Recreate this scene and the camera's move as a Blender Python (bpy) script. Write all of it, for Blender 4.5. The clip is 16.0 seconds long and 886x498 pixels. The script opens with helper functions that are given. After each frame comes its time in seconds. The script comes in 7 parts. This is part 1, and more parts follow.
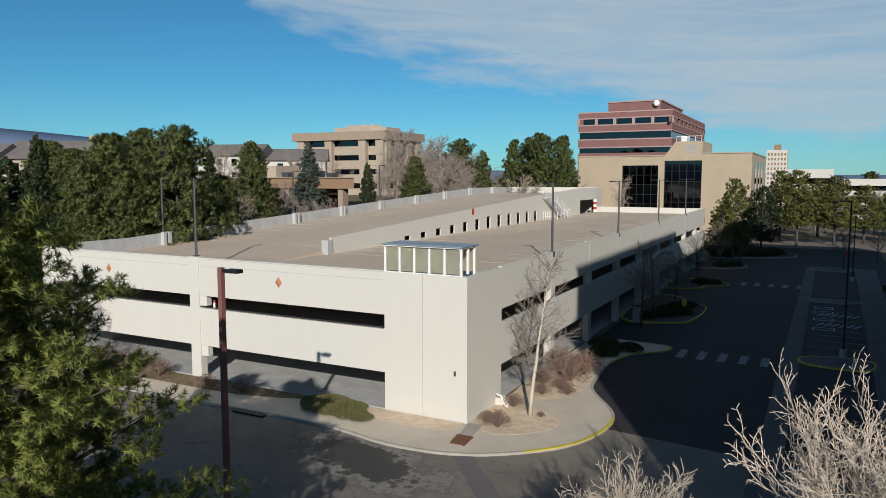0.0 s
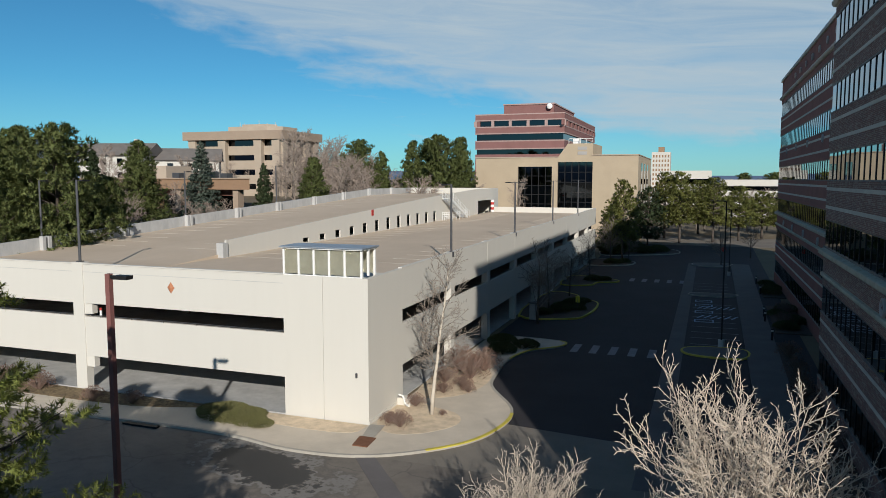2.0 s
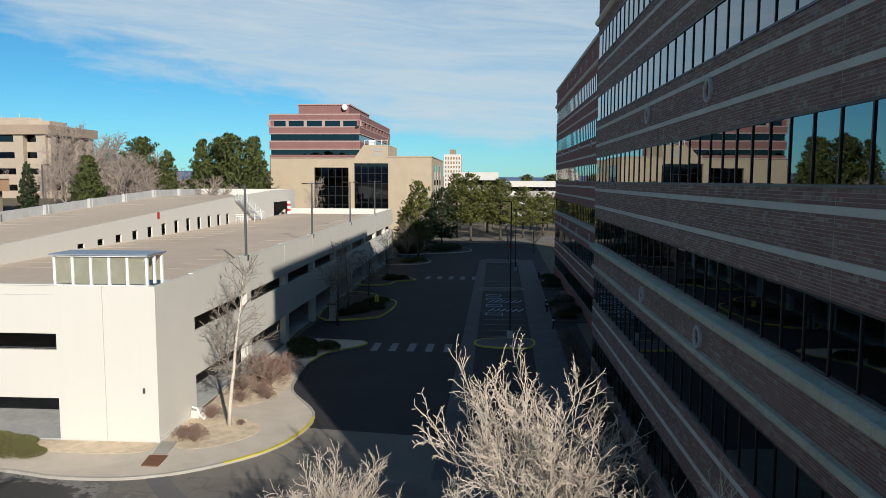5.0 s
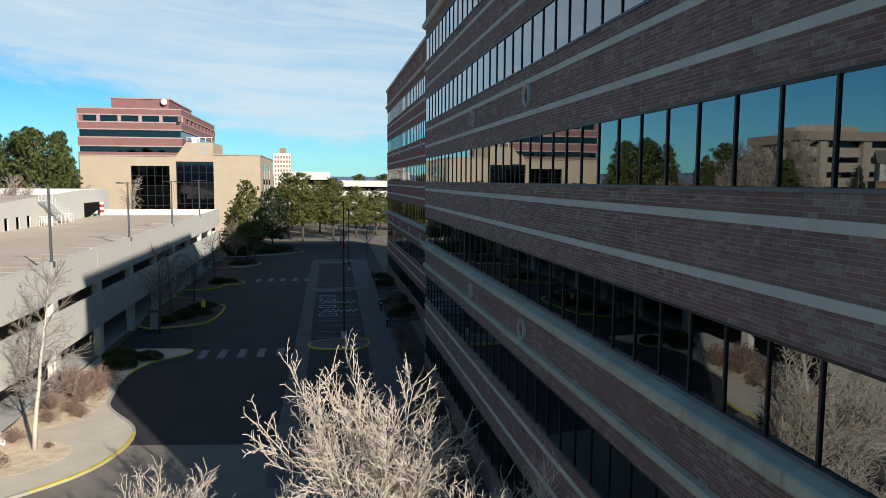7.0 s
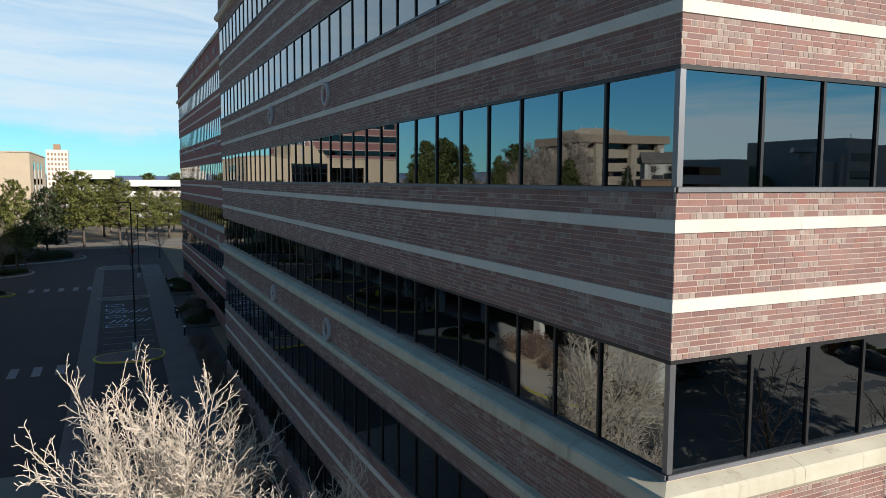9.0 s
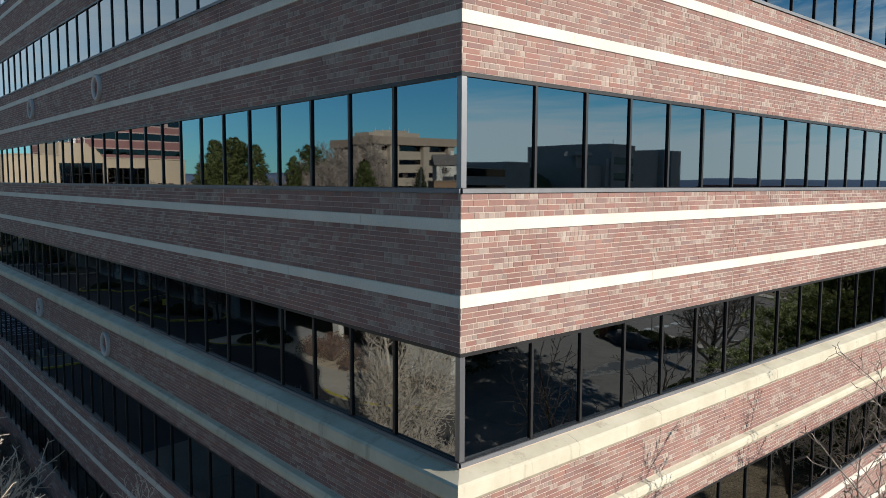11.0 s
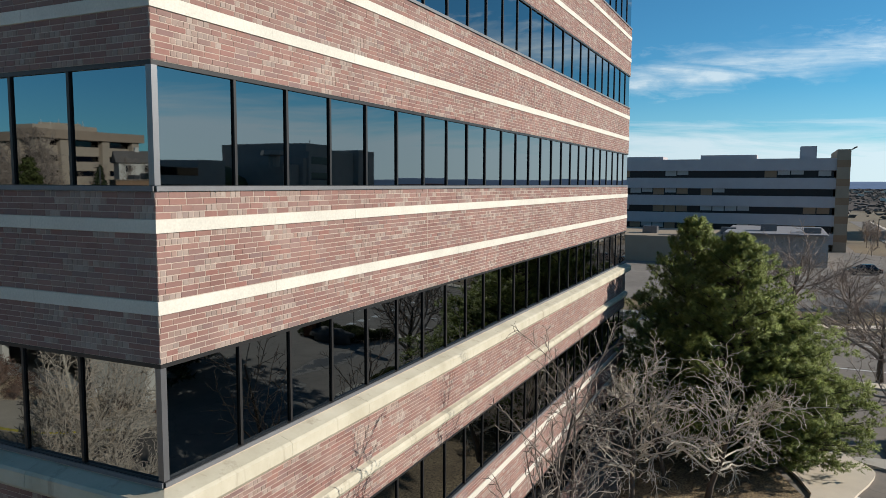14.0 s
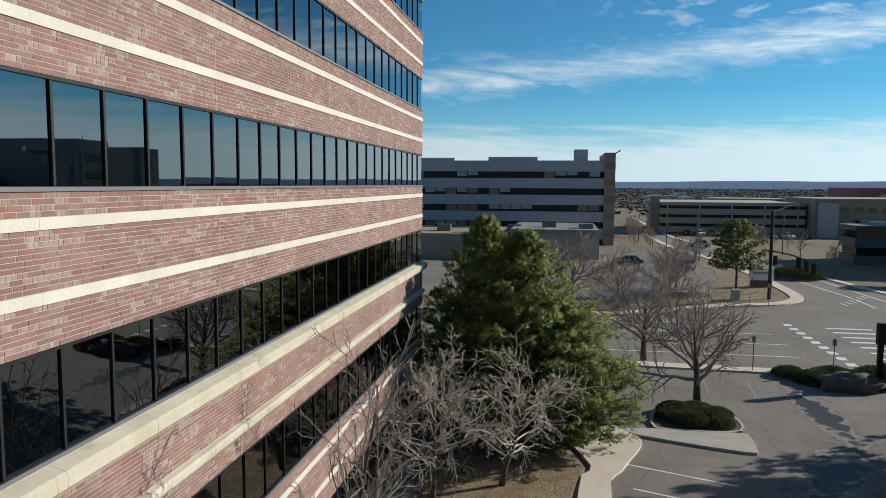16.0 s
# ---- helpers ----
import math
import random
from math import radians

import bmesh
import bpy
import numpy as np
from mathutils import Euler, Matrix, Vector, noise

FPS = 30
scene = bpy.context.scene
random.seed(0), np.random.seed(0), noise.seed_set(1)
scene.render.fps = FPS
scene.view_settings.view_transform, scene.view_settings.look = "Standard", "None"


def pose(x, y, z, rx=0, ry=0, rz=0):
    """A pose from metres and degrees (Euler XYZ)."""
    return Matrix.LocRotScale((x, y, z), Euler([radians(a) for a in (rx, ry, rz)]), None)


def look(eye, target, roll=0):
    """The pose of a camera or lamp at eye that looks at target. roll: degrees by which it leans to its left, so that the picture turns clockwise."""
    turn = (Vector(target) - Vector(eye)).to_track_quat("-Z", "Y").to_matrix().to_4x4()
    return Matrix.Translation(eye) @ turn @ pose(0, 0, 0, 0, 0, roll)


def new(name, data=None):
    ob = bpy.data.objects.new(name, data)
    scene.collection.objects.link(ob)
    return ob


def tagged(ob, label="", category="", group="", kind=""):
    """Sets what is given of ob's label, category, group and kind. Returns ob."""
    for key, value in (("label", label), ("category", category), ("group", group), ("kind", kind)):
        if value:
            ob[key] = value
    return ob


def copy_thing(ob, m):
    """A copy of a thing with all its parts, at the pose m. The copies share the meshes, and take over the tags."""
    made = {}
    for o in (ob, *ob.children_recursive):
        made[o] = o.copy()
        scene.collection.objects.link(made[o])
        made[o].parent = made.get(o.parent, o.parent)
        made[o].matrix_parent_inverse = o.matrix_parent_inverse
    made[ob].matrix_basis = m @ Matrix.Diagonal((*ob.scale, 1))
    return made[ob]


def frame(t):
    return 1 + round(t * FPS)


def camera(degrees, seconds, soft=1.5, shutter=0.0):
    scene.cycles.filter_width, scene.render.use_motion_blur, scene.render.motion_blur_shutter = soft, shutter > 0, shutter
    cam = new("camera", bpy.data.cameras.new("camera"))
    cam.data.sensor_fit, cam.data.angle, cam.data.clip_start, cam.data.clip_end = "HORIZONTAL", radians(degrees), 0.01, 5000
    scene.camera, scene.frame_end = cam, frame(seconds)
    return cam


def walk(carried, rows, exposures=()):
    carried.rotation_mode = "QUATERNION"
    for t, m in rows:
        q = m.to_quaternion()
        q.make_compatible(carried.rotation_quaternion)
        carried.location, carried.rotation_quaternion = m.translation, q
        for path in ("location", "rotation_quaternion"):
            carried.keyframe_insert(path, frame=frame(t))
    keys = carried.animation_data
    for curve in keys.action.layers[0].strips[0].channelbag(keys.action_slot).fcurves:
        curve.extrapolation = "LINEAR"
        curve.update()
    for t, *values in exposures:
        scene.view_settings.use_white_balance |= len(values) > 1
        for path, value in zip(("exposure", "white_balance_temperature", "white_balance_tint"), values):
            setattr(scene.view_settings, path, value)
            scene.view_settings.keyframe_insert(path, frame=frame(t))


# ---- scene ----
cam = camera(63.25, 16.0, soft=0.62)
PATH = [
    (0.0, pose(0.000, 0.000, 13.000, 84.41, -0.03, 27.72)),
    (0.5, pose(0.030, -0.057, 13.021, 84.42, -0.03, 25.82)),
    (1.0, pose(0.055, -0.111, 13.038, 84.42, -0.01, 23.85)),
    (1.5, pose(0.079, -0.155, 13.048, 84.44, -0.01, 21.83)),
    (2.0, pose(0.085, -0.185, 13.061, 84.45, -0.06, 19.74)),
    (2.5, pose(0.086, -0.211, 13.066, 84.46, -0.02, 17.56)),
    (3.0, pose(0.099, -0.240, 13.070, 84.47, -0.04, 15.13)),
    (3.5, pose(0.117, -0.270, 13.076, 84.48, -0.08, 12.46)),
    (4.0, pose(0.130, -0.289, 13.090, 84.51, -0.15, 9.55)),
    (6.5, pose(0.210, -0.317, 13.105, 84.58, -0.30, -5.80)),
    (7.0, pose(0.231, -0.313, 13.112, 84.58, -0.35, -9.48)),
    (7.5, pose(0.254, -0.305, 13.113, 84.56, -0.27, -13.22)),
    (8.0, pose(0.274, -0.318, 13.113, 84.55, -0.28, -17.12)),
    (10.5, pose(0.294, -0.355, 13.123, 84.68, -0.17, -37.01)),
    (11.0, pose(0.336, -0.387, 13.122, 84.73, -0.23, -41.07)),
    (11.5, pose(0.378, -0.408, 13.116, 84.72, -0.18, -45.02)),
    (12.0, pose(0.391, -0.405, 13.118, 84.70, -0.16, -48.76)),
    (12.5, pose(0.371, -0.377, 13.125, 84.68, -0.23, -52.62)),
    (13.0, pose(0.337, -0.342, 13.115, 84.71, -0.24, -56.69)),
    (13.5, pose(0.318, -0.316, 13.101, 84.75, -0.20, -60.74)),
    (14.0, pose(0.309, -0.305, 13.094, 84.79, -0.26, -64.71)),
    (14.5, pose(0.312, -0.311, 13.106, 84.76, -0.38, -68.62)),
    (15.0, pose(0.328, -0.295, 13.114, 84.75, -0.42, -72.73)),
    (15.5, pose(0.360, -0.286, 13.119, 84.79, -0.43, -76.79)),
    (16.0, pose(0.396, -0.283, 13.111, 84.84, -0.30, -80.70)),
]
walk(cam, PATH, exposures=[(0.0, 0.04, 6420, 9.8), (2.0, 0.10, 6450, 9.8), (4.0, 0.22, 6500, 10.0), (5.5, 0.47, 6560, 10.4), (7.0, 0.64, 6600, 10.8),
                           (9.0, 0.75, 6640, 11.0), (11.0, 0.82, 6660, 11.0), (13.5, 0.65, 6640, 10.4), (16.0, 0.44, 6580, 9.8)])

# ---------------------------------------------------------------- light
SUN_AZ, SUN_EL = radians(27.0), radians(22.5)
sun_dir = Vector((-math.sin(SUN_AZ) * math.cos(SUN_EL), math.cos(SUN_AZ) * math.cos(SUN_EL), -math.sin(SUN_EL)))
sun = new("sun", bpy.data.lights.new("sun", "SUN"))
sun.data.energy, sun.data.angle, sun.data.color = 4.5, radians(0.53), (1.0, 0.955, 0.88)
sun.matrix_world = look((0, 0, 60), Vector((0, 0, 60)) + sun_dir)

world = bpy.data.worlds.new("sky")
scene.world = world
world.use_nodes = True
wt = world.node_tree
wt.nodes.clear()


def settle(n, s):
    """Sets the options of a node."""
    if "operation" in s:
        n.operation = s["operation"]
    if "use_clamp" in s:
        n.use_clamp = s["use_clamp"]
    if "data_type" in s:
        n.data_type = s["data_type"]
    if "blend_type" in s:
        n.blend_type = s["blend_type"]
    if "feature" in s:
        n.feature = s["feature"]
    return n


def wnode(kind, **settings):
    return settle(wt.nodes.new(kind), settings)


sky = wnode("ShaderNodeTexSky")
sky.sky_type, sky.sun_disc, sky.sun_elevation, sky.sun_rotation = "NISHITA", False, SUN_EL, math.pi - SUN_AZ
sky.altitude, sky.air_density, sky.dust_density, sky.ozone_density = 1700.0, 1.0, 0.5, 2.0
coords = wnode("ShaderNodeTexCoord")
sep = wnode("ShaderNodeSeparateXYZ")
wt.links.new(coords.outputs["Generated"], sep.inputs[0])


def wmath(op, a, b=None, c=None, clamp=False):
    n = wnode("ShaderNodeMath", operation=op, use_clamp=clamp)
    for i, v in enumerate((a, b, c)):
        if v is None:
            continue
        if isinstance(v, (int, float)):
            n.inputs[i].default_value = v
        else:
            wt.links.new(v, n.inputs[i])
    return n.outputs[0]


# clouds laid out by compass bearing (degrees from north, clockwise) and height over the horizon
bearing = wmath("MULTIPLY", wmath("ARCTAN2", sep.outputs[0], sep.outputs[1]), 57.2958)
height = wmath("MULTIPLY", wmath("ARCSINE", sep.outputs[2]), 57.2958)


def wspan(value, a, b, c, d):
    """A value taken from the range a..b to c..d, and held at the ends."""
    n = wnode("ShaderNodeMapRange")
    for k, v in zip(("From Min", "From Max", "To Min", "To Max"), (a, b, c, d)):
        n.inputs[k].default_value = v
    wt.links.new(value, n.inputs["Value"])
    return n.outputs["Result"]


def wnoise(along, across, scale, detail, rough, warp, shift):
    """Streaky noise over bearing and height."""
    at = wnode("ShaderNodeCombineXYZ")
    wt.links.new(wmath("MULTIPLY", bearing, along), at.inputs[0])
    wt.links.new(wmath("ADD", wmath("MULTIPLY", height, across), wmath("MULTIPLY", bearing, across * 0.06)), at.inputs[1])
    at.inputs[2].default_value = shift
    n = wnode("ShaderNodeTexNoise")
    n.inputs["Scale"].default_value, n.inputs["Detail"].default_value = scale, detail
    n.inputs["Roughness"].default_value, n.inputs["Distortion"].default_value = rough, warp
    wt.links.new(at.outputs[0], n.inputs["Vector"])
    return n.outputs[0]


broad = wnoise(0.045, 0.22, 1.0, 4.0, 0.55, 0.3, 0.7)
wisp = wnoise(0.10, 0.85, 1.0, 9.0, 0.62, 0.7, 4.2)
curl_n = wnoise(0.30, 0.9, 1.0, 9.0, 0.60, 0.4, 9.1)
# the great sheet of thin cloud over the north, its lower edge falling from west to east
edge = wmath("ADD", wmath("ADD", wspan(bearing, -42, -2, 11.2, 2.6), wspan(bearing, -52, -42, 16.0, 0.0)), wspan(bearing, 34, 66, 0.0, 26.0))
ragged = wmath("ADD", wmath("MULTIPLY", wmath("SUBTRACT", broad, 0.5), 10.0), wmath("MULTIPLY", wmath("SUBTRACT", curl_n, 0.5), 5.0))
sheet = wspan(wmath("ADD", wmath("SUBTRACT", height, edge), ragged), -0.6, 2.4, 0.0, 1.0)
sheet = wmath("MULTIPLY", sheet, wspan(wmath("ADD", wmath("MULTIPLY", wisp, 0.7), wmath("MULTIPLY", broad, 0.3)), 0.30, 0.64, 0.42, 0.88))
sheet = wmath("MULTIPLY", sheet, wspan(height, 15.0, 33.0, 1.0, 0.04))
# thin streaks under the sheet
under = wmath("MULTIPLY", wspan(wisp, 0.56, 0.72, 0.0, 0.75), wmath("MULTIPLY", wspan(height, 1.0, 4.0, 0.3, 1.0), wspan(bearing, -34, -12, 0.0, 1.0)))
under = wmath("MULTIPLY", under, wspan(bearing, 34, 60, 1.0, 0.0))
# cirrus streaks over the east
lift_e = wmath("SUBTRACT", wmath("SUBTRACT", height, 7.9), wmath("MULTIPLY", wmath("SUBTRACT", bearing, 80.0), 0.085))
lift_e = wmath("ADD", lift_e, wmath("MULTIPLY", wmath("SUBTRACT", curl_n, 0.5), 4.0))
streak = wmath("MULTIPLY", wspan(wmath("ABSOLUTE", lift_e), 0.1, 1.7, 0.8, 0.0), wmath("MULTIPLY", wspan(bearing, 60, 76, 0.0, 1.0), wspan(bearing, 112, 150, 1.0, 0.25)))
streak = wmath("MULTIPLY", streak, wspan(wisp, 0.34, 0.62, 0.15, 1.0))
tufts_e = wmath("MULTIPLY", wspan(curl_n, 0.55, 0.75, 0.0, 0.75), wmath("MULTIPLY", wspan(bearing, 86, 104, 0.0, 1.0), wspan(height, 8.0, 10.5, 0.0, 1.0)))
cover = wmath("MAXIMUM", wmath("MAXIMUM", sheet, under), wmath("MAXIMUM", streak, tufts_e))
# pale bank low over the east and south, and haze along the horizon
bank = wmath("MULTIPLY", wspan(wmath("SUBTRACT", wmath("ADD", height, wmath("MULTIPLY", wmath("SUBTRACT", wisp, 0.5), 5.0)), wspan(bearing, 112, 150, 0.0, 3.0)), 2.6, 5.0, 0.86, 0.0), wspan(bearing, 40, 70, 0.0, 1.0))
bank_w = wmath("MULTIPLY", wspan(height, 0.0, 7.0, 0.30, 0.0), wspan(bearing, -30, 10, 0.5, 1.0))
cover = wmath("MAXIMUM", cover, wmath("MAXIMUM", bank, bank_w))
tint = wnode("ShaderNodeMix", data_type="RGBA", blend_type="MULTIPLY")
tint.inputs["Factor"].default_value = 1.0
tint.inputs["B"].default_value = (0.55, 1.40, 1.71, 1)
wt.links.new(sky.outputs[0], tint.inputs["A"])
toward = wmath("ADD", wmath("ADD", wmath("MULTIPLY", sep.outputs[0], -sun_dir.x), wmath("MULTIPLY", sep.outputs[1], -sun_dir.y)), wmath("MULTIPLY", sep.outputs[2], -sun_dir.z))
glow = wmath("ADD", 1.0, wmath("MULTIPLY", wmath("POWER", wmath("MAXIMUM", toward, 0.0), 2.0), 0.6))
cloud_tone = wnode("ShaderNodeVectorMath", operation="SCALE")
cloud_tone.inputs[0].default_value = (9.8, 11.7, 12.9)
wt.links.new(glow, cloud_tone.inputs["Scale"])
clouds = wnode("ShaderNodeMix", data_type="RGBA")
wt.links.new(cloud_tone.outputs[0], clouds.inputs["B"])
wt.links.new(cover, clouds.inputs["Factor"])
wt.links.new(tint.outputs["Result"], clouds.inputs["A"])
back = wnode("ShaderNodeBackground")
back.inputs["Strength"].default_value = 0.0435
wt.links.new(clouds.outputs["Result"], back.inputs["Color"])
wout = wnode("ShaderNodeOutputWorld")
wt.links.new(back.outputs[0], wout.inputs[0])

# ---------------------------------------------------------------- materials
MATS = {}


class Nodes:
    """Small wrapper to wire a material's nodes."""

    def __init__(self, name):
        self.mat = bpy.data.materials.new(name)
        self.mat.use_nodes = True
        self.tree = self.mat.node_tree
        self.tree.nodes.clear()
        self.out = self.make("ShaderNodeOutputMaterial")
        self.bsdf = self.make("ShaderNodeBsdfPrincipled")
        self.tree.links.new(self.bsdf.outputs[0], self.out.inputs[0])
        self.place = self.make("ShaderNodeNewGeometry").outputs["Position"]

    def make(self, kind, **settings):
        return settle(self.tree.nodes.new(kind), settings)

    def link(self, a, b):
        self.tree.links.new(a, b)

    def noise(self, scale, detail=4.0, rough=0.55, stretch=None):
        n = self.make("ShaderNodeTexNoise")
        n.inputs["Scale"].default_value, n.inputs["Detail"].default_value = scale, detail
        n.inputs["Roughness"].default_value = rough
        src = self.place
        if stretch:
            m = self.make("ShaderNodeMapping")
            m.inputs["Scale"].default_value = stretch
            self.link(src, m.inputs[0])
            src = m.outputs[0]
        self.link(src, n.inputs["Vector"])
        return n.outputs[0]

    def ramp(self, value, stops):
        r = self.make("ShaderNodeValToRGB")
        el = r.color_ramp.elements
        while len(el) < len(stops):
            el.new(0.5)
        for e, (p, c) in zip(el, stops):
            e.position = p
            e.color = (*c, 1) if len(c) == 3 else c
        self.link(value, r.inputs[0])
        return r.outputs[0]

    def math(self, op, a, b=None, clamp=False):
        n = self.make("ShaderNodeMath", operation=op, use_clamp=clamp)
        for i, v in enumerate((a, b)):
            if v is None:
                continue
            if isinstance(v, (int, float)):
                n.inputs[i].default_value = v
            else:
                self.link(v, n.inputs[i])
        return n.outputs[0]

    def mix(self, fac, a, b, blend="MIX"):
        n = self.make("ShaderNodeMix", data_type="RGBA", blend_type=blend)
        for key, v in (("Factor", fac), ("A", a), ("B", b)):
            sock = n.inputs[key]
            if isinstance(v, (int, float)):
                sock.default_value = v
            elif isinstance(v, tuple):
                sock.default_value = (*v, 1)
            else:
                self.link(v, sock)
        return n.outputs["Result"]

    def bump(self, height, strength=0.3, dist=0.01):
        b = self.make("ShaderNodeBump")
        b.inputs["Strength"].default_value, b.inputs["Distance"].default_value = strength, dist
        self.link(height, b.inputs["Height"])
        self.link(b.outputs[0], self.bsdf.inputs["Normal"])

    def done(self, color, rough=0.8, metal=0.0, spec=0.3):
        b = self.bsdf
        if isinstance(color, tuple):
            b.inputs["Base Color"].default_value = (*color, 1)
        else:
            self.link(color, b.inputs["Base Color"])
        if isinstance(rough, (int, float)):
            b.inputs["Roughness"].default_value = rough
        else:
            self.link(rough, b.inputs["Roughness"])
        b.inputs["Metallic"].default_value = metal
        b.inputs["Specular IOR Level"].default_value = spec
        MATS[self.mat.name] = self.mat
        return self.mat


def mottled(name, base, spread=0.15, scale=3.0, fine_scale=40.0, rough=0.8, metal=0.0, bump=0.15, spec=0.3, stretch=None, dist=0.01):
    """A surface whose tone wanders at two scales, with a fine relief."""
    n = Nodes(name)
    lo = tuple(c * (1 - spread) for c in base)
    hi = tuple(min(1, c * (1 + spread)) for c in base)
    wide = n.ramp(n.noise(scale, 5, 0.6, stretch), [(0.3, lo), (0.7, hi)])
    small = n.noise(fine_scale, 3, 0.6)
    col = n.mix(0.35, wide, n.ramp(small, [(0.3, tuple(c * 0.8 for c in lo)), (0.7, hi)]))
    n.bump(small, bump, dist)
    return n.done(col, rough, metal, spec)


def varied(name, colors, rough=0.85, fine_scale=60.0, bump=0.3, dist=0.004, spec=0.25, leaf=False, wide=0.0):
    """Pieces (bricks, leaves) that differ one from the next."""
    n = Nodes(name)
    isl = n.make("ShaderNodeNewGeometry").outputs["Random Per Island"]
    obj = n.make("ShaderNodeObjectInfo").outputs["Random"]
    r = n.math("FRACT", n.math("ADD", isl, obj))
    k = len(colors) - 1
    col = n.ramp(r, [(i / k, c) for i, c in enumerate(colors)])
    small = n.noise(fine_scale, 4, 0.65)
    col = n.mix(n.math("MULTIPLY", small, 0.45), col, tuple(sum(c[i] for c in colors) / len(colors) * 0.6 for i in range(3)))
    if wide:
        patch_tone = n.ramp(n.noise(wide, 4, 0.6), [(0.3, (0.84, 0.80, 0.80)), (0.7, (1.12, 1.12, 1.12))])
        col = n.mix(1.0, col, patch_tone, "MULTIPLY")
    if bump:
        n.bump(small, bump, dist)
    if leaf:
        thin = n.make("ShaderNodeBsdfTranslucent")
        n.link(col, thin.inputs["Color"])
        both = n.make("ShaderNodeMixShader")
        both.inputs[0].default_value = 0.24
        n.link(n.bsdf.outputs[0], both.inputs[1])
        n.link(thin.outputs[0], both.inputs[2])
        n.link(both.outputs[0], n.out.inputs[0])
    return n.done(col, rough, 0.0, spec)


def make_materials():
    varied("brick", [(0.199, 0.107, 0.091), (0.242, 0.136, 0.113), (0.214, 0.144, 0.126), (0.267, 0.145, 0.117), (0.202, 0.121, 0.106),
                     (0.254, 0.167, 0.142), (0.254, 0.125, 0.102), (0.190, 0.132, 0.123), (0.254, 0.144, 0.117), (0.221, 0.125, 0.107), (0.264, 0.183, 0.154)], 0.85, 14, 0.35, wide=0.8)
    varied("brick_pale", [(0.291, 0.223, 0.186), (0.240, 0.164, 0.137), (0.334, 0.269, 0.227), (0.226, 0.173, 0.150), (0.362, 0.300, 0.254), (0.263, 0.155, 0.124)], 0.88, 14, 0.35, wide=0.8)
    mottled("mortar", (0.400, 0.318, 0.262), 0.12, 1.2, 90, 0.95, bump=0.4)
    mottled("cast_stone", (0.525, 0.49, 0.42), 0.15, 0.9, 30, 0.8, bump=0.2)
    n = Nodes("ledge_stone")
    col = n.ramp(n.noise(0.9, 6, 0.65), [(0.3, (0.36, 0.32, 0.235)), (0.7, (0.50, 0.455, 0.355))])
    drip = n.noise(1.3, 5, 0.7, (2.2, 2.2, 0.35))
    col = n.mix(n.ramp(drip, [(0.56, (0, 0, 0)), (0.72, (0.6, 0.6, 0.6))]), col, (0.20, 0.165, 0.115))
    n.bump(n.noise(30, 4), 0.2, 0.005)
    n.done(col, 0.85)
    mottled("ring_stone", (0.50, 0.43, 0.39), 0.15, 1.5, 30, 0.85, bump=0.2)
    mottled("red_panel", (0.27, 0.115, 0.095), 0.16, 0.7, 20, 0.9)
    n = Nodes("mirror_glass")
    wob = n.noise(0.55, 2)
    n.bump(wob, 0.05, 0.02)
    n.done((0.178, 0.198, 0.207), 0.015, 1.0, 0.5)
    n = Nodes("dark_glass")
    wob = n.noise(0.35, 2)
    n.bump(wob, 0.05, 0.03)
    n.done((0.060, 0.066, 0.072), 0.03, 1.0, 0.5)
    mottled("dark_bronze", (0.018, 0.017, 0.017), 0.2, 2, 60, 0.45, 0.2, 0.05)
    mottled("aluminium", (0.15, 0.15, 0.155), 0.1, 2, 60, 0.4, 0.7, 0.05)
    mottled("grey_sill", (0.135, 0.135, 0.14), 0.15, 1.5, 40, 0.6, 0.2, 0.1)
    n = Nodes("garage_paint")
    streak = n.noise(1.6, 4, 0.6, (1.0, 1.0, 0.12))
    wide = n.noise(0.22, 4, 0.6)
    col = n.mix(n.math("MULTIPLY", streak, 0.35), (0.60, 0.57, 0.51), (0.50, 0.472, 0.42))
    col = n.mix(n.math("MULTIPLY", wide, 0.25), col, (0.54, 0.51, 0.455))
    n.bump(n.noise(45, 3), 0.12, 0.004)
    n.done(col, 0.85, 0.0, 0.2)
    n = Nodes("grey_concrete")
    col = n.ramp(n.noise(0.8, 6, 0.7, (1, 1, 0.4)), [(0.25, (0.33, 0.325, 0.315)), (0.75, (0.52, 0.51, 0.49))])
    n.bump(n.noise(30, 4), 0.25, 0.006)
    n.done(col, 0.9)
    n = Nodes("deck_concrete")
    col = n.ramp(n.noise(0.12, 6, 0.65), [(0.3, (0.51, 0.405, 0.30)), (0.7, (0.61, 0.49, 0.37))])
    col = n.mix(n.math("MULTIPLY", n.noise(1.3, 5, 0.7, (1.0, 0.25, 1.0)), 0.3), col, (0.34, 0.265, 0.20))
    n.bump(n.noise(25, 3), 0.15, 0.005)
    n.done(col, 0.92)
    n = Nodes("asphalt")
    a = n.noise(0.16, 6, 0.7)
    col = n.ramp(a, [(0.30, (0.150, 0.127, 0.104)), (0.52, (0.202, 0.172, 0.142)), (0.72, (0.254, 0.220, 0.182))])
    blotch = n.noise(1.1, 7, 0.72)
    col = n.mix(n.math("MULTIPLY", n.ramp(blotch, [(0.48, (0, 0, 0)), (0.66, (1, 1, 1))]), 0.35), col, (0.085, 0.078, 0.072))
    grain = n.noise(70, 2, 0.7)
    col = n.mix(n.math("MULTIPLY", grain, 0.5), col, (0.115, 0.108, 0.100))
    vor = n.make("ShaderNodeTexVoronoi", feature="DISTANCE_TO_EDGE")
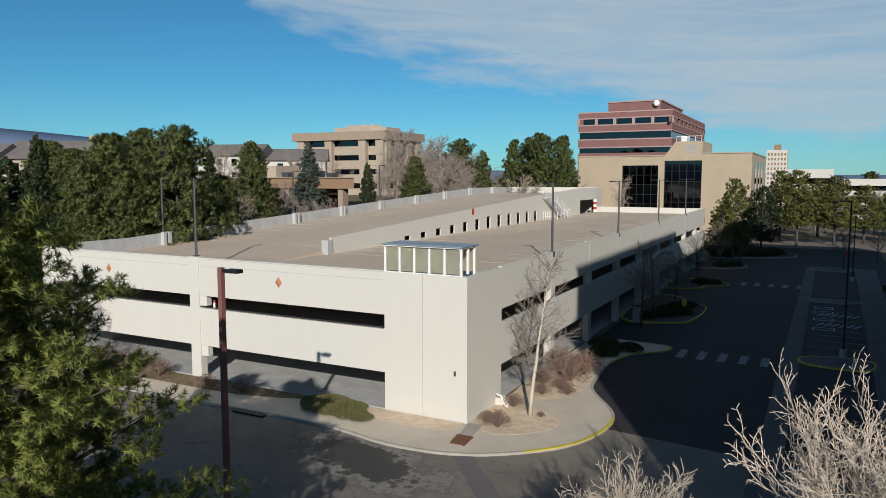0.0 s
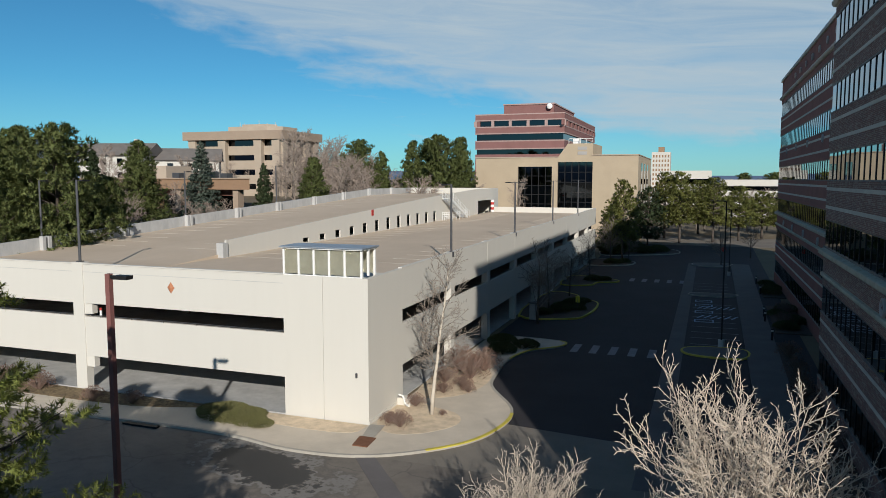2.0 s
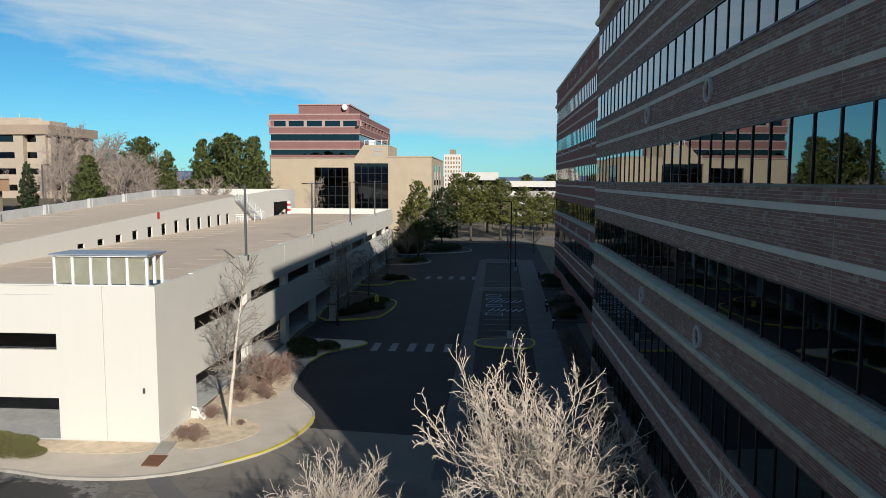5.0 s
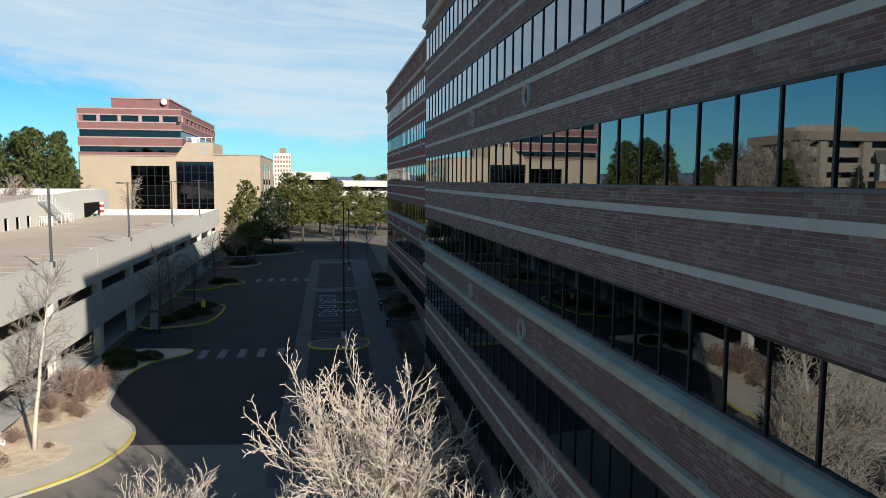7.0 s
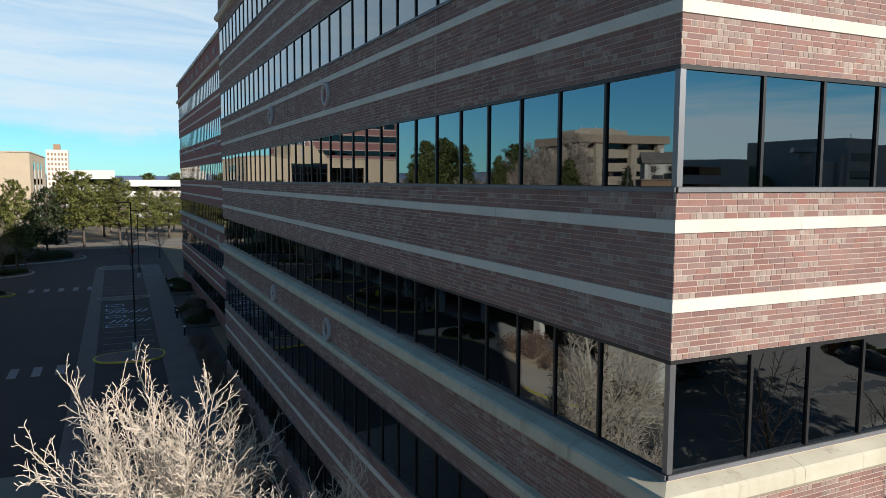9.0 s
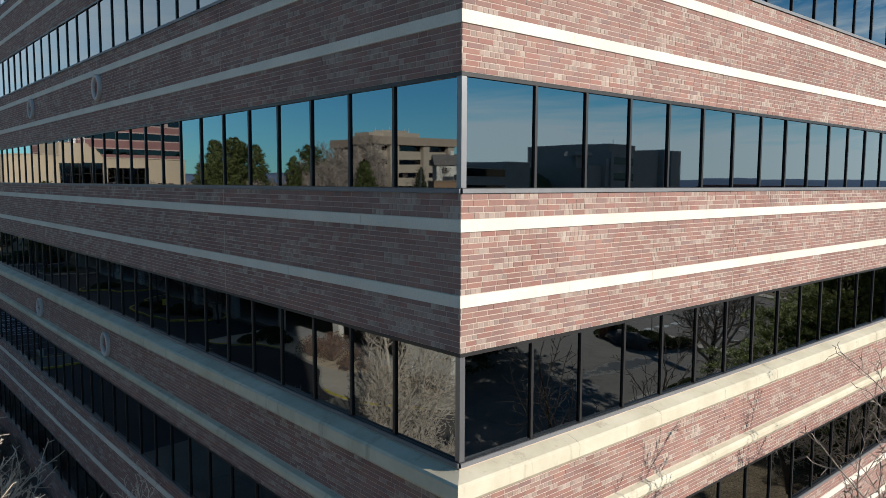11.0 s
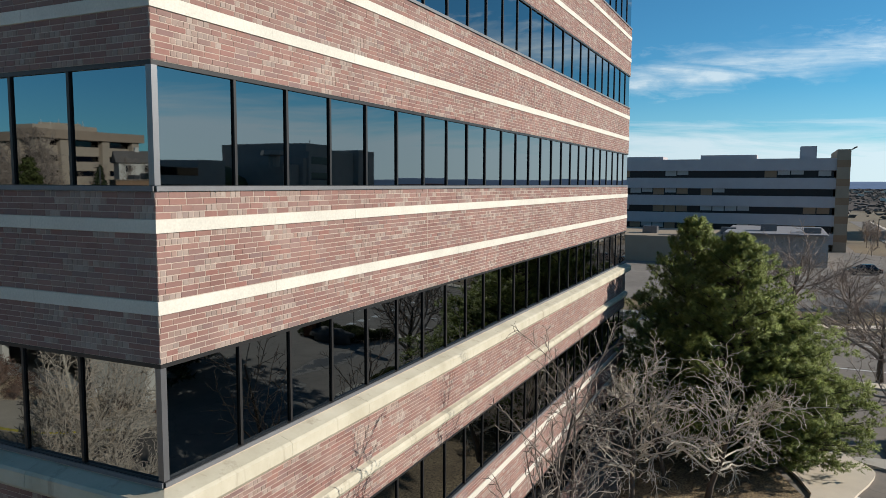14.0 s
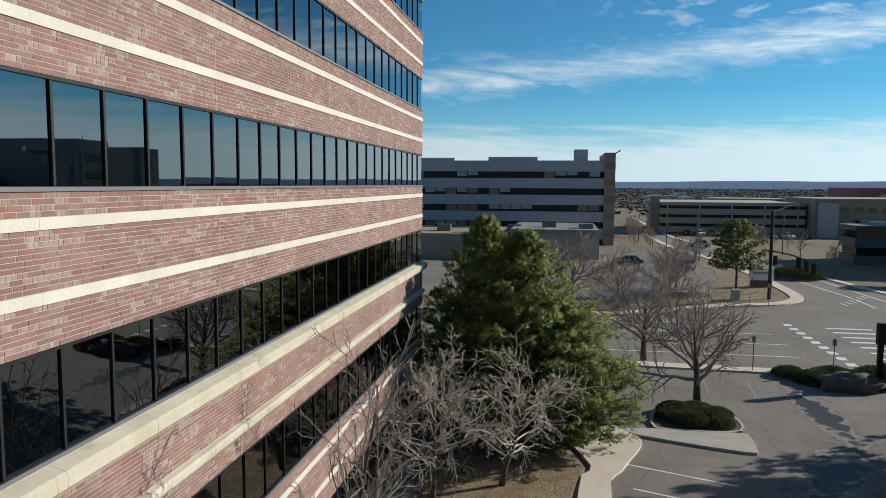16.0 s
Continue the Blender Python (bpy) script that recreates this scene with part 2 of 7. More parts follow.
    vor.inputs["Scale"].default_value = 0.42
    warp = n.make("ShaderNodeMix", data_type="VECTOR")
    warp.inputs["Factor"].default_value = 0.5
    nz = n.make("ShaderNodeTexNoise")
    nz.inputs["Scale"].default_value = 0.9
    n.link(n.place, nz.inputs["Vector"])
    n.link(n.place, warp.inputs["A"])
    n.link(nz.outputs["Color"], warp.inputs["B"])
    n.link(warp.outputs["Result"], vor.inputs["Vector"])
    crack = n.ramp(vor.outputs["Distance"], [(0.0, (1, 1, 1)), (0.012, (0, 0, 0))])
    col = n.mix(n.math("MULTIPLY", crack, n.math("MULTIPLY", n.noise(0.3, 3), 0.6)), col, (0.03, 0.03, 0.032))
    # meltwater: dark where it still stands, pale crusts round its old edges
    parts = n.make("ShaderNodeSeparateXYZ")
    n.link(n.place, parts.inputs[0])
    px_, py_ = parts.outputs[0], parts.outputs[1]

    def pool(cx, cy, ax, ay, rx, ry):
        """1 in the middle of an oval lying along (ax, ay), 0 at its edge and less outside."""
        dx, dy = n.math("SUBTRACT", px_, cx), n.math("SUBTRACT", py_, cy)
        u = n.math("ADD", n.math("MULTIPLY", dx, ax / rx), n.math("MULTIPLY", dy, ay / rx))
        w = n.math("ADD", n.math("MULTIPLY", dx, -ay / ry), n.math("MULTIPLY", dy, ax / ry))
        return n.math("SUBTRACT", 1.0, n.math("SQRT", n.math("ADD", n.math("MULTIPLY", u, u), n.math("MULTIPLY", w, w))))

    field = n.math("MAXIMUM", pool(-18.3, 27.0, 0.93, -0.36, 6.2, 2.6), n.math("MAXIMUM", pool(44.0, -15.3, 1.0, 0.02, 7.5, 1.35), pool(34.6, -13.0, 0.87, -0.49, 6.0, 2.0)))
    field = n.math("ADD", n.math("MULTIPLY", field, 0.62), n.math("MULTIPLY", n.math("SUBTRACT", n.noise(0.75, 9, 0.66), 0.5), 1.15))
    wet = n.ramp(field, [(0.27, (0, 0, 0)), (0.30, (1, 1, 1))])
    crust = n.ramp(field, [(0.14, (0, 0, 0)), (0.19, (1, 1, 1)), (0.25, (1, 1, 1)), (0.275, (0, 0, 0))])
    near_pool = n.ramp(field, [(0.02, (0, 0, 0)), (0.14, (1, 1, 1))])
    col = n.mix(n.math("MULTIPLY", near_pool, 0.45), col, (0.075, 0.068, 0.062))
    col = n.mix(n.math("MULTIPLY", crust, 0.6), col, (0.25, 0.235, 0.215))
    col = n.mix(wet, col, (0.030, 0.029, 0.029))
    n.bump(grain, 0.4, 0.006)
    n.done(col, n.math("SUBTRACT", 0.9, n.math("MULTIPLY", wet, 0.35)))
    # dark asphalt: the street's shade is put into its colour
    mottled("shaded_asphalt", (0.034, 0.031, 0.034), 0.28, 0.22, 60, 0.85, bump=0.4)
    # the same asphalt in a sunlit tone, for the street's mouth
    mottled("sunlit_asphalt", (0.205, 0.180, 0.150), 0.22, 0.35, 60, 0.88, bump=0.4)
    # grey concrete darkened in its colour for the shade beside the offices
    mottled("walk_shade_grey", (0.135, 0.122, 0.118), 0.18, 0.5, 35, 0.9, bump=0.25)
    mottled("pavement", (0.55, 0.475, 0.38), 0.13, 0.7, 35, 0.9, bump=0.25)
    mottled("kerb", (0.37, 0.34, 0.29), 0.16, 1.2, 35, 0.9, bump=0.25)
    mottled("kerb_yellow", (0.52, 0.43, 0.07), 0.2, 1.5, 35, 0.75, bump=0.2)
    mottled("line_white", (0.62, 0.62, 0.60), 0.2, 2.5, 30, 0.8)
    mottled("line_faded", (0.23, 0.235, 0.25), 0.25, 1.5, 30, 0.85)
    mottled("line_blue", (0.40, 0.53, 0.68), 0.2, 2.5, 30, 0.8)
    mottled("line_deck", (0.60, 0.53, 0.44), 0.2, 1.5, 30, 0.85)
    mottled("gravel", (0.64, 0.51, 0.36), 0.28, 2.2, 22, 0.95, bump=0.8, dist=0.03)
    n = Nodes("dry_ground")
    col = n.ramp(n.noise(0.05, 8, 0.7), [(0.3, (0.13, 0.10, 0.065)), (0.55, (0.20, 0.155, 0.095)), (0.75, (0.16, 0.145, 0.085))])
    col = n.mix(n.math("MULTIPLY", n.noise(3.0, 5, 0.7), 0.5), col, (0.10, 0.075, 0.05))
    n.bump(n.noise(9, 5), 0.6, 0.05)
    n.done(col, 0.95)
    n = Nodes("dry_grass")
    col = n.ramp(n.noise(0.45, 7, 0.7), [(0.30, (0.13, 0.092, 0.058)), (0.48, (0.26, 0.190, 0.105)), (0.62, (0.34, 0.255, 0.145)), (0.75, (0.20, 0.150, 0.090))])
    tuft_n = n.noise(9.0, 6, 0.75)
    col = n.mix(n.ramp(tuft_n, [(0.40, (1, 1, 1)), (0.56, (0, 0, 0))]), col, (0.085, 0.062, 0.042))
    n.bump(tuft_n, 0.9, 0.05)
    n.done(col, 0.95)
    mottled("mulch", (0.085, 0.062, 0.05), 0.3, 1.6, 20, 0.95, bump=0.8, dist=0.03)
    mottled("rust", (0.17, 0.075, 0.04), 0.25, 4, 40, 0.85)
    mottled("red_steel", (0.20, 0.085, 0.075), 0.2, 1.5, 20, 0.6, bump=0.1)
    mottled("grey_steel", (0.10, 0.10, 0.105), 0.15, 2, 30, 0.5, 0.4, 0.05)
    mottled("black_steel", (0.016, 0.016, 0.017), 0.2, 2, 30, 0.55, 0.2, 0.05)
    mottled("white_paint", (0.78, 0.77, 0.74), 0.06, 1.5, 30, 0.6, bump=0.05)
    mottled("zinc_roof", (0.34, 0.38, 0.43), 0.12, 1.0, 20, 0.45, 0.4, 0.05)
    n = Nodes("frosted_panel")
    n.bsdf.inputs["Transmission Weight"].default_value = 0.55
    n.bsdf.inputs["IOR"].default_value = 1.15
    n.bump(n.noise(3, 3), 0.1, 0.01)
    n.done(n.ramp(n.noise(0.9, 3), [(0.3, (0.42, 0.40, 0.30)), (0.7, (0.60, 0.58, 0.46))]), 0.35)
    mottled("orange_tile", (0.42, 0.17, 0.085), 0.15, 4, 40, 0.7)
    mottled("sign_red", (0.42, 0.035, 0.03), 0.1, 4, 40, 0.6)
    mottled("sign_yellow", (0.70, 0.55, 0.04), 0.1, 4, 40, 0.6)
    mottled("tan_concrete", (0.33, 0.25, 0.185), 0.10, 0.35, 12, 0.9, bump=0.2)
    mottled("tan_light", (0.40, 0.325, 0.25), 0.10, 0.35, 12, 0.9, bump=0.2)
    mottled("tan_stucco", (0.42, 0.335, 0.235), 0.09, 0.3, 12, 0.9, bump=0.2)
    mottled("brown_fascia", (0.27, 0.17, 0.105), 0.12, 0.4, 12, 0.9)
    mottled("rose_brick", (0.25, 0.115, 0.085), 0.18, 0.8, 14, 0.9)
    mottled("mauve_brick", (0.22, 0.11, 0.10), 0.12, 0.5, 12, 0.9)
    mottled("pink_band", (0.38, 0.27, 0.245), 0.1, 0.5, 12, 0.9)
    mottled("pale_wall", (0.55, 0.52, 0.465), 0.08, 0.5, 12, 0.9)
    mottled("grey_wall", (0.36, 0.34, 0.32), 0.1, 0.5, 12, 0.9)
    mottled("taupe_panel", (0.40, 0.365, 0.365), 0.08, 0.4, 10, 0.75)
    mottled("brown_panel", (0.30, 0.235, 0.17), 0.1, 0.5, 10, 0.8)
    mottled("shingle", (0.17, 0.15, 0.135), 0.2, 0.6, 10, 0.95)
    mottled("roof_grey", (0.20, 0.20, 0.21), 0.15, 0.4, 10, 0.9)
    mottled("teal_glass", (0.03, 0.13, 0.14), 0.15, 0.4, 10, 0.25, 0.4)
    mottled("bark_pale", (0.50, 0.44, 0.36), 0.18, 3, 40, 0.9, bump=0.5)
    mottled("bark_twig", (0.50, 0.42, 0.34), 0.2, 2.0, 40, 0.9, bump=0.4)
    mottled("bark_grey", (0.21, 0.175, 0.145), 0.25, 2.5, 30, 0.95, bump=0.6)
    mottled("bark_dark", (0.085, 0.068, 0.055), 0.3, 2.5, 30, 0.95, bump=0.6)
    mottled("bark_rust", (0.285, 0.228, 0.188), 0.25, 2, 30, 0.95)
    mottled("bark_red", (0.22, 0.155, 0.125), 0.25, 2, 30, 0.95)
    varied("needles_pine", [(0.096, 0.129, 0.043), (0.144, 0.180, 0.056), (0.206, 0.232, 0.074), (0.116, 0.148, 0.049), (0.246, 0.260, 0.086)], 0.6, 6, 0.0, leaf=True, wide=1.3)
    varied("needles_near", [(0.124, 0.160, 0.040), (0.206, 0.244, 0.056), (0.309, 0.338, 0.080), (0.156, 0.193, 0.049), (0.383, 0.380, 0.110)], 0.6, 6, 0.0, leaf=True, wide=1.3)
    varied("needles_east", [(0.113, 0.161, 0.043), (0.180, 0.235, 0.058), (0.263, 0.312, 0.082), (0.141, 0.191, 0.050), (0.322, 0.351, 0.107)], 0.6, 6, 0.0, leaf=True, wide=1.3)
    # dark needles; on the street-end pine this colour also carries the shade
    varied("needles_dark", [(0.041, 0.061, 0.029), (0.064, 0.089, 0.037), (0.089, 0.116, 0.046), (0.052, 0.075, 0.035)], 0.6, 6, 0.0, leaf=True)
    varied("needles_blue", [(0.089, 0.122, 0.092), (0.127, 0.161, 0.125), (0.164, 0.194, 0.151), (0.105, 0.137, 0.105)], 0.6, 6, 0.0, leaf=True)
    # sunlight on the street-end pines is put into this needle colour
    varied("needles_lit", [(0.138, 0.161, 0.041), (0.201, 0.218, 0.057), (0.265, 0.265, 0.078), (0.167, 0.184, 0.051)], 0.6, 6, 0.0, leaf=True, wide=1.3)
    varied("shrub_leaf", [(0.131, 0.149, 0.052), (0.201, 0.201, 0.074), (0.254, 0.228, 0.105), (0.149, 0.140, 0.063)], 0.8, 6, 0.0, leaf=True)
    varied("juniper_dark", [(0.056, 0.074, 0.028), (0.092, 0.107, 0.039), (0.120, 0.122, 0.047)], 0.8, 6, 0.0, leaf=True)
    varied("dead_leaf", [(0.18, 0.10, 0.075), (0.24, 0.14, 0.10), (0.15, 0.09, 0.07), (0.28, 0.18, 0.13)], 0.9, 6, 0.0)
    varied("far_wood", [(0.082, 0.070, 0.062), (0.100, 0.086, 0.076), (0.076, 0.074, 0.064), (0.118, 0.100, 0.088)], 0.95, 0.2, 0.0)
    # the hills' distance haze is put into their base colour as blue
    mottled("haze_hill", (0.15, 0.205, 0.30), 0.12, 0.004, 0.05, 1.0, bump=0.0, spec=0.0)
    mottled("haze_plain", (0.112, 0.098, 0.090), 0.25, 0.006, 0.06, 1.0, bump=0.0, spec=0.0)
    mottled("car_black", (0.012, 0.012, 0.014), 0.1, 2, 30, 0.25, 0.3, 0.0, 0.6)
    mottled("car_silver", (0.45, 0.46, 0.48), 0.05, 2, 30, 0.3, 0.6, 0.0, 0.6)
    mottled("car_white", (0.75, 0.75, 0.75), 0.04, 2, 30, 0.3, 0.0, 0.0, 0.6)
    mottled("rubber", (0.015, 0.015, 0.015), 0.2, 6, 60, 0.9)
    mottled("boulder", (0.095, 0.09, 0.085), 0.3, 1.2, 12, 0.9, bump=0.7, dist=0.05)


make_materials()
M = MATS


# ---------------------------------------------------------------- mesh helpers
class Build:
    """Gathers vertices and faces for one mesh."""

    def __init__(self):
        self.v, self.f = [], []

    def box(self, x0, y0, z0, x1, y1, z1):
        b = len(self.v)
        self.v += [(x0, y0, z0), (x1, y0, z0), (x1, y1, z0), (x0, y1, z0), (x0, y0, z1), (x1, y0, z1), (x1, y1, z1), (x0, y1, z1)]
        self.f += [(b, b + 3, b + 2, b + 1), (b + 4, b + 5, b + 6, b + 7), (b, b + 1, b + 5, b + 4), (b + 1, b + 2, b + 6, b + 5),
                   (b + 2, b + 3, b + 7, b + 6), (b + 3, b, b + 4, b + 7)]
        return self

    def slab(self, pts, z0, z1):
        b, n = len(self.v), len(pts)
        self.v += [(x, y, z0) for x, y in pts] + [(x, y, z1) for x, y in pts]
        self.f += [tuple(b + n + i for i in range(n)), tuple(b + n - 1 - i for i in range(n))]
        self.f += [(b + i, b + (i + 1) % n, b + n + (i + 1) % n, b + n + i) for i in range(n)]
        return self

    def extrude(self, profile, a, b, axis):
        """A profile [(out, z)] swept along x or y from a to b; out is the other horizontal coordinate."""
        s, n = len(self.v), len(profile)
        for k in (a, b):
            self.v += [(k, o, z) if axis == "x" else (o, k, z) for o, z in profile]
        self.f += [(s + i, s + (i + 1) % n, s + n + (i + 1) % n, s + n + i) for i in range(n)]
        self.f += [tuple(s + n - 1 - i for i in range(n)), tuple(s + n + i for i in range(n))]
        return self

    def tube(self, pts, radii, sides=6, cap=True):
        """A tapered tube along points."""
        pts = [Vector(p) for p in pts]
        s = len(self.v)
        ref = Vector((0.31, 0.17, 0.93))
        for i, p in enumerate(pts):
            d = (pts[min(i + 1, len(pts) - 1)] - pts[max(i - 1, 0)])
            d = d.normalized() if d.length > 1e-9 else Vector((0, 0, 1))
            u = d.cross(ref)
            if u.length < 0.1:
                u = d.cross(Vector((1, 0, 0)))
            u.normalize()
            w = d.cross(u)
            for k in range(sides):
                a = 2 * math.pi * k / sides
                q = p + (u * math.cos(a) + w * math.sin(a)) * radii[i]
                self.v.append((q.x, q.y, q.z))
        for i in range(len(pts) - 1):
            for k in range(sides):
                a, b = s + i * sides + k, s + i * sides + (k + 1) % sides
                self.f.append((a, b, b + sides, a + sides))
        if cap and sides > 2:
            e = s + (len(pts) - 1) * sides
            self.f += [tuple(e + k for k in range(sides)), tuple(s + sides - 1 - k for k in range(sides))]
        return self

    def blob(self, c, r, rings=5, seg=8, rough=0.25, rng=random):
        """A lumpy rounded mass."""
        s = len(self.v)
        self.v.append((c[0], c[1], c[2] + r[2]))
        for i in range(1, rings):
            a = math.pi * i / rings
            for k in range(seg):
                t = 2 * math.pi * k / seg
                q = 1 + rough * (rng.random() - 0.5) * 2
                self.v.append((c[0] + r[0] * q * math.sin(a) * math.cos(t), c[1] + r[1] * q * math.sin(a) * math.sin(t), c[2] + r[2] * q * math.cos(a)))
        self.v.append((c[0], c[1], c[2] - r[2]))
        for k in range(seg):
            self.f.append((s, s + 1 + k, s + 1 + (k + 1) % seg))
            self.f.append((len(self.v) - 1, s + 1 + (rings - 2) * seg + (k + 1) % seg, s + 1 + (rings - 2) * seg + k))
        for i in range(rings - 2):
            for k in range(seg):
                a, b = s + 1 + i * seg + k, s + 1 + i * seg + (k + 1) % seg
                self.f.append((a, a + seg, b + seg, b))
        return self

    def mesh(self, name, mat, smooth=False):
        me = bpy.data.meshes.new(name)
        me.from_pydata(self.v, [], self.f)
        me.materials.append(mat)
        if smooth:
            me.shade_smooth()
        me.update()
        return me


def part(name, build, mat, parent=None, label="", smooth=False):
    """One mesh object under a thing or a part (or on its own)."""
    me = build if isinstance(build, bpy.types.Mesh) else build.mesh(name, M[mat], smooth)
    ob = new(name, me)
    if parent is not None:
        ob.parent = parent
    if label:
        ob["label"] = label
    return ob


def thing(name, label, category, group="", kind="", at=(0, 0, 0)):
    ob = new(name)
    ob.location = at
    return tagged(ob, label, category, group, kind)


def setting(name, build, mat, label="", smooth=False):
    return tagged(part(name, build, mat, None, "", smooth), label, "", "", "structure")


def smooth_line(pts, closed=False, steps=5):
    """A Catmull-Rom line through 2D points."""
    n, out = len(pts), []
    for i in range(n if closed else n - 1):
        p = [Vector((*pts[(i + k) % n if closed else min(max(i + k, 0), n - 1)], 0)) for k in (-1, 0, 1, 2)]
        for s in range(steps):
            t = s / steps
            q = 0.5 * (2 * p[1] + (p[2] - p[0]) * t + (2 * p[0] - 5 * p[1] + 4 * p[2] - p[3]) * t * t + (3 * p[1] - p[0] - 3 * p[2] + p[3]) * t ** 3)
            out.append((q.x, q.y))
    if not closed:
        out.append(tuple(pts[-1]))
    return out


def strip(line, width, z0, z1, side=1):
    """A kerb-like band along a 2D line, to one side of it."""
    b = Build()
    n = len(line)
    off = []
    for i, (x, y) in enumerate(line):
        ax, ay = line[max(i - 1, 0)]
        bx, by = line[min(i + 1, n - 1)]
        dx, dy = bx - ax, by - ay
        d = math.hypot(dx, dy) or 1
        off.append((x - dy / d * width * side, y + dx / d * width * side))
    for (x, y), (u, w) in zip(line, off):
        b.v += [(x, y, z0), (x, y, z1), (u, w, z1), (u, w, z0)]
    for i in range(n - 1):
        a = 4 * i
        for k in range(4):
            b.f.append((a + k, a + (k + 1) % 4, a + 4 + (k + 1) % 4, a + 4 + k))
    b.f += [(0, 3, 2, 1), (4 * n - 4, 4 * n - 3, 4 * n - 2, 4 * n - 1)]
    return b

# ---------------------------------------------------------------- ground
def ease(t):
    t = min(max(t, 0.0), 1.0)
    return t * t * (3 - 2 * t)


def ground_z(x, y):
    """The land rises behind the garage to the west and lies flat elsewhere."""
    return 8.6 * ease((-53.0 - x) / 24.0) * ease((y - 5) / 25.0)


def build_ground():
    axis = [-4000, -2500, -1500, -1000, -600, -400, -300, -220, -170, -140, -120, -100, -90, -82, -77, -72, -68, -64, -60, -56.5, -53]
    xs = axis + [-50, -20, 0, 40, 80, 120, 180, 260, 400, 700, 1200, 2000, 3000, 4000]
    ys = [-4000, -2500, -1500, -800, -400, -200, -120, -80, -40, -20, 0, 5, 10, 15, 20, 25, 30, 45, 60, 90, 120, 160, 200, 260, 340, 450, 700, 1200, 2000, 3000, 4000]
    b = Build()
    for y in ys:
        for x in xs:
            b.v.append((x, y, ground_z(x, y)))
    w = len(xs)
    for j in range(len(ys) - 1):
        for i in range(w - 1):
            a = j * w + i
            b.f.append((a, a + 1, a + 1 + w, a + w))
    setting("ground", b, "dry_ground", "dry winter ground of brown grass and earth")


build_ground()
setting("road", Build().slab([(-75, -60), (53, -60), (53, 29.6), (-75, 29.6)], -0.3, 0.02), "asphalt", "worn grey asphalt drive with cracks and damp patches")
setting("street", Build().slab([(-15.8, 37.0), (7.7, 34.0), (9.6, 150), (-15.8, 150)], -0.3, 0.022), "shaded_asphalt", "asphalt drive between garage and brick offices, shade in its colour")
setting("street_mouth", Build().slab([(-15.8, 29.6), (7.6, 29.6), (7.7, 34.0), (-15.8, 37.0)], -0.3, 0.021), "sunlit_asphalt", "asphalt at the mouth of the street in its sunlit tone")
setting("road_north", Build().slab([(-60, 150), (90, 150), (90, 172), (-60, 172)], -0.3, 0.018), "asphalt", "sunlit asphalt road crossing behind the trees")
setting("road_east", Build().slab([(54.2, -300), (73.0, -300), (73.0, 300), (54.2, 300)], -0.3, 0.024), "asphalt", "wide grey asphalt road with white lane lines")
FAR_L = smooth_line([(73, -10), (79.5, -18.5), (84, -26.0), (90, -28.8), (101.5, -29.2), (118, -29.0), (134.6, -27.7), (152.7, -24.5), (173.6, -23.6), (201, -23), (300, -22)], False, 4)
FAR_R = smooth_line([(73, -47), (80, -44), (94, -39.4), (106, -37.4), (123.5, -35.4), (155, -33.9), (164, -31.4), (181, -28.4), (201, -27.5), (300, -28)], False, 4)
setting("road_far", Build().slab(FAR_L + FAR_R[::-1], -0.3, 0.026), "asphalt", "asphalt road leading away from the crossing")

# kerbed pavement along the garage front and round its corner
KERB = smooth_line([(-75, 29.3), (-40, 29.3), (-24.1, 29.8), (-18.2, 29.0), (-14.2, 29.6), (-10.9, 32.2), (-9.6, 35.2), (-9.7, 38.4), (-12.0, 42.4),
                    (-12.6, 46.0), (-12.7, 49.5), (-11.9, 52.6), (-9.9, 54.9), (-10.3, 56.4), (-15.0, 56.9)])
walk_poly = KERB + [(-16.0, 56.9), (-16.0, 33.2), (-75, 33.2)]
setting("pavement", Build().slab(walk_poly, -0.3, 0.13), "pavement", "pale concrete pavement round the garage corner")
setting("kerb_1", strip(KERB, 0.16, -0.1, 0.15, -1), "kerb", "weathered concrete kerb")
yellow = [p for p in KERB if p[0] > -13.0 and 31 < p[1] < 38.2]
setting("kerb_2", strip(yellow, 0.17, 0.1, 0.156, -1), "kerb_yellow", "yellow painted kerb")
yellow = [p for p in KERB if 49.0 < p[1] < 56.5]
setting("kerb_16", strip(yellow, 0.17, 0.1, 0.156, -1), "kerb_yellow", "yellow painted kerb")
setting("gravel_1", Build().slab(smooth_line([(-24.5, 33.2), (-22.5, 32.0), (-19, 31.6), (-16.4, 31.9), (-16.1, 33.2)], False, 4), 0, 0.138), "gravel", "tan gravel bed at the garage wall")
setting("gravel_2", Build().slab(smooth_line([(-15.9, 34.0), (-14.6, 32.5), (-12.9, 33.1), (-11.7, 34.9), (-12.2, 36.5), (-14.0, 37.3), (-15.9, 37.9)], True, 4), 0, 0.138), "gravel", "tan gravel bed under a young bare tree")
setting("gravel_3", Build().slab(smooth_line([(-15.9, 39.4), (-13.6, 39.4), (-12.4, 42.3), (-13.0, 45.8), (-15.9, 47.2)], True, 4), 0, 0.138), "gravel", "tan gravel bed with red-stemmed shrubs")
setting("gravel_4", Build().slab(smooth_line([(-50, 33.2), (-46, 31.6), (-38, 31.4), (-30, 31.6), (-25, 33.2)], False, 4), 0, 0.155), "dry_grass", "bed of brown leaves and dry grass along the garage")
setting("drain_channel", Build().slab([(-16.0, 33.3), (-15.5, 30.9), (-14.9, 30.9), (-15.2, 33.4)], 0, 0.165), "kerb", "concrete drain channel leading from the corner")
setting("drain_grate", Build().slab([(-15.75, 31.55), (-15.55, 30.3), (-14.75, 30.3), (-14.85, 31.55)], 0.0, 0.175), "rust", "rusty steel plate over the drain")
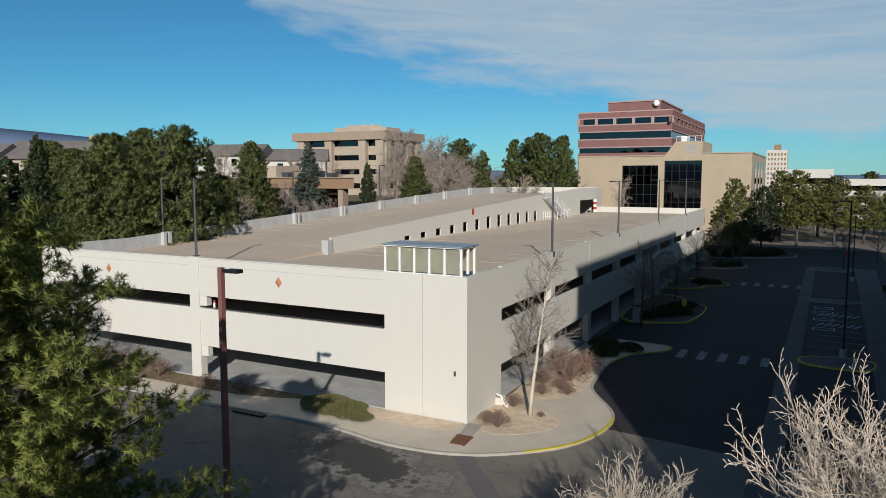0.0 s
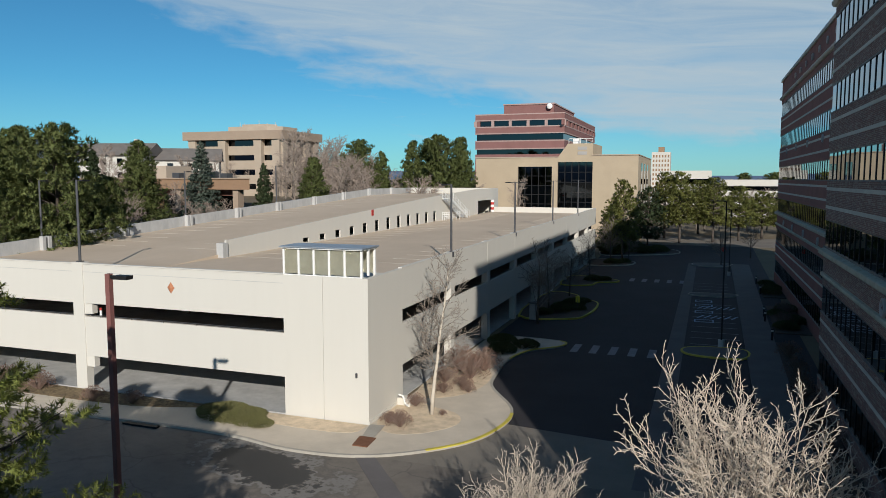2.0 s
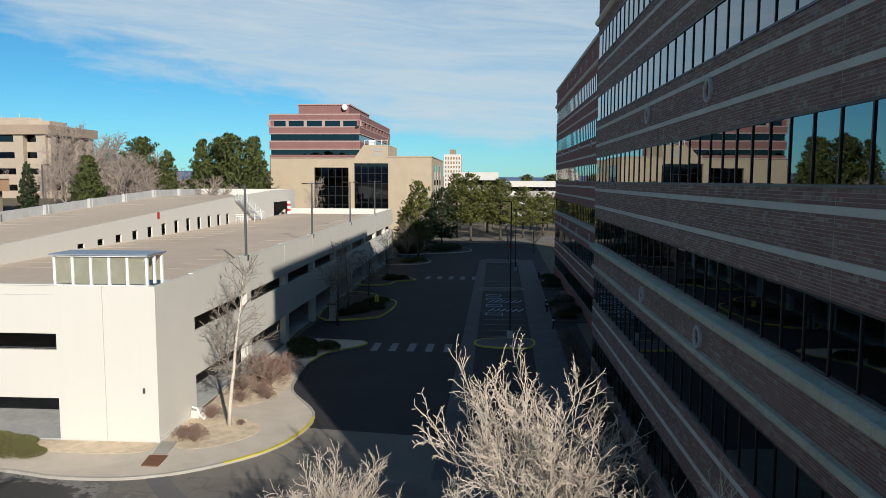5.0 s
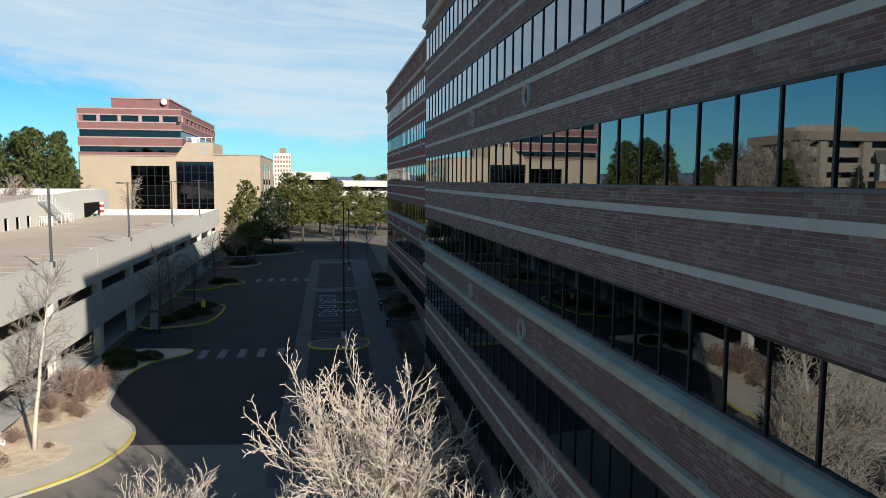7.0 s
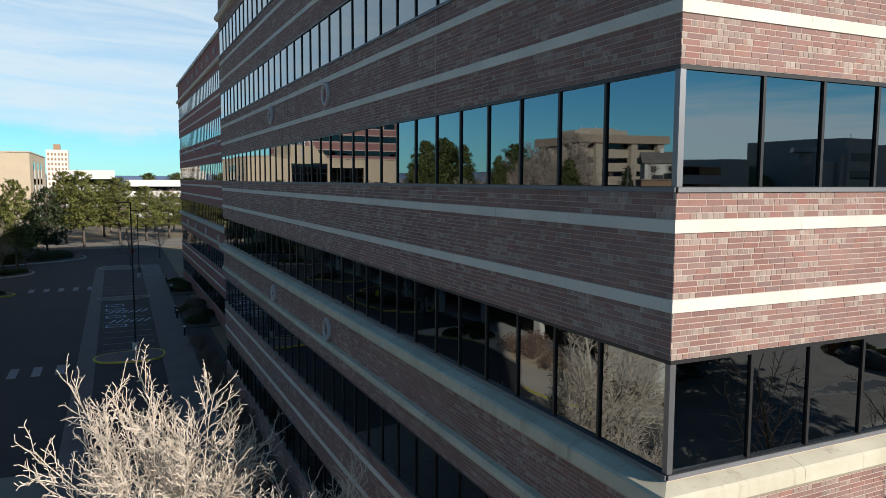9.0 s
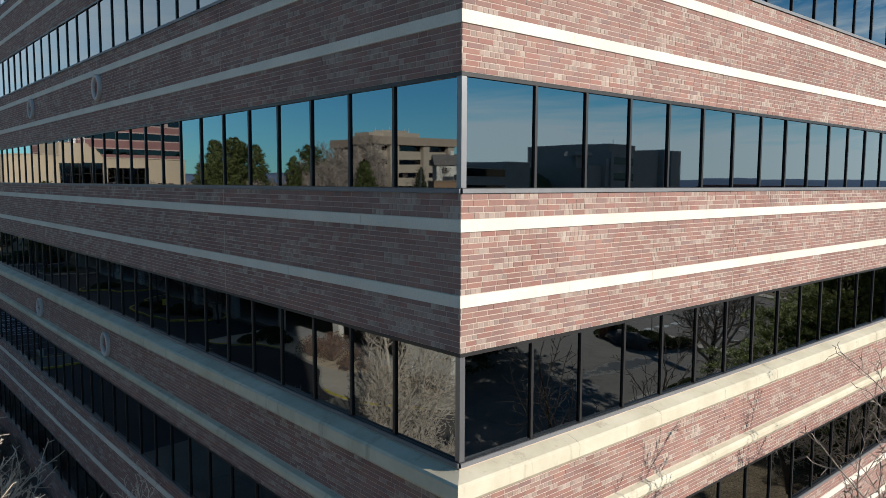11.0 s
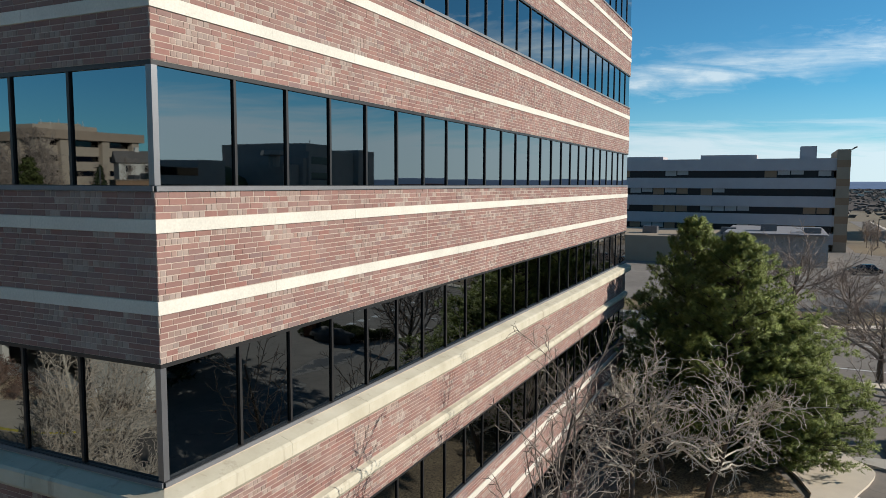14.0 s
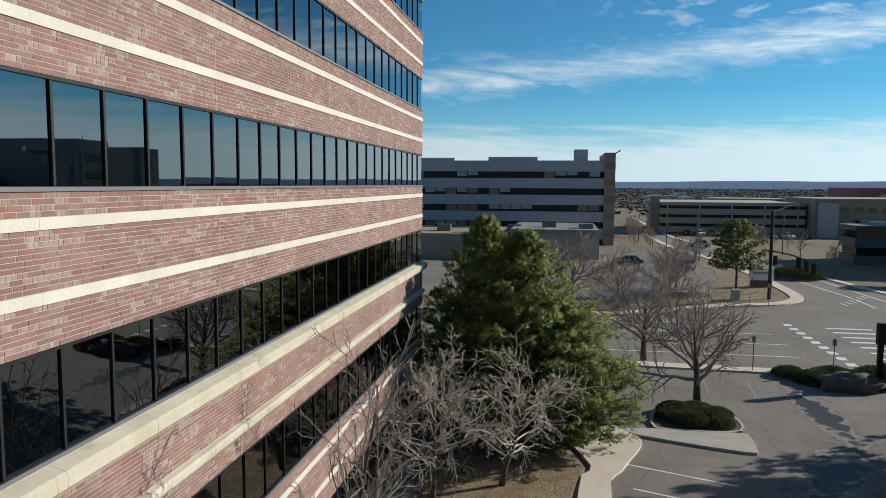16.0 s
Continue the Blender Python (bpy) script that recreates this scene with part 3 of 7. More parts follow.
# planted bulbs along the garage side
BULBS = [[(-15.9, 66.2), (-11.2, 66.2), (-10.0, 68.5), (-9.7, 73.5), (-10.3, 76.4), (-12.4, 77.6), (-12.8, 80), (-15.9, 81)],
         [(-15.9, 88), (-12.6, 88.5), (-12.0, 91.2), (-9.9, 92.3), (-9.9, 93.8), (-12.5, 95.5), (-15.9, 96)],
         [(-15.9, 110), (-11.5, 110.5), (-9.6, 113.0), (-10.2, 116.5), (-15.9, 118.5)],
         [(-16, 126), (-10, 127), (-4.2, 131), (-3.6, 136), (-7, 141), (-16, 143)]]
for k, pts in enumerate(BULBS):
    line = smooth_line(pts, True, 4)
    setting("bed_%d" % (k + 1), Build().slab(line, -0.1, 0.16), "mulch", "planted bed of dark mulch with shrubs")
    setting("kerb_%d" % (k + 3), strip(line + line[:1], 0.18, -0.1, 0.17, -1), "kerb_yellow" if k < 2 else "kerb", "yellow painted kerb round a planted bed" if k < 2 else "concrete kerb round a planted bed")
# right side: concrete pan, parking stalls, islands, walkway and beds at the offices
setting("gutter_pan", Build().slab([(-2.3, 30), (-1.1, 30), (-0.3, 118), (-1.5, 118)], 0, 0.032), "walk_shade_grey", "concrete gutter pan along the parking stalls")
setting("walkway", Build().slab([(3.1, 24), (5.2, 24), (7.2, 118), (4.6, 118)], -0.1, 0.14), "walk_shade_grey", "concrete walkway beside the offices")
for k, (y0, y1) in enumerate(((55.3, 58.2), (84.6, 86.6), (114, 118))):
    line = smooth_line([(-0.9, (y0 + y1) / 2), (0.0, y0 + 0.1), (3.2, y0), (3.3 + 0.02 * (y1 - 50), y1), (0.1, y1 - 0.1)], True, 5)
    setting("island_%d" % (k + 1), Build().slab(line, -0.1, 0.14), "walk_shade_grey", "concrete end island between parking stalls")
    setting("kerb_%d" % (k + 8), strip(line + line[:1], 0.15, -0.1, 0.15, -1), "kerb_yellow" if k == 0 else "kerb", "painted kerb round a stall island")
setting("bed_5", Build().slab([(5.3, 24), (7.0, 24), (7.0, 62), (5.9, 62)], -0.1, 0.12), "mulch", "dark planting bed under the office facade")
setting("bed_6", Build().slab([(6.4, 66), (9.2, 66), (9.2, 80), (6.7, 80)], -0.1, 0.12), "mulch", "planting bed of dry shrubs")
setting("bed_7", Build().slab([(6.9, 86), (9.2, 86), (9.2, 101), (7.1, 101)], -0.1, 0.12), "mulch", "planting bed of dry shrubs")
setting("lawn", Build().slab(smooth_line([(6.0, -1.5), (29.8, -0.9), (33, -1.6), (38.2, 1.0), (41, 3.5), (52.2, 4.5), (52.4, 60), (38.2, 60), (38.2, 6.8), (5.5, 6.8)], True, 2), -0.1, 0.12), "dry_grass", "tan winter grass strewn with needles beside the offices")
setting("pavement_1", Build().slab(smooth_line([(8, -3.4), (29.5, -2.6), (33.2, -3.3), (36.6, -4.5), (38.2, -4.2), (41.5, -1.5), (41.5, 0.6), (38.6, 0.0), (33.5, -1.9), (29.8, -1.2), (8, -1.8)], True, 3), -0.1, 0.135), "pavement", "pale concrete walk along the parking stalls")

# painted lines
def line_on(name, pts, mat, z, label):
    setting(name, Build().slab(pts, 0.0, z), mat, label)


for k in range(6):
    x = -9.0 + 1.42 * k
    line_on("crossing_bar", [(x, 53.6), (x + 0.55, 53.6), (x + 0.58, 56.3), (x + 0.03, 56.3)], "line_faded", 0.030, "worn white crosswalk bar")
for k in range(5):
    x = -8.4 + 1.55 * k
    line_on("crossing_bar", [(x, 94.2), (x + 0.6, 94.2), (x + 0.62, 97.0), (x + 0.02, 97.0)], "line_faded", 0.030, "worn white crosswalk bar")
for k in range(12):
    y = 59.5 + 2.45 * k if k < 9 else 90 + 2.6 * (k - 9)
    line_on("stall_line", [(-0.4, y), (3.4, y), (3.4, y + 0.11), (-0.4, y + 0.11)], "line_faded", 0.030, "faded white stall line")
for k, y in enumerate((69.1, 73.9, 77.9, 80.6)):
    b = Build()
    for a, c, d, e in ((-0.2, 0.0, 1.5, 0.12), (-0.2, 1.15, 1.5, 1.27), (-0.2, 0.0, -0.08, 1.27), (1.4, 0.0, 1.52, 1.27)):
        b.slab([(a, y + c), (d, y + c), (d, y + e), (a, y + e)], 0, 0.034)
    setting("stall_marking", b, "line_blue", "pale blue painted stall box")
for y in (71.2, 76.4):
    b = Build()
    for k in range(6):
        b.slab([(0.0 + 0.6 * k, y), (0.14 + 0.6 * k, y), (0.75 + 0.6 * k, y + 1.6), (0.6 + 0.6 * k, y + 1.6)], 0, 0.033)
    setting("stall_hatching", b, "line_blue", "diagonal hatched lines between stalls")

# ---------------------------------------------------------------- brick office building
XA, YB = 7.09, 6.98
SILLS = [1.23, 5.16, 9.09, 13.02, 16.95, 20.88]
HEAD = 1.60
PITCH = 1.225
rng = random.Random(7)


def face_a(u, o, z):
    return (XA - o, u, z)


def face_b(u, o, z):
    return (u, YB - o, z)


def face_w(u, o, z):
    return (9.30 - o, u, z)


FLIP = {face_a: True, face_b: False, face_w: True}


def fbox(b, face, u0, u1, o0, o1, z0, z1):
    """A box on a facade: along it, outward, up."""
    p, q = face(u0, o0, z0), face(u1, o1, z1)
    return b.box(min(p[0], q[0]), min(p[1], q[1]), z0, max(p[0], q[0]), max(p[1], q[1]), z1)


def moulding(face, profile, u0, u1, mitre):
    """A profile of (out, z) along a facade, mitred at the corner where it starts."""
    b, n = Build(), len(profile)
    for o, z in profile:
        b.v.append(face(u0 - (o if mitre else 0), o, z))
    for o, z in profile:
        b.v.append(face(u1, o, z))
    for i in range(n):
        j = (i + 1) % n
        b.f.append((i, j, n + j, n + i))
    b.f += [tuple(range(n - 1, -1, -1)), tuple(range(n, 2 * n))]
    return b


def brick_rows(face, u0, u1, z0, z1, skip=None):
    """Bricks of a wall area: yields along, up, length, height."""
    course = 0.0816
    n = max(1, round((z1 - z0) / course))
    course = (z1 - z0) / n
    for k in range(n):
        u = u0 - rng.random() * 0.3
        z = z0 + k * course
        short = 0
        while u < u1:
            if short:
                w, short = 0.092, short - 1
            elif rng.random() < 0.20:
                w, short = 0.092, rng.choice((1, 1, 2, 3, 5))
            else:
                w = rng.choice((0.295, 0.295, 0.295, 0.245, 0.195))
            a, c = max(u, u0), min(u + w, u1)
            if c - a > 0.02:
                yield a, z + 0.005, c - a, course - 0.010
            u += w + 0.010


def brick_mesh(face, rows, out=0.0045):
    b = Build()
    for u, z, w, h in rows:
        s = len(b.v)
        o = out + rng.uniform(-0.0015, 0.0015)
        for oo, i in ((-0.004, 0.0), (o, 0.002)):
            b.v += [face(u + i, oo, z + i), face(u + w - i, oo, z + i), face(u + w - i, oo, z + h - i), face(u + i, oo, z + h - i)]
        quads = [(s + 4, s + 5, s + 6, s + 7), (s, s + 1, s + 5, s + 4), (s + 1, s + 2, s + 6, s + 5), (s + 2, s + 3, s + 7, s + 6), (s + 3, s, s + 4, s + 7)]
        b.f += [q[::-1] for q in quads] if FLIP[face] else quads
    return b


def zones(k):
    """Brick areas, stone bands and mouldings between window row k and the one below it."""
    top, bottom = SILLS[k] - 0.05, SILLS[k - 1] + HEAD + 0.02
    if k == 2:
        return [(8.545, 7.58), (7.25, bottom)], []
    b1, b2 = SILLS[k] - 0.41, SILLS[k] - 1.48
    return [(top, b1), (b1 - 0.18, b2), (b2 - 0.18, bottom)], [(b1, b1 - 0.18), (b2, b2 - 0.18)]


def window_row(parent, face, u0, u1, k, glass, first, corner):
    """One strip of windows: frame, panes and mullions."""
    z0, z1 = SILLS[k], SILLS[k] + HEAD
    b = Build()
    fbox(b, face, u0, u1, -0.12, -0.005, z1 - 0.04, z1 + 0.02)
    fbox(b, face, u0, u1, -0.12, 0.012, z0 - 0.05, z0 + 0.03)
    strip_ob = part("window_strip", b, "dark_bronze", parent, "dark metal framed ribbon of mirrored windows")
    part("sill", fbox(Build(), face, u0, u1, 0.0121, 0.035, z0 - 0.045, z0 + 0.02), "grey_sill", strip_ob, "grey metal sill")
    edges = [u0 + (0.10 if corner else 0.05), first]
    while edges[-1] + PITCH < u1 - 0.3:
        edges.append(edges[-1] + PITCH)
    edges.append(u1 - 0.04)
    mull = fbox(Build(), face, -0.027, 0.027, -0.10, -0.012, z0 + 0.031, z1 - 0.041)
    base = Vector(face(0, 0, 0))
    for v in range(len(mull.v)):
        mull.v[v] = tuple(Vector(mull.v[v]) - base)
    mesh = mull.mesh("mullion", M["dark_bronze"])
    for e in edges[1:-1]:
        ob = part("mullion", mesh, None, strip_ob)
        ob.location = face(e, 0, 0)
    for a, c in zip(edges, edges[1:]):
        pane = Build()
        t = rng.uniform(-0.0035, 0.0035)
        s = rng.uniform(-0.002, 0.002)
        pane.v = [face(a, -0.046 + s, z0), face(c, -0.046 - s, z0), face(c, -0.046 + t - s, z1), face(a, -0.046 + t + s, z1),
                  face(a, -0.08, z0), face(c, -0.08, z0), face(c, -0.08, z1), face(a, -0.08, z1)]
        pane.f = [(0, 1, 2, 3), (7, 6, 5, 4), (0, 4, 5, 1), (1, 5, 6, 2), (2, 6, 7, 3), (3, 7, 4, 0)]
        if FLIP[face]:
            pane.f = [q[::-1] for q in pane.f]
        part("pane", pane, glass, strip_ob)
    return strip_ob


def medallion(parent, face, u, z, r=0.40):
    """A round cast stone ring with a diamond in it."""
    b = Build()
    n = 20
    prof = [(r, 0.0), (r, 0.10), (r * 0.86, 0.13), (r * 0.72, 0.10), (r * 0.70, 0.03)]
    for k in range(n):
        a = 2 * math.pi * k / n
        for q, o in prof:
            b.v.append(face(u + q * math.cos(a) * 0.9, o, z + q * math.sin(a)))
    m = len(prof)
    for k in range(n):
        for i in range(m - 1):
            q = (k * m + i, ((k + 1) % n) * m + i, ((k + 1) % n) * m + i + 1, k * m + i + 1)
            b.f.append(q[::-1] if not FLIP[face] else q)
    ring = part("medallion", b, "ring_stone", parent, "round mauve stone medallion on the brickwork", True)
    d = Build()
    h = r * 0.52
    d.v = [face(u - h * 0.8, 0.03, z), face(u, 0.03, z - h), face(u + h * 0.8, 0.03, z), face(u, 0.03, z + h), face(u, 0.12, z)]
    d.f = [(0, 1, 4), (1, 2, 4), (2, 3, 4), (3, 0, 4)]
    if FLIP[face]:
        d.f = [q[::-1] for q in d.f]
    part("diamond", d, "red_panel", ring)


offices = thing("office_building", "dark red brick office block with ribbon windows and pale stone bands", "building")
part("core", Build().box(XA + 0.13, YB + 0.13, 0, 37.83, 47.9, 27.0), "roof_grey", offices)
part("roof_slab", Build().box(XA + 0.1, YB + 0.1, 27.0, 37.86, 47.95, 27.1), "roof_grey", offices)
SIDES = ((face_a, YB, 48.0, 8.55, "wall_west"), (face_b, XA, 37.96, 8.64, "wall_south"))
LEDGE = [(-0.02, 9.02), (0.26, 8.94), (0.30, 8.90), (0.30, 8.70), (0.24, 8.63), (0.06, 8.56), (-0.02, 8.55)]
CORNICE = [(-0.02, 7.57), (0.11, 7.54), (0.15, 7.48), (0.15, 7.39), (0.08, 7.29), (-0.02, 7.26)]
TOPMOULD = [(-0.02, 23.45), (0.20, 23.40), (0.26, 23.32), (0.26, 23.18), (0.14, 23.05), (-0.02, 23.02)]
COPING = [(-0.3, 27.42), (0.12, 27.42), (0.12, 27.2), (0.02, 27.1), (-0.3, 27.1)]
singles = []
for face, u0, u1, first, wname in SIDES:
    spans = [(0, SILLS[0] - 0.051), (SILLS[5] + HEAD + 0.021, 27.1)] + [(SILLS[k - 1] + HEAD + 0.021, SILLS[k] - 0.0501) for k in range(1, 6)]
    for z0, z1 in spans:
        part("spandrel_wall", fbox(Build(), face, u0 + 0.001, u1, -0.12, 0.0, z0, z1), "mortar", offices)
    rows = []
    for k in range(1, 6):
        bricks, bands = zones(k)
        for z1, z0 in bricks:
            for r in brick_rows(face, u0 if face is face_b else u0 + 0.002, u1, z0, z1):
                near = face is face_b and k == 3 and r[0] < 9.2 and z0 > 11.2 and len(singles) < 300
                (singles if near else rows).append(r)
        for z1, z0 in bands:
            n = round((u1 - u0) / 2.44)
            for i in range(n):
                a, c = u0 + (u1 - u0) * i / n, u0 + (u1 - u0) * (i + 1) / n
                prof = [(-0.02, z0 + 0.002), (0.022, z0 + 0.002), (0.024, z0 + 0.004), (0.024, z1 - 0.004), (0.020, z1 - 0.001), (-0.02, z1 - 0.001)]
                m = moulding(face, prof, a + (0.002 if i else 0), c - 0.002, i == 0)
                part("stone_band", m, "cast_stone", offices)
    for z0, z1 in ((0.02, SILLS[0] - 0.06), (SILLS[5] + HEAD + 0.03, 23.0), (23.46, 27.08)):
        rows += list(brick_rows(face, u0 + 0.002, u1, z0, z1))
    tagged(part("brickwork", brick_mesh(face, [r for r in rows if r[2] > 0.1]), "brick", offices, "mottled red brick courses with pale mortar"), kind="stuff")
    tagged(part("header_bricks", brick_mesh(face, [r for r in rows if r[2] <= 0.1]), "brick_pale", offices, "short pale limewashed bricks among the red ones"), kind="stuff")
    for prof, nm in ((LEDGE, "ledge"), (CORNICE, "string_course"), (TOPMOULD, "upper_moulding"), (COPING, "coping")):
        n = round((u1 - u0) / 2.44)
        for i in range(n):
            a, c = u0 + (u1 - u0) * i / n, u0 + (u1 - u0) * (i + 1) / n
            part(nm, moulding(face, prof, a + (0.003 if i else 0), c - 0.003, i == 0), "ledge_stone" if nm in ("ledge", "string_course") else "cast_stone", offices)
    for k in range(6):
        window_row(offices, face, u0, u1, k, "mirror_glass", first, True)
for (u, z) in ((23.45, 15.98), (32.3, 15.98), (23.6, 7.97), (32.4, 7.97)):
    medallion(offices, face_a, u, z, 0.40)
for k in range(9):
    medallion(offices, face_a, 10.5 + 4.3 * k, 25.2, 0.32)
for k in range(6):
    part("corner_post", Build().box(XA + 0.002, YB + 0.002, SILLS[k] + 0.031, XA + 0.10, YB + 0.10, SILLS[k] + HEAD - 0.041), "aluminium", offices, "bright metal post at the window corner")
# movement joints in the brick
for face, us in ((face_a, (14.66, 30.0, 40.0)), (face_b, (14.89, 22.5, 30.1))):
    for u in us:
        for k in range(1, 6):
            if k != 2:
                part("movement_joint", fbox(Build(), face, u - 0.008, u + 0.008, -0.002, 0.0085, SILLS[k - 1] + HEAD + 0.03, SILLS[k] - 0.06), "mortar", offices)

# the recessed wing farther along the street
for k in range(6):
    window_row(offices, face_w, 48.1, 101.9, k, "mirror_glass", 49.3, False)
for z0, z1 in spans:
    part("wing_wall", fbox(Build(), face_w, 48.0, 101.9, -0.12, 0.0, z0, min(z1, 25.3)), "red_panel", offices, "dark red brick wing wall set back from the street")
part("wing_core", Build().box(9.43, 47.95, 0, 34, 101.8, 25.2), "roof_grey", offices)
for k in range(1, 6):
    if k == 2:
        for prof in (LEDGE, CORNICE):
            part("ledge", moulding(face_w, prof, 48.0, 101.9, False), "ledge_stone", offices)
        continue
    for z in zones(k)[1]:
        part("stone_band", fbox(Build(), face_w, 48.0, 101.9, 0.0, 0.03, z[1], z[0]), "cast_stone", offices)
part("upper_moulding", moulding(face_w, TOPMOULD, 48.0, 102.1, False), "cast_stone", offices)
part("coping", fbox(Build(), face_w, 48.0, 102.1, -0.4, 0.15, 25.3, 25.62), "cast_stone", offices)
for k in range(9):
    medallion(offices, face_w, 62.0 - 8.6 + 4.3 * k, 24.3, 0.32)
for u in (57.0, 66.3, 75.5, 84.4, 93.0):
    medallion(offices, face_w, u, 16.4, 0.34)
    medallion(offices, face_w, u, 7.95, 0.34)

# ---------------------------------------------------------------- parking garage
GX, GY, GN = -16.06, 33.27, 118.5


def lift(b):
    """The garage follows the gentle rise of the street."""
    b.v = [(x, y, z + 0.0050 * max(0.0, y - GY) * min(1.0, z / 7.9)) for x, y, z in b.v]
    return b


def ramp_z(y):
    return 7.15 + 3.35 * min(max((y - 40.0) / 65.0, 0), 1)


garage = thing("parking_garage", "cream painted concrete parking garage with an open roof deck", "garage")


def gpart(name, b, mat, label="", parent=None):
    return part(name, lift(b), mat, parent or garage, label)


# corner stair tower: three cream panels with fine joints
gpart("tower_panel", Build().box(-21.14, GY, 0, -18.73, GY + 0.25, 7.9), "garage_paint")
gpart("tower_panel", Build().box(-18.71, GY, 0, GX, GY + 0.25, 7.9), "garage_paint")
gpart("tower_panel", Build().box(GX - 0.25, GY + 0.2501, 0, GX, 37.85, 7.9), "garage_paint")
gpart("tower_core", Build().box(-21.1, GY + 0.12, 0, GX - 0.12, 37.8, 7.6), "garage_paint")
gpart("tower_return", Build().box(-21.139, GY + 0.2501, 0, -20.9, 37.85, 7.9), "garage_paint")
gpart("tower_base", Build().box(GX + 0.002, GY - 0.04, 0.0, GX + 0.05, 37.9, 0.32), "garage_paint")
# front spandrels and columns
for x0, x1 in ((-35.2, -21.141), (-50.6, -36.05)):
    gpart("spandrel", Build().box(x0, GY + 0.02, 5.50, x1, GY + 0.26, 7.9), "garage_paint")
    gpart("spandrel", Build().box(x0, GY + 0.02, 2.24, x1, GY + 0.26, 4.68), "garage_paint")
    gpart("coping", Build().box(x0, GY - 0.02, 7.901, x1, GY + 0.30, 7.96), "garage_paint")
    gpart("reveal_line", Build().box(x0, GY + 0.012, 7.42, x1, GY + 0.0199, 7.445), "grey_concrete")
    gpart("cable_rail", Build().tube([(x0, GY + 0.08, 4.78), (x1, GY + 0.08, 4.78)], [0.025, 0.025], 6), "aluminium", "thin metal rail on the ledge")
    for k in range(6):
        x = x0 + (x1 - x0) * (k + 0.5) / 6
        gpart("rail_post", Build().box(x - 0.02, GY + 0.06, 4.681, x + 0.02, GY + 0.10, 4.77), "aluminium")
for x in (-35.62, -50.8):
    gpart("column", Build().box(x - 0.42, GY - 0.02, 0, x + 0.42, GY + 0.5, 8.0), "garage_paint")
    gpart("column_corbel", Build().slab([(x + 0.421, GY + 0.04), (x + 0.95, GY + 0.1), (x + 0.95, GY + 0.5), (x + 0.421, GY + 0.5)], 1.55, 2.239), "garage_paint")
    gpart("column_corbel", Build().slab([(x + 0.421, GY + 0.04), (x + 0.95, GY + 0.1), (x + 0.95, GY + 0.5), (x + 0.421, GY + 0.5)], 4.85, 5.499), "garage_paint")
for x in (-43.85, -28.65):
    b = Build()
    b.v = [(x - 0.26, GY + 0.019, 6.78), (x, GY + 0.019, 6.44), (x + 0.26, GY + 0.019, 6.78), (x, GY + 0.019, 7.12), (x, GY - 0.05, 6.78)]
    b.f = [(0, 1, 4), (1, 2, 4), (2, 3, 4), (3, 0, 4)]
    gpart("diamond_tile", b, "orange_tile", "small orange diamond tile")
# street side
cols = [46.9 + 9.05 * k for k in range(8)]
edges = [37.85] + cols + [GN]
for a, c in zip(edges, edges[1:]):
    a2 = a if a == 37.85 else a + 0.42
    c2 = c if c == GN else c - 0.42
    gpart("spandrel", Build().box(GX - 0.26, a2 + 0.001, 5.50, GX - 0.02, c2 - 0.001, 7.9), "garage_paint")
    gpart("spandrel", Build().box(GX - 0.26, a2 + 0.001, 2.24, GX - 0.02, c2 - 0.001, 4.68), "garage_paint")
    gpart("coping", Build().box(GX - 0.27, a2 + 0.001, 7.901, GX - 0.01, c2 - 0.001, 7.96), "garage_paint")
for y in cols:
    gpart("column", Build().box(GX - 0.5, y - 0.42, 0, GX - 0.012, y + 0.42, 7.955), "garage_paint")
gpart("end_wall", Build().box(-33.6, GN, 5.5, GX - 0.03, GN + 0.25, 7.95), "garage_paint")
part("end_wall", Build().box(-50.3, 122.3, 0, -33.82, 122.6, 11.5), "garage_paint", garage)
gpart("end_wall", Build().box(-33.6, GN, 0, GX - 0.03, GN + 0.25, 4.68), "garage_paint")
# floors
gpart("ground_slab", Build().box(-50, GY + 0.3, -0.1, GX - 0.3, 122, 0.08), "grey_concrete")
gpart("middle_deck", Build().box(-50, GY + 0.27, 3.30, GX - 0.27, 122, 3.62), "grey_concrete")
gpart("roof_deck", Build().box(-33.95, GY + 0.27, 6.75, GX - 0.31, GN, 7.10), "deck_concrete", "tan roof deck with faded stall lines")
b = Build()
ys = [GY + 0.27, 40, 52, 64, 76, 88, 100, 105, 122.2]
for y in ys:
    b.v += [(-50.0, y, ramp_z(y) - 0.35), (-33.96, y, ramp_z(y) - 0.35), (-33.96, y, ramp_z(y)), (-50.0, y, ramp_z(y))]
for i in range(len(ys) - 1):
    for k in range(4):
        a, c = 4 * i + k, 4 * i + (k + 1) % 4
        b.f.append((a, c, c + 4, a + 4))
b.f += [(0, 3, 2, 1), tuple(4 * len(ys) - 4 + k for k in range(4))]
part("ramp_deck", b, "deck_concrete", garage, "tan sloping ramp deck")
for x in (-42.0, -33.8, -25.0):
    for y in (41, 50, 59, 68, 77, 86, 95, 104):
        gpart("inner_column", Build().box(x - 0.3, y - 0.3, 0, x + 0.3, y + 0.3, 6.9), "tan_light")
gpart("inner_wall", Build().box(-50.3, GY + 0.5, 0, -50.02, 122, 7.0), "grey_concrete")
# ramp wall between the decks, pierced near its foot
holes = [57.0 + 3.05 * k for k in range(12)]
b = Build()


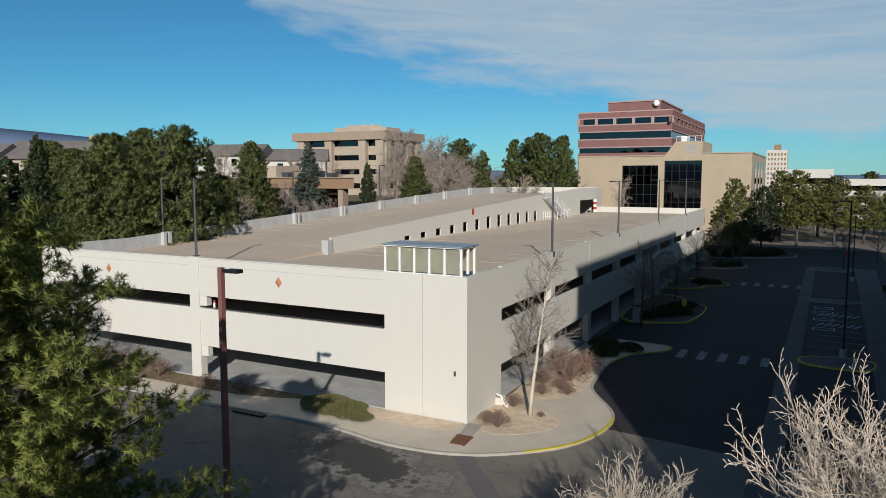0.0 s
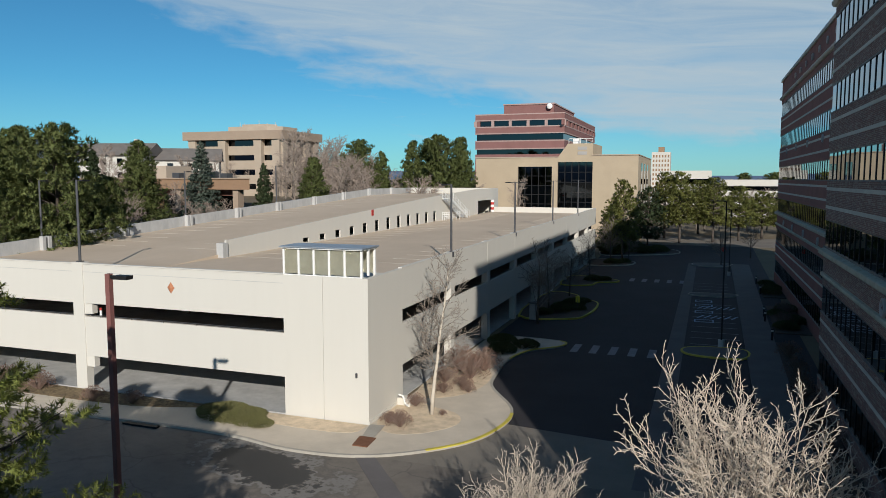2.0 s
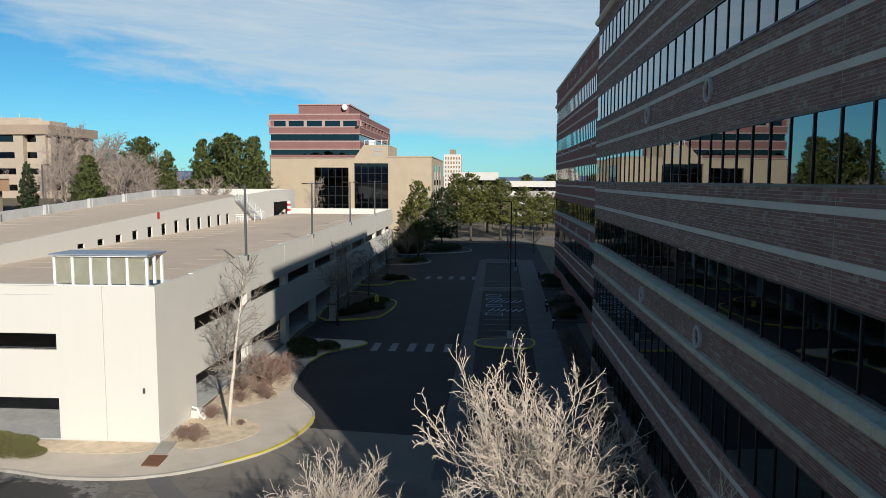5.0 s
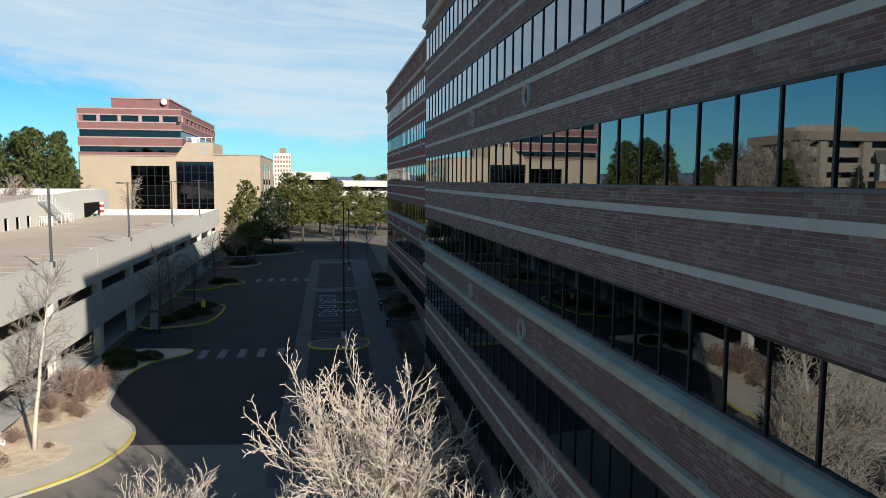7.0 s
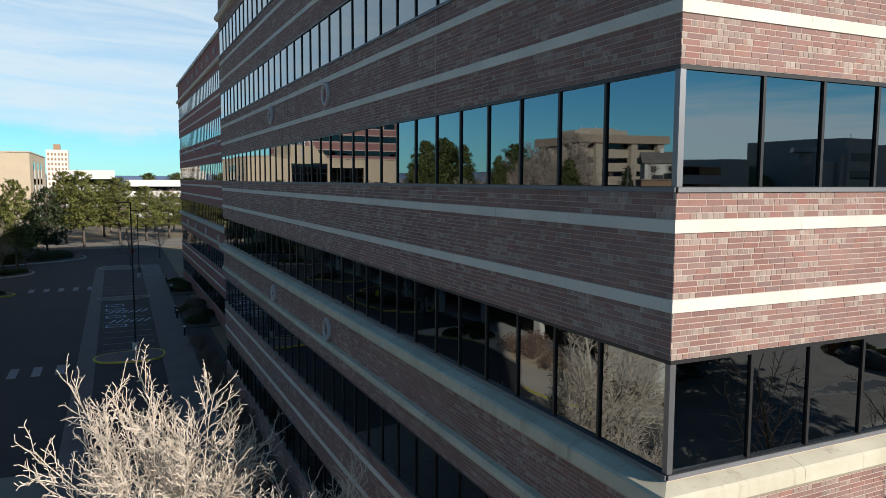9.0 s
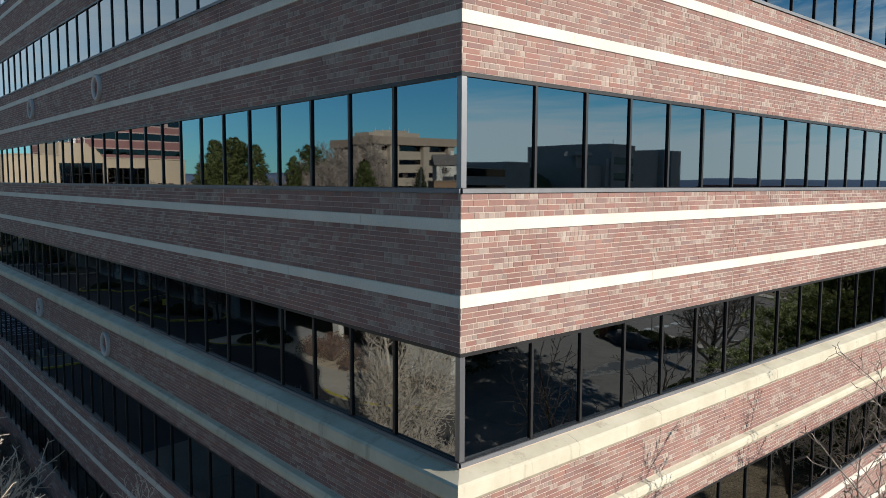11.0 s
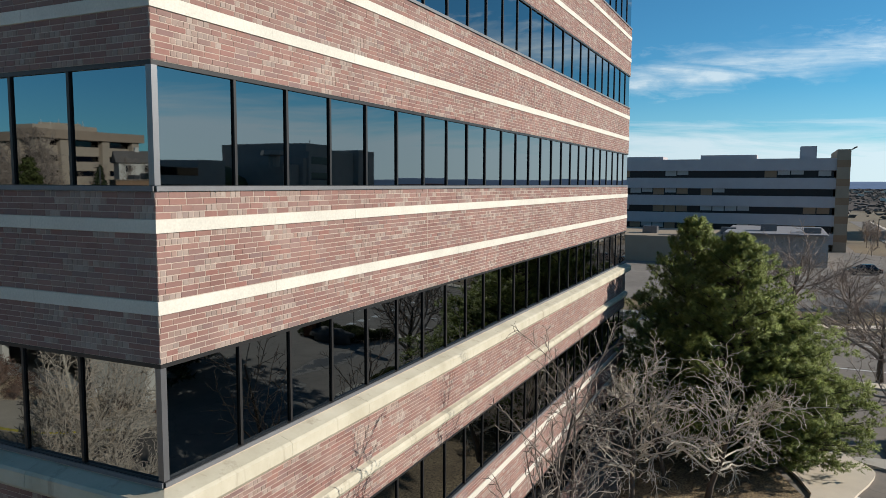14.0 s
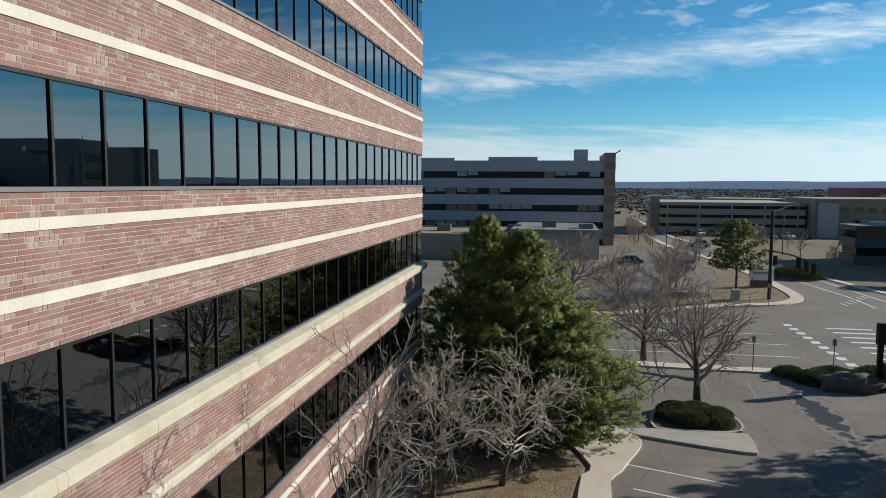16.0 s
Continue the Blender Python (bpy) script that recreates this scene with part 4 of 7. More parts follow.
def wall_piece(b, x0, x1, y0, y1, low0, low1, high0, high1):
    s = len(b.v)
    for x in (x0, x1):
        b.v += [(x, y0, low0), (x, y1, low1), (x, y1, high1), (x, y0, high0)]
    b.f += [(s, s + 3, s + 2, s + 1), (s + 4, s + 5, s + 6, s + 7), (s, s + 1, s + 5, s + 4), (s + 1, s + 2, s + 6, s + 5), (s + 2, s + 3, s + 7, s + 6), (s + 3, s, s + 4, s + 7)]


def hole_top(y):
    return min(8.75, ramp_z(y) - 0.28)


solid = [45.3] + [v for h in holes for v in (h - 0.52, h + 0.52)] + [110.5]
for a, c in zip(solid[::2], solid[1::2]):
    wall_piece(b, -33.80, -33.65, a, c, 6.9, 6.9, ramp_z(a) + 1.0, ramp_z(c) + 1.0)
for h in holes:
    a, c = h - 0.52, h + 0.52
    wall_piece(b, -33.80, -33.65, a, c, hole_top(h), hole_top(h), ramp_z(a) + 1.0, ramp_z(c) + 1.0)
    wall_piece(b, -33.80, -33.65, a, c, 6.9, 6.9, 7.35, 7.35)
wall_piece(b, -33.80, -33.65, 110.5, 119.5, 9.6, 9.6, ramp_z(110) + 1.0, ramp_z(120) + 1.0)
wall_piece(b, -33.80, -33.65, 119.5, 122.6, 6.9, 6.9, ramp_z(119) + 1.0, ramp_z(120) + 1.0)
part("ramp_wall", b, "garage_paint", garage, "cream wall between ramp and deck with small openings")
gpart("ramp_wall_end", Build().box(-34.1, 44.7, 7.0, -33.5, 45.299, 8.2), "grey_concrete")
# dark strips added behind the openings for the shade under the ramp
gpart("ramp_backing", Build().box(-36.2, 50, 7.0, -36.0, 110, 7.5), "dark_bronze")
part("ramp_void", Build().box(-36.19, 62, 7.8, -36.01, 110, 8.2), "dark_bronze", garage)
# west parapet with post pairs
for a, c in zip(ys, ys[1:]):
    b = Build()
    wall_piece(b, -50.25, -50.0, a, c - 0.01, ramp_z(a) - 0.6, ramp_z(c) - 0.6, ramp_z(a) + 1.0, ramp_z(c) + 1.0)
    part("parapet_wall", b, "grey_concrete", garage, "weathered grey concrete parapet along the ramp")
for y in (43.6, 52.6, 61.0, 69.5, 77.9, 86.9, 95.5, 104.2, 113.0):
    z = ramp_z(y)
    for d in (-0.42, 0.12):
        part("parapet_post", Build().box(-49.999, y + d, z - 0.3, -49.62, y + d + 0.3, z + 1.1), "grey_concrete", garage)
    part("post_gap", Build().box(-49.999, y - 0.1, z + 0.65, -49.9, y + 0.1, z + 0.9), "black_steel", garage)
# faded stall lines on the decks
for k in range(26):
    y = 47 + 2.6 * k
    for x0, x1 in ((-49.6, -45.0), (-39.0, -34.4)):
        b = Build()
        wall_piece(b, x0, x1, y, y + 0.1, ramp_z(y), ramp_z(y + 0.1), ramp_z(y) + 0.007, ramp_z(y + 0.1) + 0.007)
        part("stall_line", b, "line_deck", garage)
for k in range(26):
    y = 46 + 2.7 * k
    for x0, x1 in ((-33.3, -28.6), (-21.4, -16.8)):
        gpart("stall_line", Build().slab([(x0, y), (x1, y), (x1, y + 0.1), (x0, y + 0.1)], 7.1, 7.107), "line_deck")

# stair canopy on the corner
canopy = thing("stair_canopy", "glazed stair canopy with cream posts and flat metal roof", "canopy")
part("roof", Build().slab([(-21.25, 33.12), (-16.28, 33.12), (-16.28, 35.2), (-21.25, 35.2)], 9.42, 9.48), "zinc_roof", canopy, "flat blue-grey metal roof")
part("fascia", Build().slab([(-21.2, 33.2), (-16.34, 33.2), (-16.34, 35.12), (-21.2, 35.12)], 9.35, 9.4199), "white_paint", canopy)
px = [-21.1, -20.18, -19.26, -18.34, -17.42, -16.45]
for x in px:
    part("post", Build().box(x - 0.06, 33.32, 7.95, x + 0.06, 33.44, 9.34), "white_paint", canopy)
    part("post", Build().box(x - 0.06, 34.9, 7.6, x + 0.06, 35.02, 9.34), "white_paint", canopy)
part("post", Build().box(-16.51, 34.1, 7.95, -16.39, 34.22, 9.34), "white_paint", canopy)
for a, c in zip(px, px[1:]):
    part("panel", Build().box(a + 0.062, 33.36, 8.0, c - 0.062, 33.38, 9.3), "frosted_panel", canopy, "cloudy translucent panel")
    part("panel", Build().box(a + 0.062, 34.95, 8.0, c - 0.062, 34.97, 9.3), "frosted_panel", canopy)
part("bottom_rail", Build().box(-21.15, 33.31, 7.905, -16.39, 33.45, 7.949), "white_paint", canopy)

# steel stair to the upper deck
stair = thing("steel_stair", "white painted steel stair up to the ramp deck", "stair")
for x in (-33.4, -32.2):
    b = Build()
    wall_piece(b, x - 0.03, x + 0.03, 93.0, 100.5, 10.0, 7.1, 10.3, 7.4)
    part("stringer", lift(b), "white_paint", stair)
    for off in (0.55, 1.05):
        part("handrail", lift(Build().tube([(x, 92.0, 10.15 + off), (x, 93.0, 10.15 + off), (x, 100.5, 7.25 + off)], [0.03] * 3, 6)), "white_paint", stair)
    for k in range(8):
        y = 93.0 + 7.5 * k / 7
        z = 10.15 - 2.9 * k / 7
        part("baluster", lift(Build().box(x - 0.02, y - 0.02, z, x + 0.02, y + 0.02, z + 1.05)), "white_paint", stair)
for k in range(16):
    y = 93.2 + 7.1 * k / 15
    part("tread", lift(Build().box(-33.36, y - 0.14, 10.1 - 2.9 * k / 15, -32.24, y + 0.14, 10.14 - 2.9 * k / 15)), "white_paint", stair)
b = Build()
for x0, y0, x1, y1 in ((-32.1, 93.5, -32.1, 101.0), (-33.5, 101.0, -32.1, 101.0), (-33.5, 93.2, -32.1, 93.2)):
    for z in (7.6, 7.9, 8.2):
        b.tube([(x0, y0, z), (x1, y1, z)], [0.03, 0.03], 5)
    for k in range(6):
        x, y = x0 + (x1 - x0) * k / 5, y0 + (y1 - y0) * k / 5
        b.tube([(x, y, 7.1), (x, y, 8.2)], [0.03, 0.03], 5)
part("guard_rail", lift(b), "white_paint", stair)


# ---------------------------------------------------------------- lamps
def deck_lamp(x, y, z, h, arms, name="deck_lamp"):
    lamp = thing(name, "slim dark grey lamp post standing on the garage parapet", "lamp post", "lamp posts on the garage deck")
    part("pole", Build().tube([(x, y, z), (x, y, z + h)], [0.09, 0.07], 8), "grey_steel", lamp)
    part("base", Build().box(x - 0.16, y - 0.16, z - 0.3, x + 0.16, y + 0.16, z + 0.06), "grey_steel", lamp)
    for dx, dy in arms:
        part("arm", Build().tube([(x, y, z + h - 0.06), (x + dx * 0.5, y + dy * 0.5, z + h - 0.04)], [0.03, 0.03], 6), "grey_steel", lamp)
        part("head", Build().slab([(x + dx * 0.45 - abs(dy) * 0.15, y + dy * 0.45 - abs(dx) * 0.15), (x + dx * 1.0 - abs(dy) * 0.15, y + dy * 1.0 - abs(dx) * 0.15),
                                   (x + dx * 1.0 + abs(dy) * 0.15, y + dy * 1.0 + abs(dx) * 0.15), (x + dx * 0.45 + abs(dy) * 0.15, y + dy * 0.45 + abs(dx) * 0.15)], z + h - 0.1, z + h), "black_steel", lamp)


for y in (46.9, 65.0, 83.1, 101.2):
    z = 7.9 + 0.005 * (y - GY)
    deck_lamp(-16.2, y, z, 4.75, ((-0.9, 0), (0.9, 0)) if y > 50 else ((-0.7, 0),))
deck_lamp(-35.6, 33.5, 8.0, 5.0, ((0, 0.9),))
for y in (43.6, 61.0, 78.0):
    deck_lamp(-50.2, y, ramp_z(y) + 1.0, 4.6, ((0.8, 0),))

front_lamp = thing("street_lamp", "tall faded red lamp post with flat black head", "street lamp")
LX, LY = -17.9, 17.9
part("pole", Build().box(LX - 0.085, LY - 0.085, 0.5, LX + 0.085, LY + 0.085, 10.0), "red_steel", front_lamp)
part("base", Build().tube([(LX, LY, 0), (LX, LY, 0.7)], [0.3, 0.3], 12), "grey_concrete", front_lamp)
part("arm", Build().box(LX + 0.085, LY - 0.04, 9.86, LX + 0.35, LY + 0.04, 9.96), "black_steel", front_lamp)
part("head", Build().slab([(LX + 0.3, LY - 0.17), (LX + 0.85, LY - 0.15), (LX + 0.85, LY + 0.15), (LX + 0.3, LY + 0.17)], 9.85, 9.97), "black_steel", front_lamp)


def street_lamp(x, y, h):
    lamp = thing("street_lamp", "tall dark street lamp post beside the parking stalls", "street lamp", "dark lamp posts by the stalls")
    part("pole", Build().tube([(x, y, 0), (x, y, h)], [0.07, 0.05], 8), "black_steel", lamp)
    part("base", Build().tube([(x, y, 0), (x, y, 0.6)], [0.25, 0.25], 10), "grey_concrete", lamp)
    part("head", Build().box(x - 0.75, y - 0.14, h - 0.03, x - 0.1, y + 0.14, h + 0.05), "black_steel", lamp)
    part("arm", Build().tube([(x, y, h - 0.05), (x - 0.2, y, h)], [0.04, 0.04], 6), "black_steel", lamp)


street_lamp(1.9, 59.1, 11.4)
street_lamp(3.9, 104.0, 9.0)

# ---------------------------------------------------------------- buildings round about
def strip_building(name, label, x0, y0, x1, y1, base, floors, pitch, win, wall, glass, top=1.2, lead=0.0, group=""):
    """A block with continuous window strips: dark core, spandrel bands."""
    ob = thing(name, label, "building", group)
    h = base + lead + floors * pitch + top
    part("core", Build().box(x0 + 0.4, y0 + 0.4, base, x1 - 0.4, y1 - 0.4, h - 0.3), glass, ob, "dark core: window glass, in the garage painted shade")
    z = base
    for k in range(floors):
        zb = base + lead + k * pitch
        part("spandrel", Build().box(x0, y0, z, x1, y1, zb + pitch - win), wall, ob)
        z = zb + pitch
    part("parapet", Build().box(x0, y0, z, x1, y1, h), wall, ob)
    return ob, h


# tan four-storey offices on the rise
tan = thing("office_building", "tan concrete four-storey offices with deep window bands and piers", "building")
TX0, TX1, TY0, TY1 = -129.4, -101.8, 160.4, 178.2
part("core", Build().box(TX0 + 1.2, TY0 + 1.2, 5, TX1 - 1.2, TY1 - 1.2, 24), "dark_glass", tan)
for k in range(4):
    z = 8.0 + 3.75 * k
    part("spandrel", Build().box(TX0 + 0.5, TY0 + 0.5, z - (3 if k == 0 else 0), TX1 - 0.5, TY1 - 0.5, z + 2.35), "tan_light", tan)
part("fascia", Build().slab([(TX0 - 1.5, TY0 - 1.5), (TX1 + 1.5, TY0 - 1.5), (TX1 + 1.5, TY1 + 1.5), (TX0 - 1.5, TY1 + 1.5)], 23.2, 25.4), "tan_concrete", tan)


def pier(x, y, dx, dy):
    b = Build()
    for z, w, o in ((4.0, 0.75, 0.55), (23.19, 1.15, 1.15)):
        if dx:
            b.v += [(x - w, y - o, z), (x + w, y - o, z), (x + w, y + 0.6, z), (x - w, y + 0.6, z)]
        else:
            b.v += [(x - 0.6, y - w, z), (x + o, y - w, z), (x + o, y + w, z), (x - 0.6, y + w, z)]
    b.f = [(0, 1, 5, 4), (1, 2, 6, 5), (2, 3, 7, 6), (3, 0, 4, 7), (3, 2, 1, 0), (4, 5, 6, 7)]
    part("pier", b, "tan_light", tan)


for x in (-128.4, -119.0, -108.0, -102.6):
    pier(x, TY0 + 0.2, 1, 0)
for y in (161.6, 167.5, 173.0, 177.3):
    pier(TX1 - 0.2, y, 0, 1)
part("penthouse", Build().slab([(-120, 164), (-108, 164), (-105, 167), (-105, 174), (-116, 176), (-122, 171)], 25.4, 26.9), "tan_light", tan)
part("penthouse_cap", Build().slab([(-117, 166), (-110, 166), (-108, 169), (-111, 173), (-117, 173)], 26.9, 27.6), "tan_light", tan)
for x, h in ((-118, 2.0), (-116.5, 1.4), (-112, 2.4), (-109.5, 1.2), (-107, 1.6)):
    part("antenna", Build().tube([(x, 166.5, 26.8), (x, 166.5, 27.2 + h * 0.6)], [0.1, 0.06], 5), "pale_wall", tan)

# low brown building behind the garage
low = thing("low_building", "low brown building with a deep fascia and brick walls", "building")
part("wall", Build().slab([(-96, 90), (-63.5, 90), (-76, 104), (-96, 104)], 3, 11.5), "rose_brick", low)
part("fascia", Build().slab([(-97.5, 88.2), (-61.2, 88.2), (-74.5, 105.5), (-97.5, 105.5)], 11.5, 13.05), "brown_fascia", low)
part("roof_edge", Build().slab([(-97.7, 88.0), (-61.0, 88.0), (-74.4, 105.7), (-97.7, 105.7)], 13.051, 13.2), "tan_concrete", low)
for k in range(7):
    x = -95 + 5.1 * k
    part("column", Build().box(x, 88.6, 3, x + 0.9, 89.999, 11.499), "tan_concrete", low)
for k in range(6):
    x = -93.3 + 5.1 * k
    part("window", Build().box(x, 89.9, 8.6, x + 2.6, 90.05, 10.6), "dark_glass", low)
part("penthouse", Build().box(-87.5, 93, 13.2, -80.0, 99, 15.1), "tan_light", low)
for x, s in ((-78, 0.8), (-74.5, 0.6), (-72, 1.0), (-69, 0.7)):
    part("roof_unit", Build().box(x, 92, 13.2, x + s * 1.6, 93.5, 13.2 + s), "aluminium", low)

# tan entrance block with tall dark glazing, red brick tower behind it
ent = thing("entrance_building", "tan stucco block with tall dark glazing", "building")
EY = 150.0
for x0, x1, h in ((-46.2, -36.9, 17.5), (-29.6, -28.4, 17.6), (-21.2, -12.1, 17.9)):
    part("wall", Build().box(x0, EY, 0, x1, 187 if x1 > -20 else 168, h), "tan_stucco", ent)
part("wall_over_glazing", Build().box(-36.9, EY, 15.7, -29.6, 168, 17.55), "tan_stucco", ent)
b = Build()
b.v = [(-28.4, EY, 16.6), (-21.2, EY, 16.6), (-21.2, EY, 20.4), (-26.3, EY, 20.4), (-28.4, EY, 17.6),
       (-28.4, EY + 14, 16.6), (-21.2, EY + 14, 16.6), (-21.2, EY + 14, 20.4), (-26.3, EY + 14, 20.4), (-28.4, EY + 14, 17.6)]
b.f = [(0, 1, 2, 3, 4), (9, 8, 7, 6, 5), (0, 5, 6, 1), (1, 6, 7, 2), (2, 7, 8, 3), (3, 8, 9, 4), (4, 9, 5, 0)]
part("sloped_parapet", b, "tan_stucco", ent)
part("coping", Build().box(-21.4, EY - 0.15, 17.9, -12.0, 187.2, 18.1), "tan_light", ent)
part("coping", Build().box(-46.4, EY - 0.15, 17.55, -28.41, 168.2, 17.75), "tan_light", ent)
for x0, x1, top in ((-36.9, -29.6, 15.7), (-28.4, -21.2, 16.6)):
    g = part("glazing", Build().box(x0, EY + 0.6, 0, x1, EY + 1.0, top), "dark_glass", ent, "dark reflective curtain wall")
    n = 5
    for k in range(n + 1):
        x = x0 + (x1 - x0) * k / n
        part("mullion", Build().box(x - 0.07, EY + 0.42, 0, x + 0.07, EY + 0.599, top), "black_steel", g)
    for k in range(1, 8):
        z = top * k / 8
        part("transom", Build().box(x0, EY + 0.45, z - 0.06, x1, EY + 0.598, z + 0.06), "black_steel", g)
for z in (18.1, 19.1):
    part("louvre", Build().box(-24.3, EY - 0.06, z, -22.4, EY - 0.001, z + 0.65), "grey_wall", ent)
for y in (157, 165, 173):
    part("slot_window", Build().box(-12.099, y, 1.5, -12.04, y + 3.2, 16.4), "dark_glass", ent)
b = Build()
for k in range(5):
    b.tube([(-26.5 + 1.2 * k, EY + 2, 20.4), (-26.5 + 1.2 * k, EY + 2, 21.5)], [0.05, 0.05], 5)
b.tube([(-26.5, EY + 2, 21.5), (-21.5, EY + 2, 21.5)], [0.05, 0.05], 5)
part("roof_rail", b, "white_paint", ent)
part("roof_unit", Build().box(-25.8, EY + 3, 20.4, -24.6, EY + 4.5, 21.6), "white_paint", ent)

tower = thing("brick_tower", "red brick office tower with pink bands and dark ribbon windows", "building")
RX0, RX1, RY0, RY1 = -53.2, -31.1, 172.0, 223.0
part("core", Build().box(RX0 + 0.3, RY0 + 0.3, 0, RX1 - 0.3, RY1 - 0.3, 28), "dark_glass", tower)
for z0, z1 in ((0, 19.1), (20.3, 22.5), (24.0, 25.9), (27.2, 28.9)):
    part("brick_band", Build().box(RX0, RY0, z0, RX1, RY1, z1), "mauve_brick", tower)
for z in (20.32, 22.2, 24.02, 25.62, 27.22, 28.62):
    part("pale_band", Build().box(RX0 - 0.06, RY0 - 0.06, z, RX1 + 0.06, RY1 + 0.06, z + 0.26), "pink_band", tower)
part("brick_infill", Build().box(RX0, RY0 + 0.02, 24.29, RX0 + 1.2, RY0 + 0.5, 27.2), "mauve_brick", tower)
for k in range(6):
    x = RX0 + (RX1 - RX0) * k / 5
    part("window_post", Build().box(x - 0.35, RY0 + 0.001, 25.9, x + 0.35, RY0 + 0.5, 27.2), "pink_band", tower)
for k in range(10):
    y = RY0 + (RY1 - RY0) * k / 9
    part("window_post", Build().box(RX1 - 0.5, y - 1.3, 25.9, RX1 - 0.001, y + 1.3, 27.2), "mauve_brick", tower)
part("penthouse", Build().slab([(-47.0, 176), (-34.5, 176), (-34.5, 205), (-47.0, 205)], 28.9, 31.3), "mauve_brick", tower)
part("penthouse_cap", Build().slab([(-47.2, 175.8), (-34.3, 175.8), (-34.3, 205.2), (-47.2, 205.2)], 31.3, 31.6), "pink_band", tower)
b = Build()
b.blob((-35.4, 175.2, 30.7), (0.75, 0.35, 0.75), 6, 12, 0.0)
part("dish", b, "white_paint", tower, "white round satellite dish", True)

block = thing("apartment_tower", "pale distant apartment tower with rows of small windows", "building")
part("wall", Build().box(-25.7, 400, 0, -16.2, 412, 27.4), "pale_wall", block)
part("roof_house", Build().box(-22.5, 403, 27.4, -19.5, 407, 30.2), "brown_fascia", block)
for i in range(6):
    for j in range(10):
        part("window", Build().box(-25.0 + 1.5 * i, 399.9, 3.0 + 2.4 * j, -24.2 + 1.5 * i, 400.01, 4.3 + 2.4 * j), "brown_fascia", block)

white_low, _ = strip_building("white_building", "low white flat-roofed commercial building far down the street", -13, 258, 3, 275, 0, 3, 4.4, 1.8, "pale_wall", "dark_glass", 2.8)
white_low2, _ = strip_building("white_building", "long low white building beyond the trees", 6, 262, 70, 280, 0, 3, 3.6, 1.5, "pale_wall", "dark_glass", 2.2)


def house(x, y, z, w, d, h, wall, turn=0.0):
    ob = thing("house", "pitched-roof house among the trees on the rise", "house", "houses on the rise", at=(x, y, z))
    ob.rotation_euler[2] = turn
    part("wall", Build().box(-w / 2, -d / 2, -4, w / 2, d / 2, h), wall, ob)
    r = Build()
    e, top = 0.6, h + d * 0.26
    r.v = [(-w / 2 - e, -d / 2 - e, h - 0.2), (w / 2 + e, -d / 2 - e, h - 0.2), (w / 2 + e, d / 2 + e, h - 0.2), (-w / 2 - e, d / 2 + e, h - 0.2), (-w / 2 - e, 0, top), (w / 2 + e, 0, top)]
    r.f = [(0, 1, 5, 4), (2, 3, 4, 5), (1, 2, 5), (3, 0, 4), (3, 2, 1, 0)]
    part("roof", r, "shingle", ob)
    for k in range(4):
        a = -w / 2 + w * (k + 0.5) / 4
        part("window", Build().box(a - 0.6, -d / 2 - 0.05, h - 2.2, a + 0.6, -d / 2 + 0.05, h - 0.8), "dark_glass", ob)
        part("window", Build().box(a - 0.6, -d / 2 - 0.05, h - 5.0, a + 0.6, -d / 2 + 0.05, h - 3.6), "dark_glass", ob)
    part("chimney", Build().box(w * 0.2, -0.5, h, w * 0.2 + 0.9, 0.5, top + 0.8), wall, ob)


house(-108, 76, 8.6, 16, 11, 7.6, "tan_light", 0.5)
house(-122, 66, 8.6, 18, 11, 7.0, "grey_wall", 0.4)
house(-118, 124, 8.6, 14, 10, 9.5, "pale_wall", 0.3)
house(-109, 132, 8.6, 16, 10, 8.6, "pale_wall", 0.6)
house(-128, 100, 8.6, 15, 10, 8.0, "tan_light", 0.2)

# east: dark office block with its parking deck
east, eh = strip_building("office_building", "grey office block with dark ribbon windows seen in shade", 160, -9.4, 182, 75, 1.39, 4, 3.64, 1.45, "taupe_panel", "dark_bronze", 2.4)
part("end_pier", Build().box(159.6, -11.7, 0, 182, -9.401, 20.0), "brown_panel", east)
for k in range(5):
    part("pier_joint", Build().box(159.55, -11.72, 2.0 + 3.64 * k, 159.599, -9.4, 3.4 + 3.64 * k), "brown_fascia", east)
for y0, y1, h in ((24, 40, 0.8), (5.1, 16.2, 1.0), (-6.0, -3.0, 2.6), (46, 56, 1.2)):
    part("roof_house", Build().box(165, y0, eh, 172, y1, eh + h), "taupe_panel", east)
part("roof_mast", Build().tube([(160.5, -11.7, 19.9), (160.2, -12.7, 20.5)], [0.1, 0.16], 6), "grey_steel", east)
for k in range(34):
    y = -8.6 + 2.42 * k
    for j in range(4):
        zt = 1.39 + 3.64 * (j + 1)
        part("window_mullion", Build().box(160.33, y - 0.06, zt - 1.45, 160.395, y + 0.06, zt), "black_steel", east)
        pick = random.Random(k * 31 + j).random()
        if pick < 0.42:
            part("blind", Build().box(160.35, y + 0.08, zt - 1.44 + pick * 1.6, 160.392, y + 2.3, zt - 0.01), "brown_fascia" if pick < 0.2 else "grey_wall", east)
deckl = thing("low_building", "low grey walled service building with rooftop units", "building")
part("wall", Build().box(128, -7, 0, 150, 8.5, 5.2), "grey_wall", deckl)
part("annex", Build().box(126, 9.0, 0, 150, 40, 4.4), "brown_panel", deckl)
part("roof", Build().box(126.2, -6.8, 5.201, 150, 8.3, 5.35), "roof_grey", deckl)
for k in range(7):
    part("roof_unit", Build().box(130 + (k % 3) * 3, -6 + 6.5 * k, 4.41 if k > 1 else 5.36, 132 + (k % 3) * 3, -3.5 + 6.5 * k, (5.6 if k > 1 else 6.2) + 0.3 * (k % 2)), "aluminium", deckl)

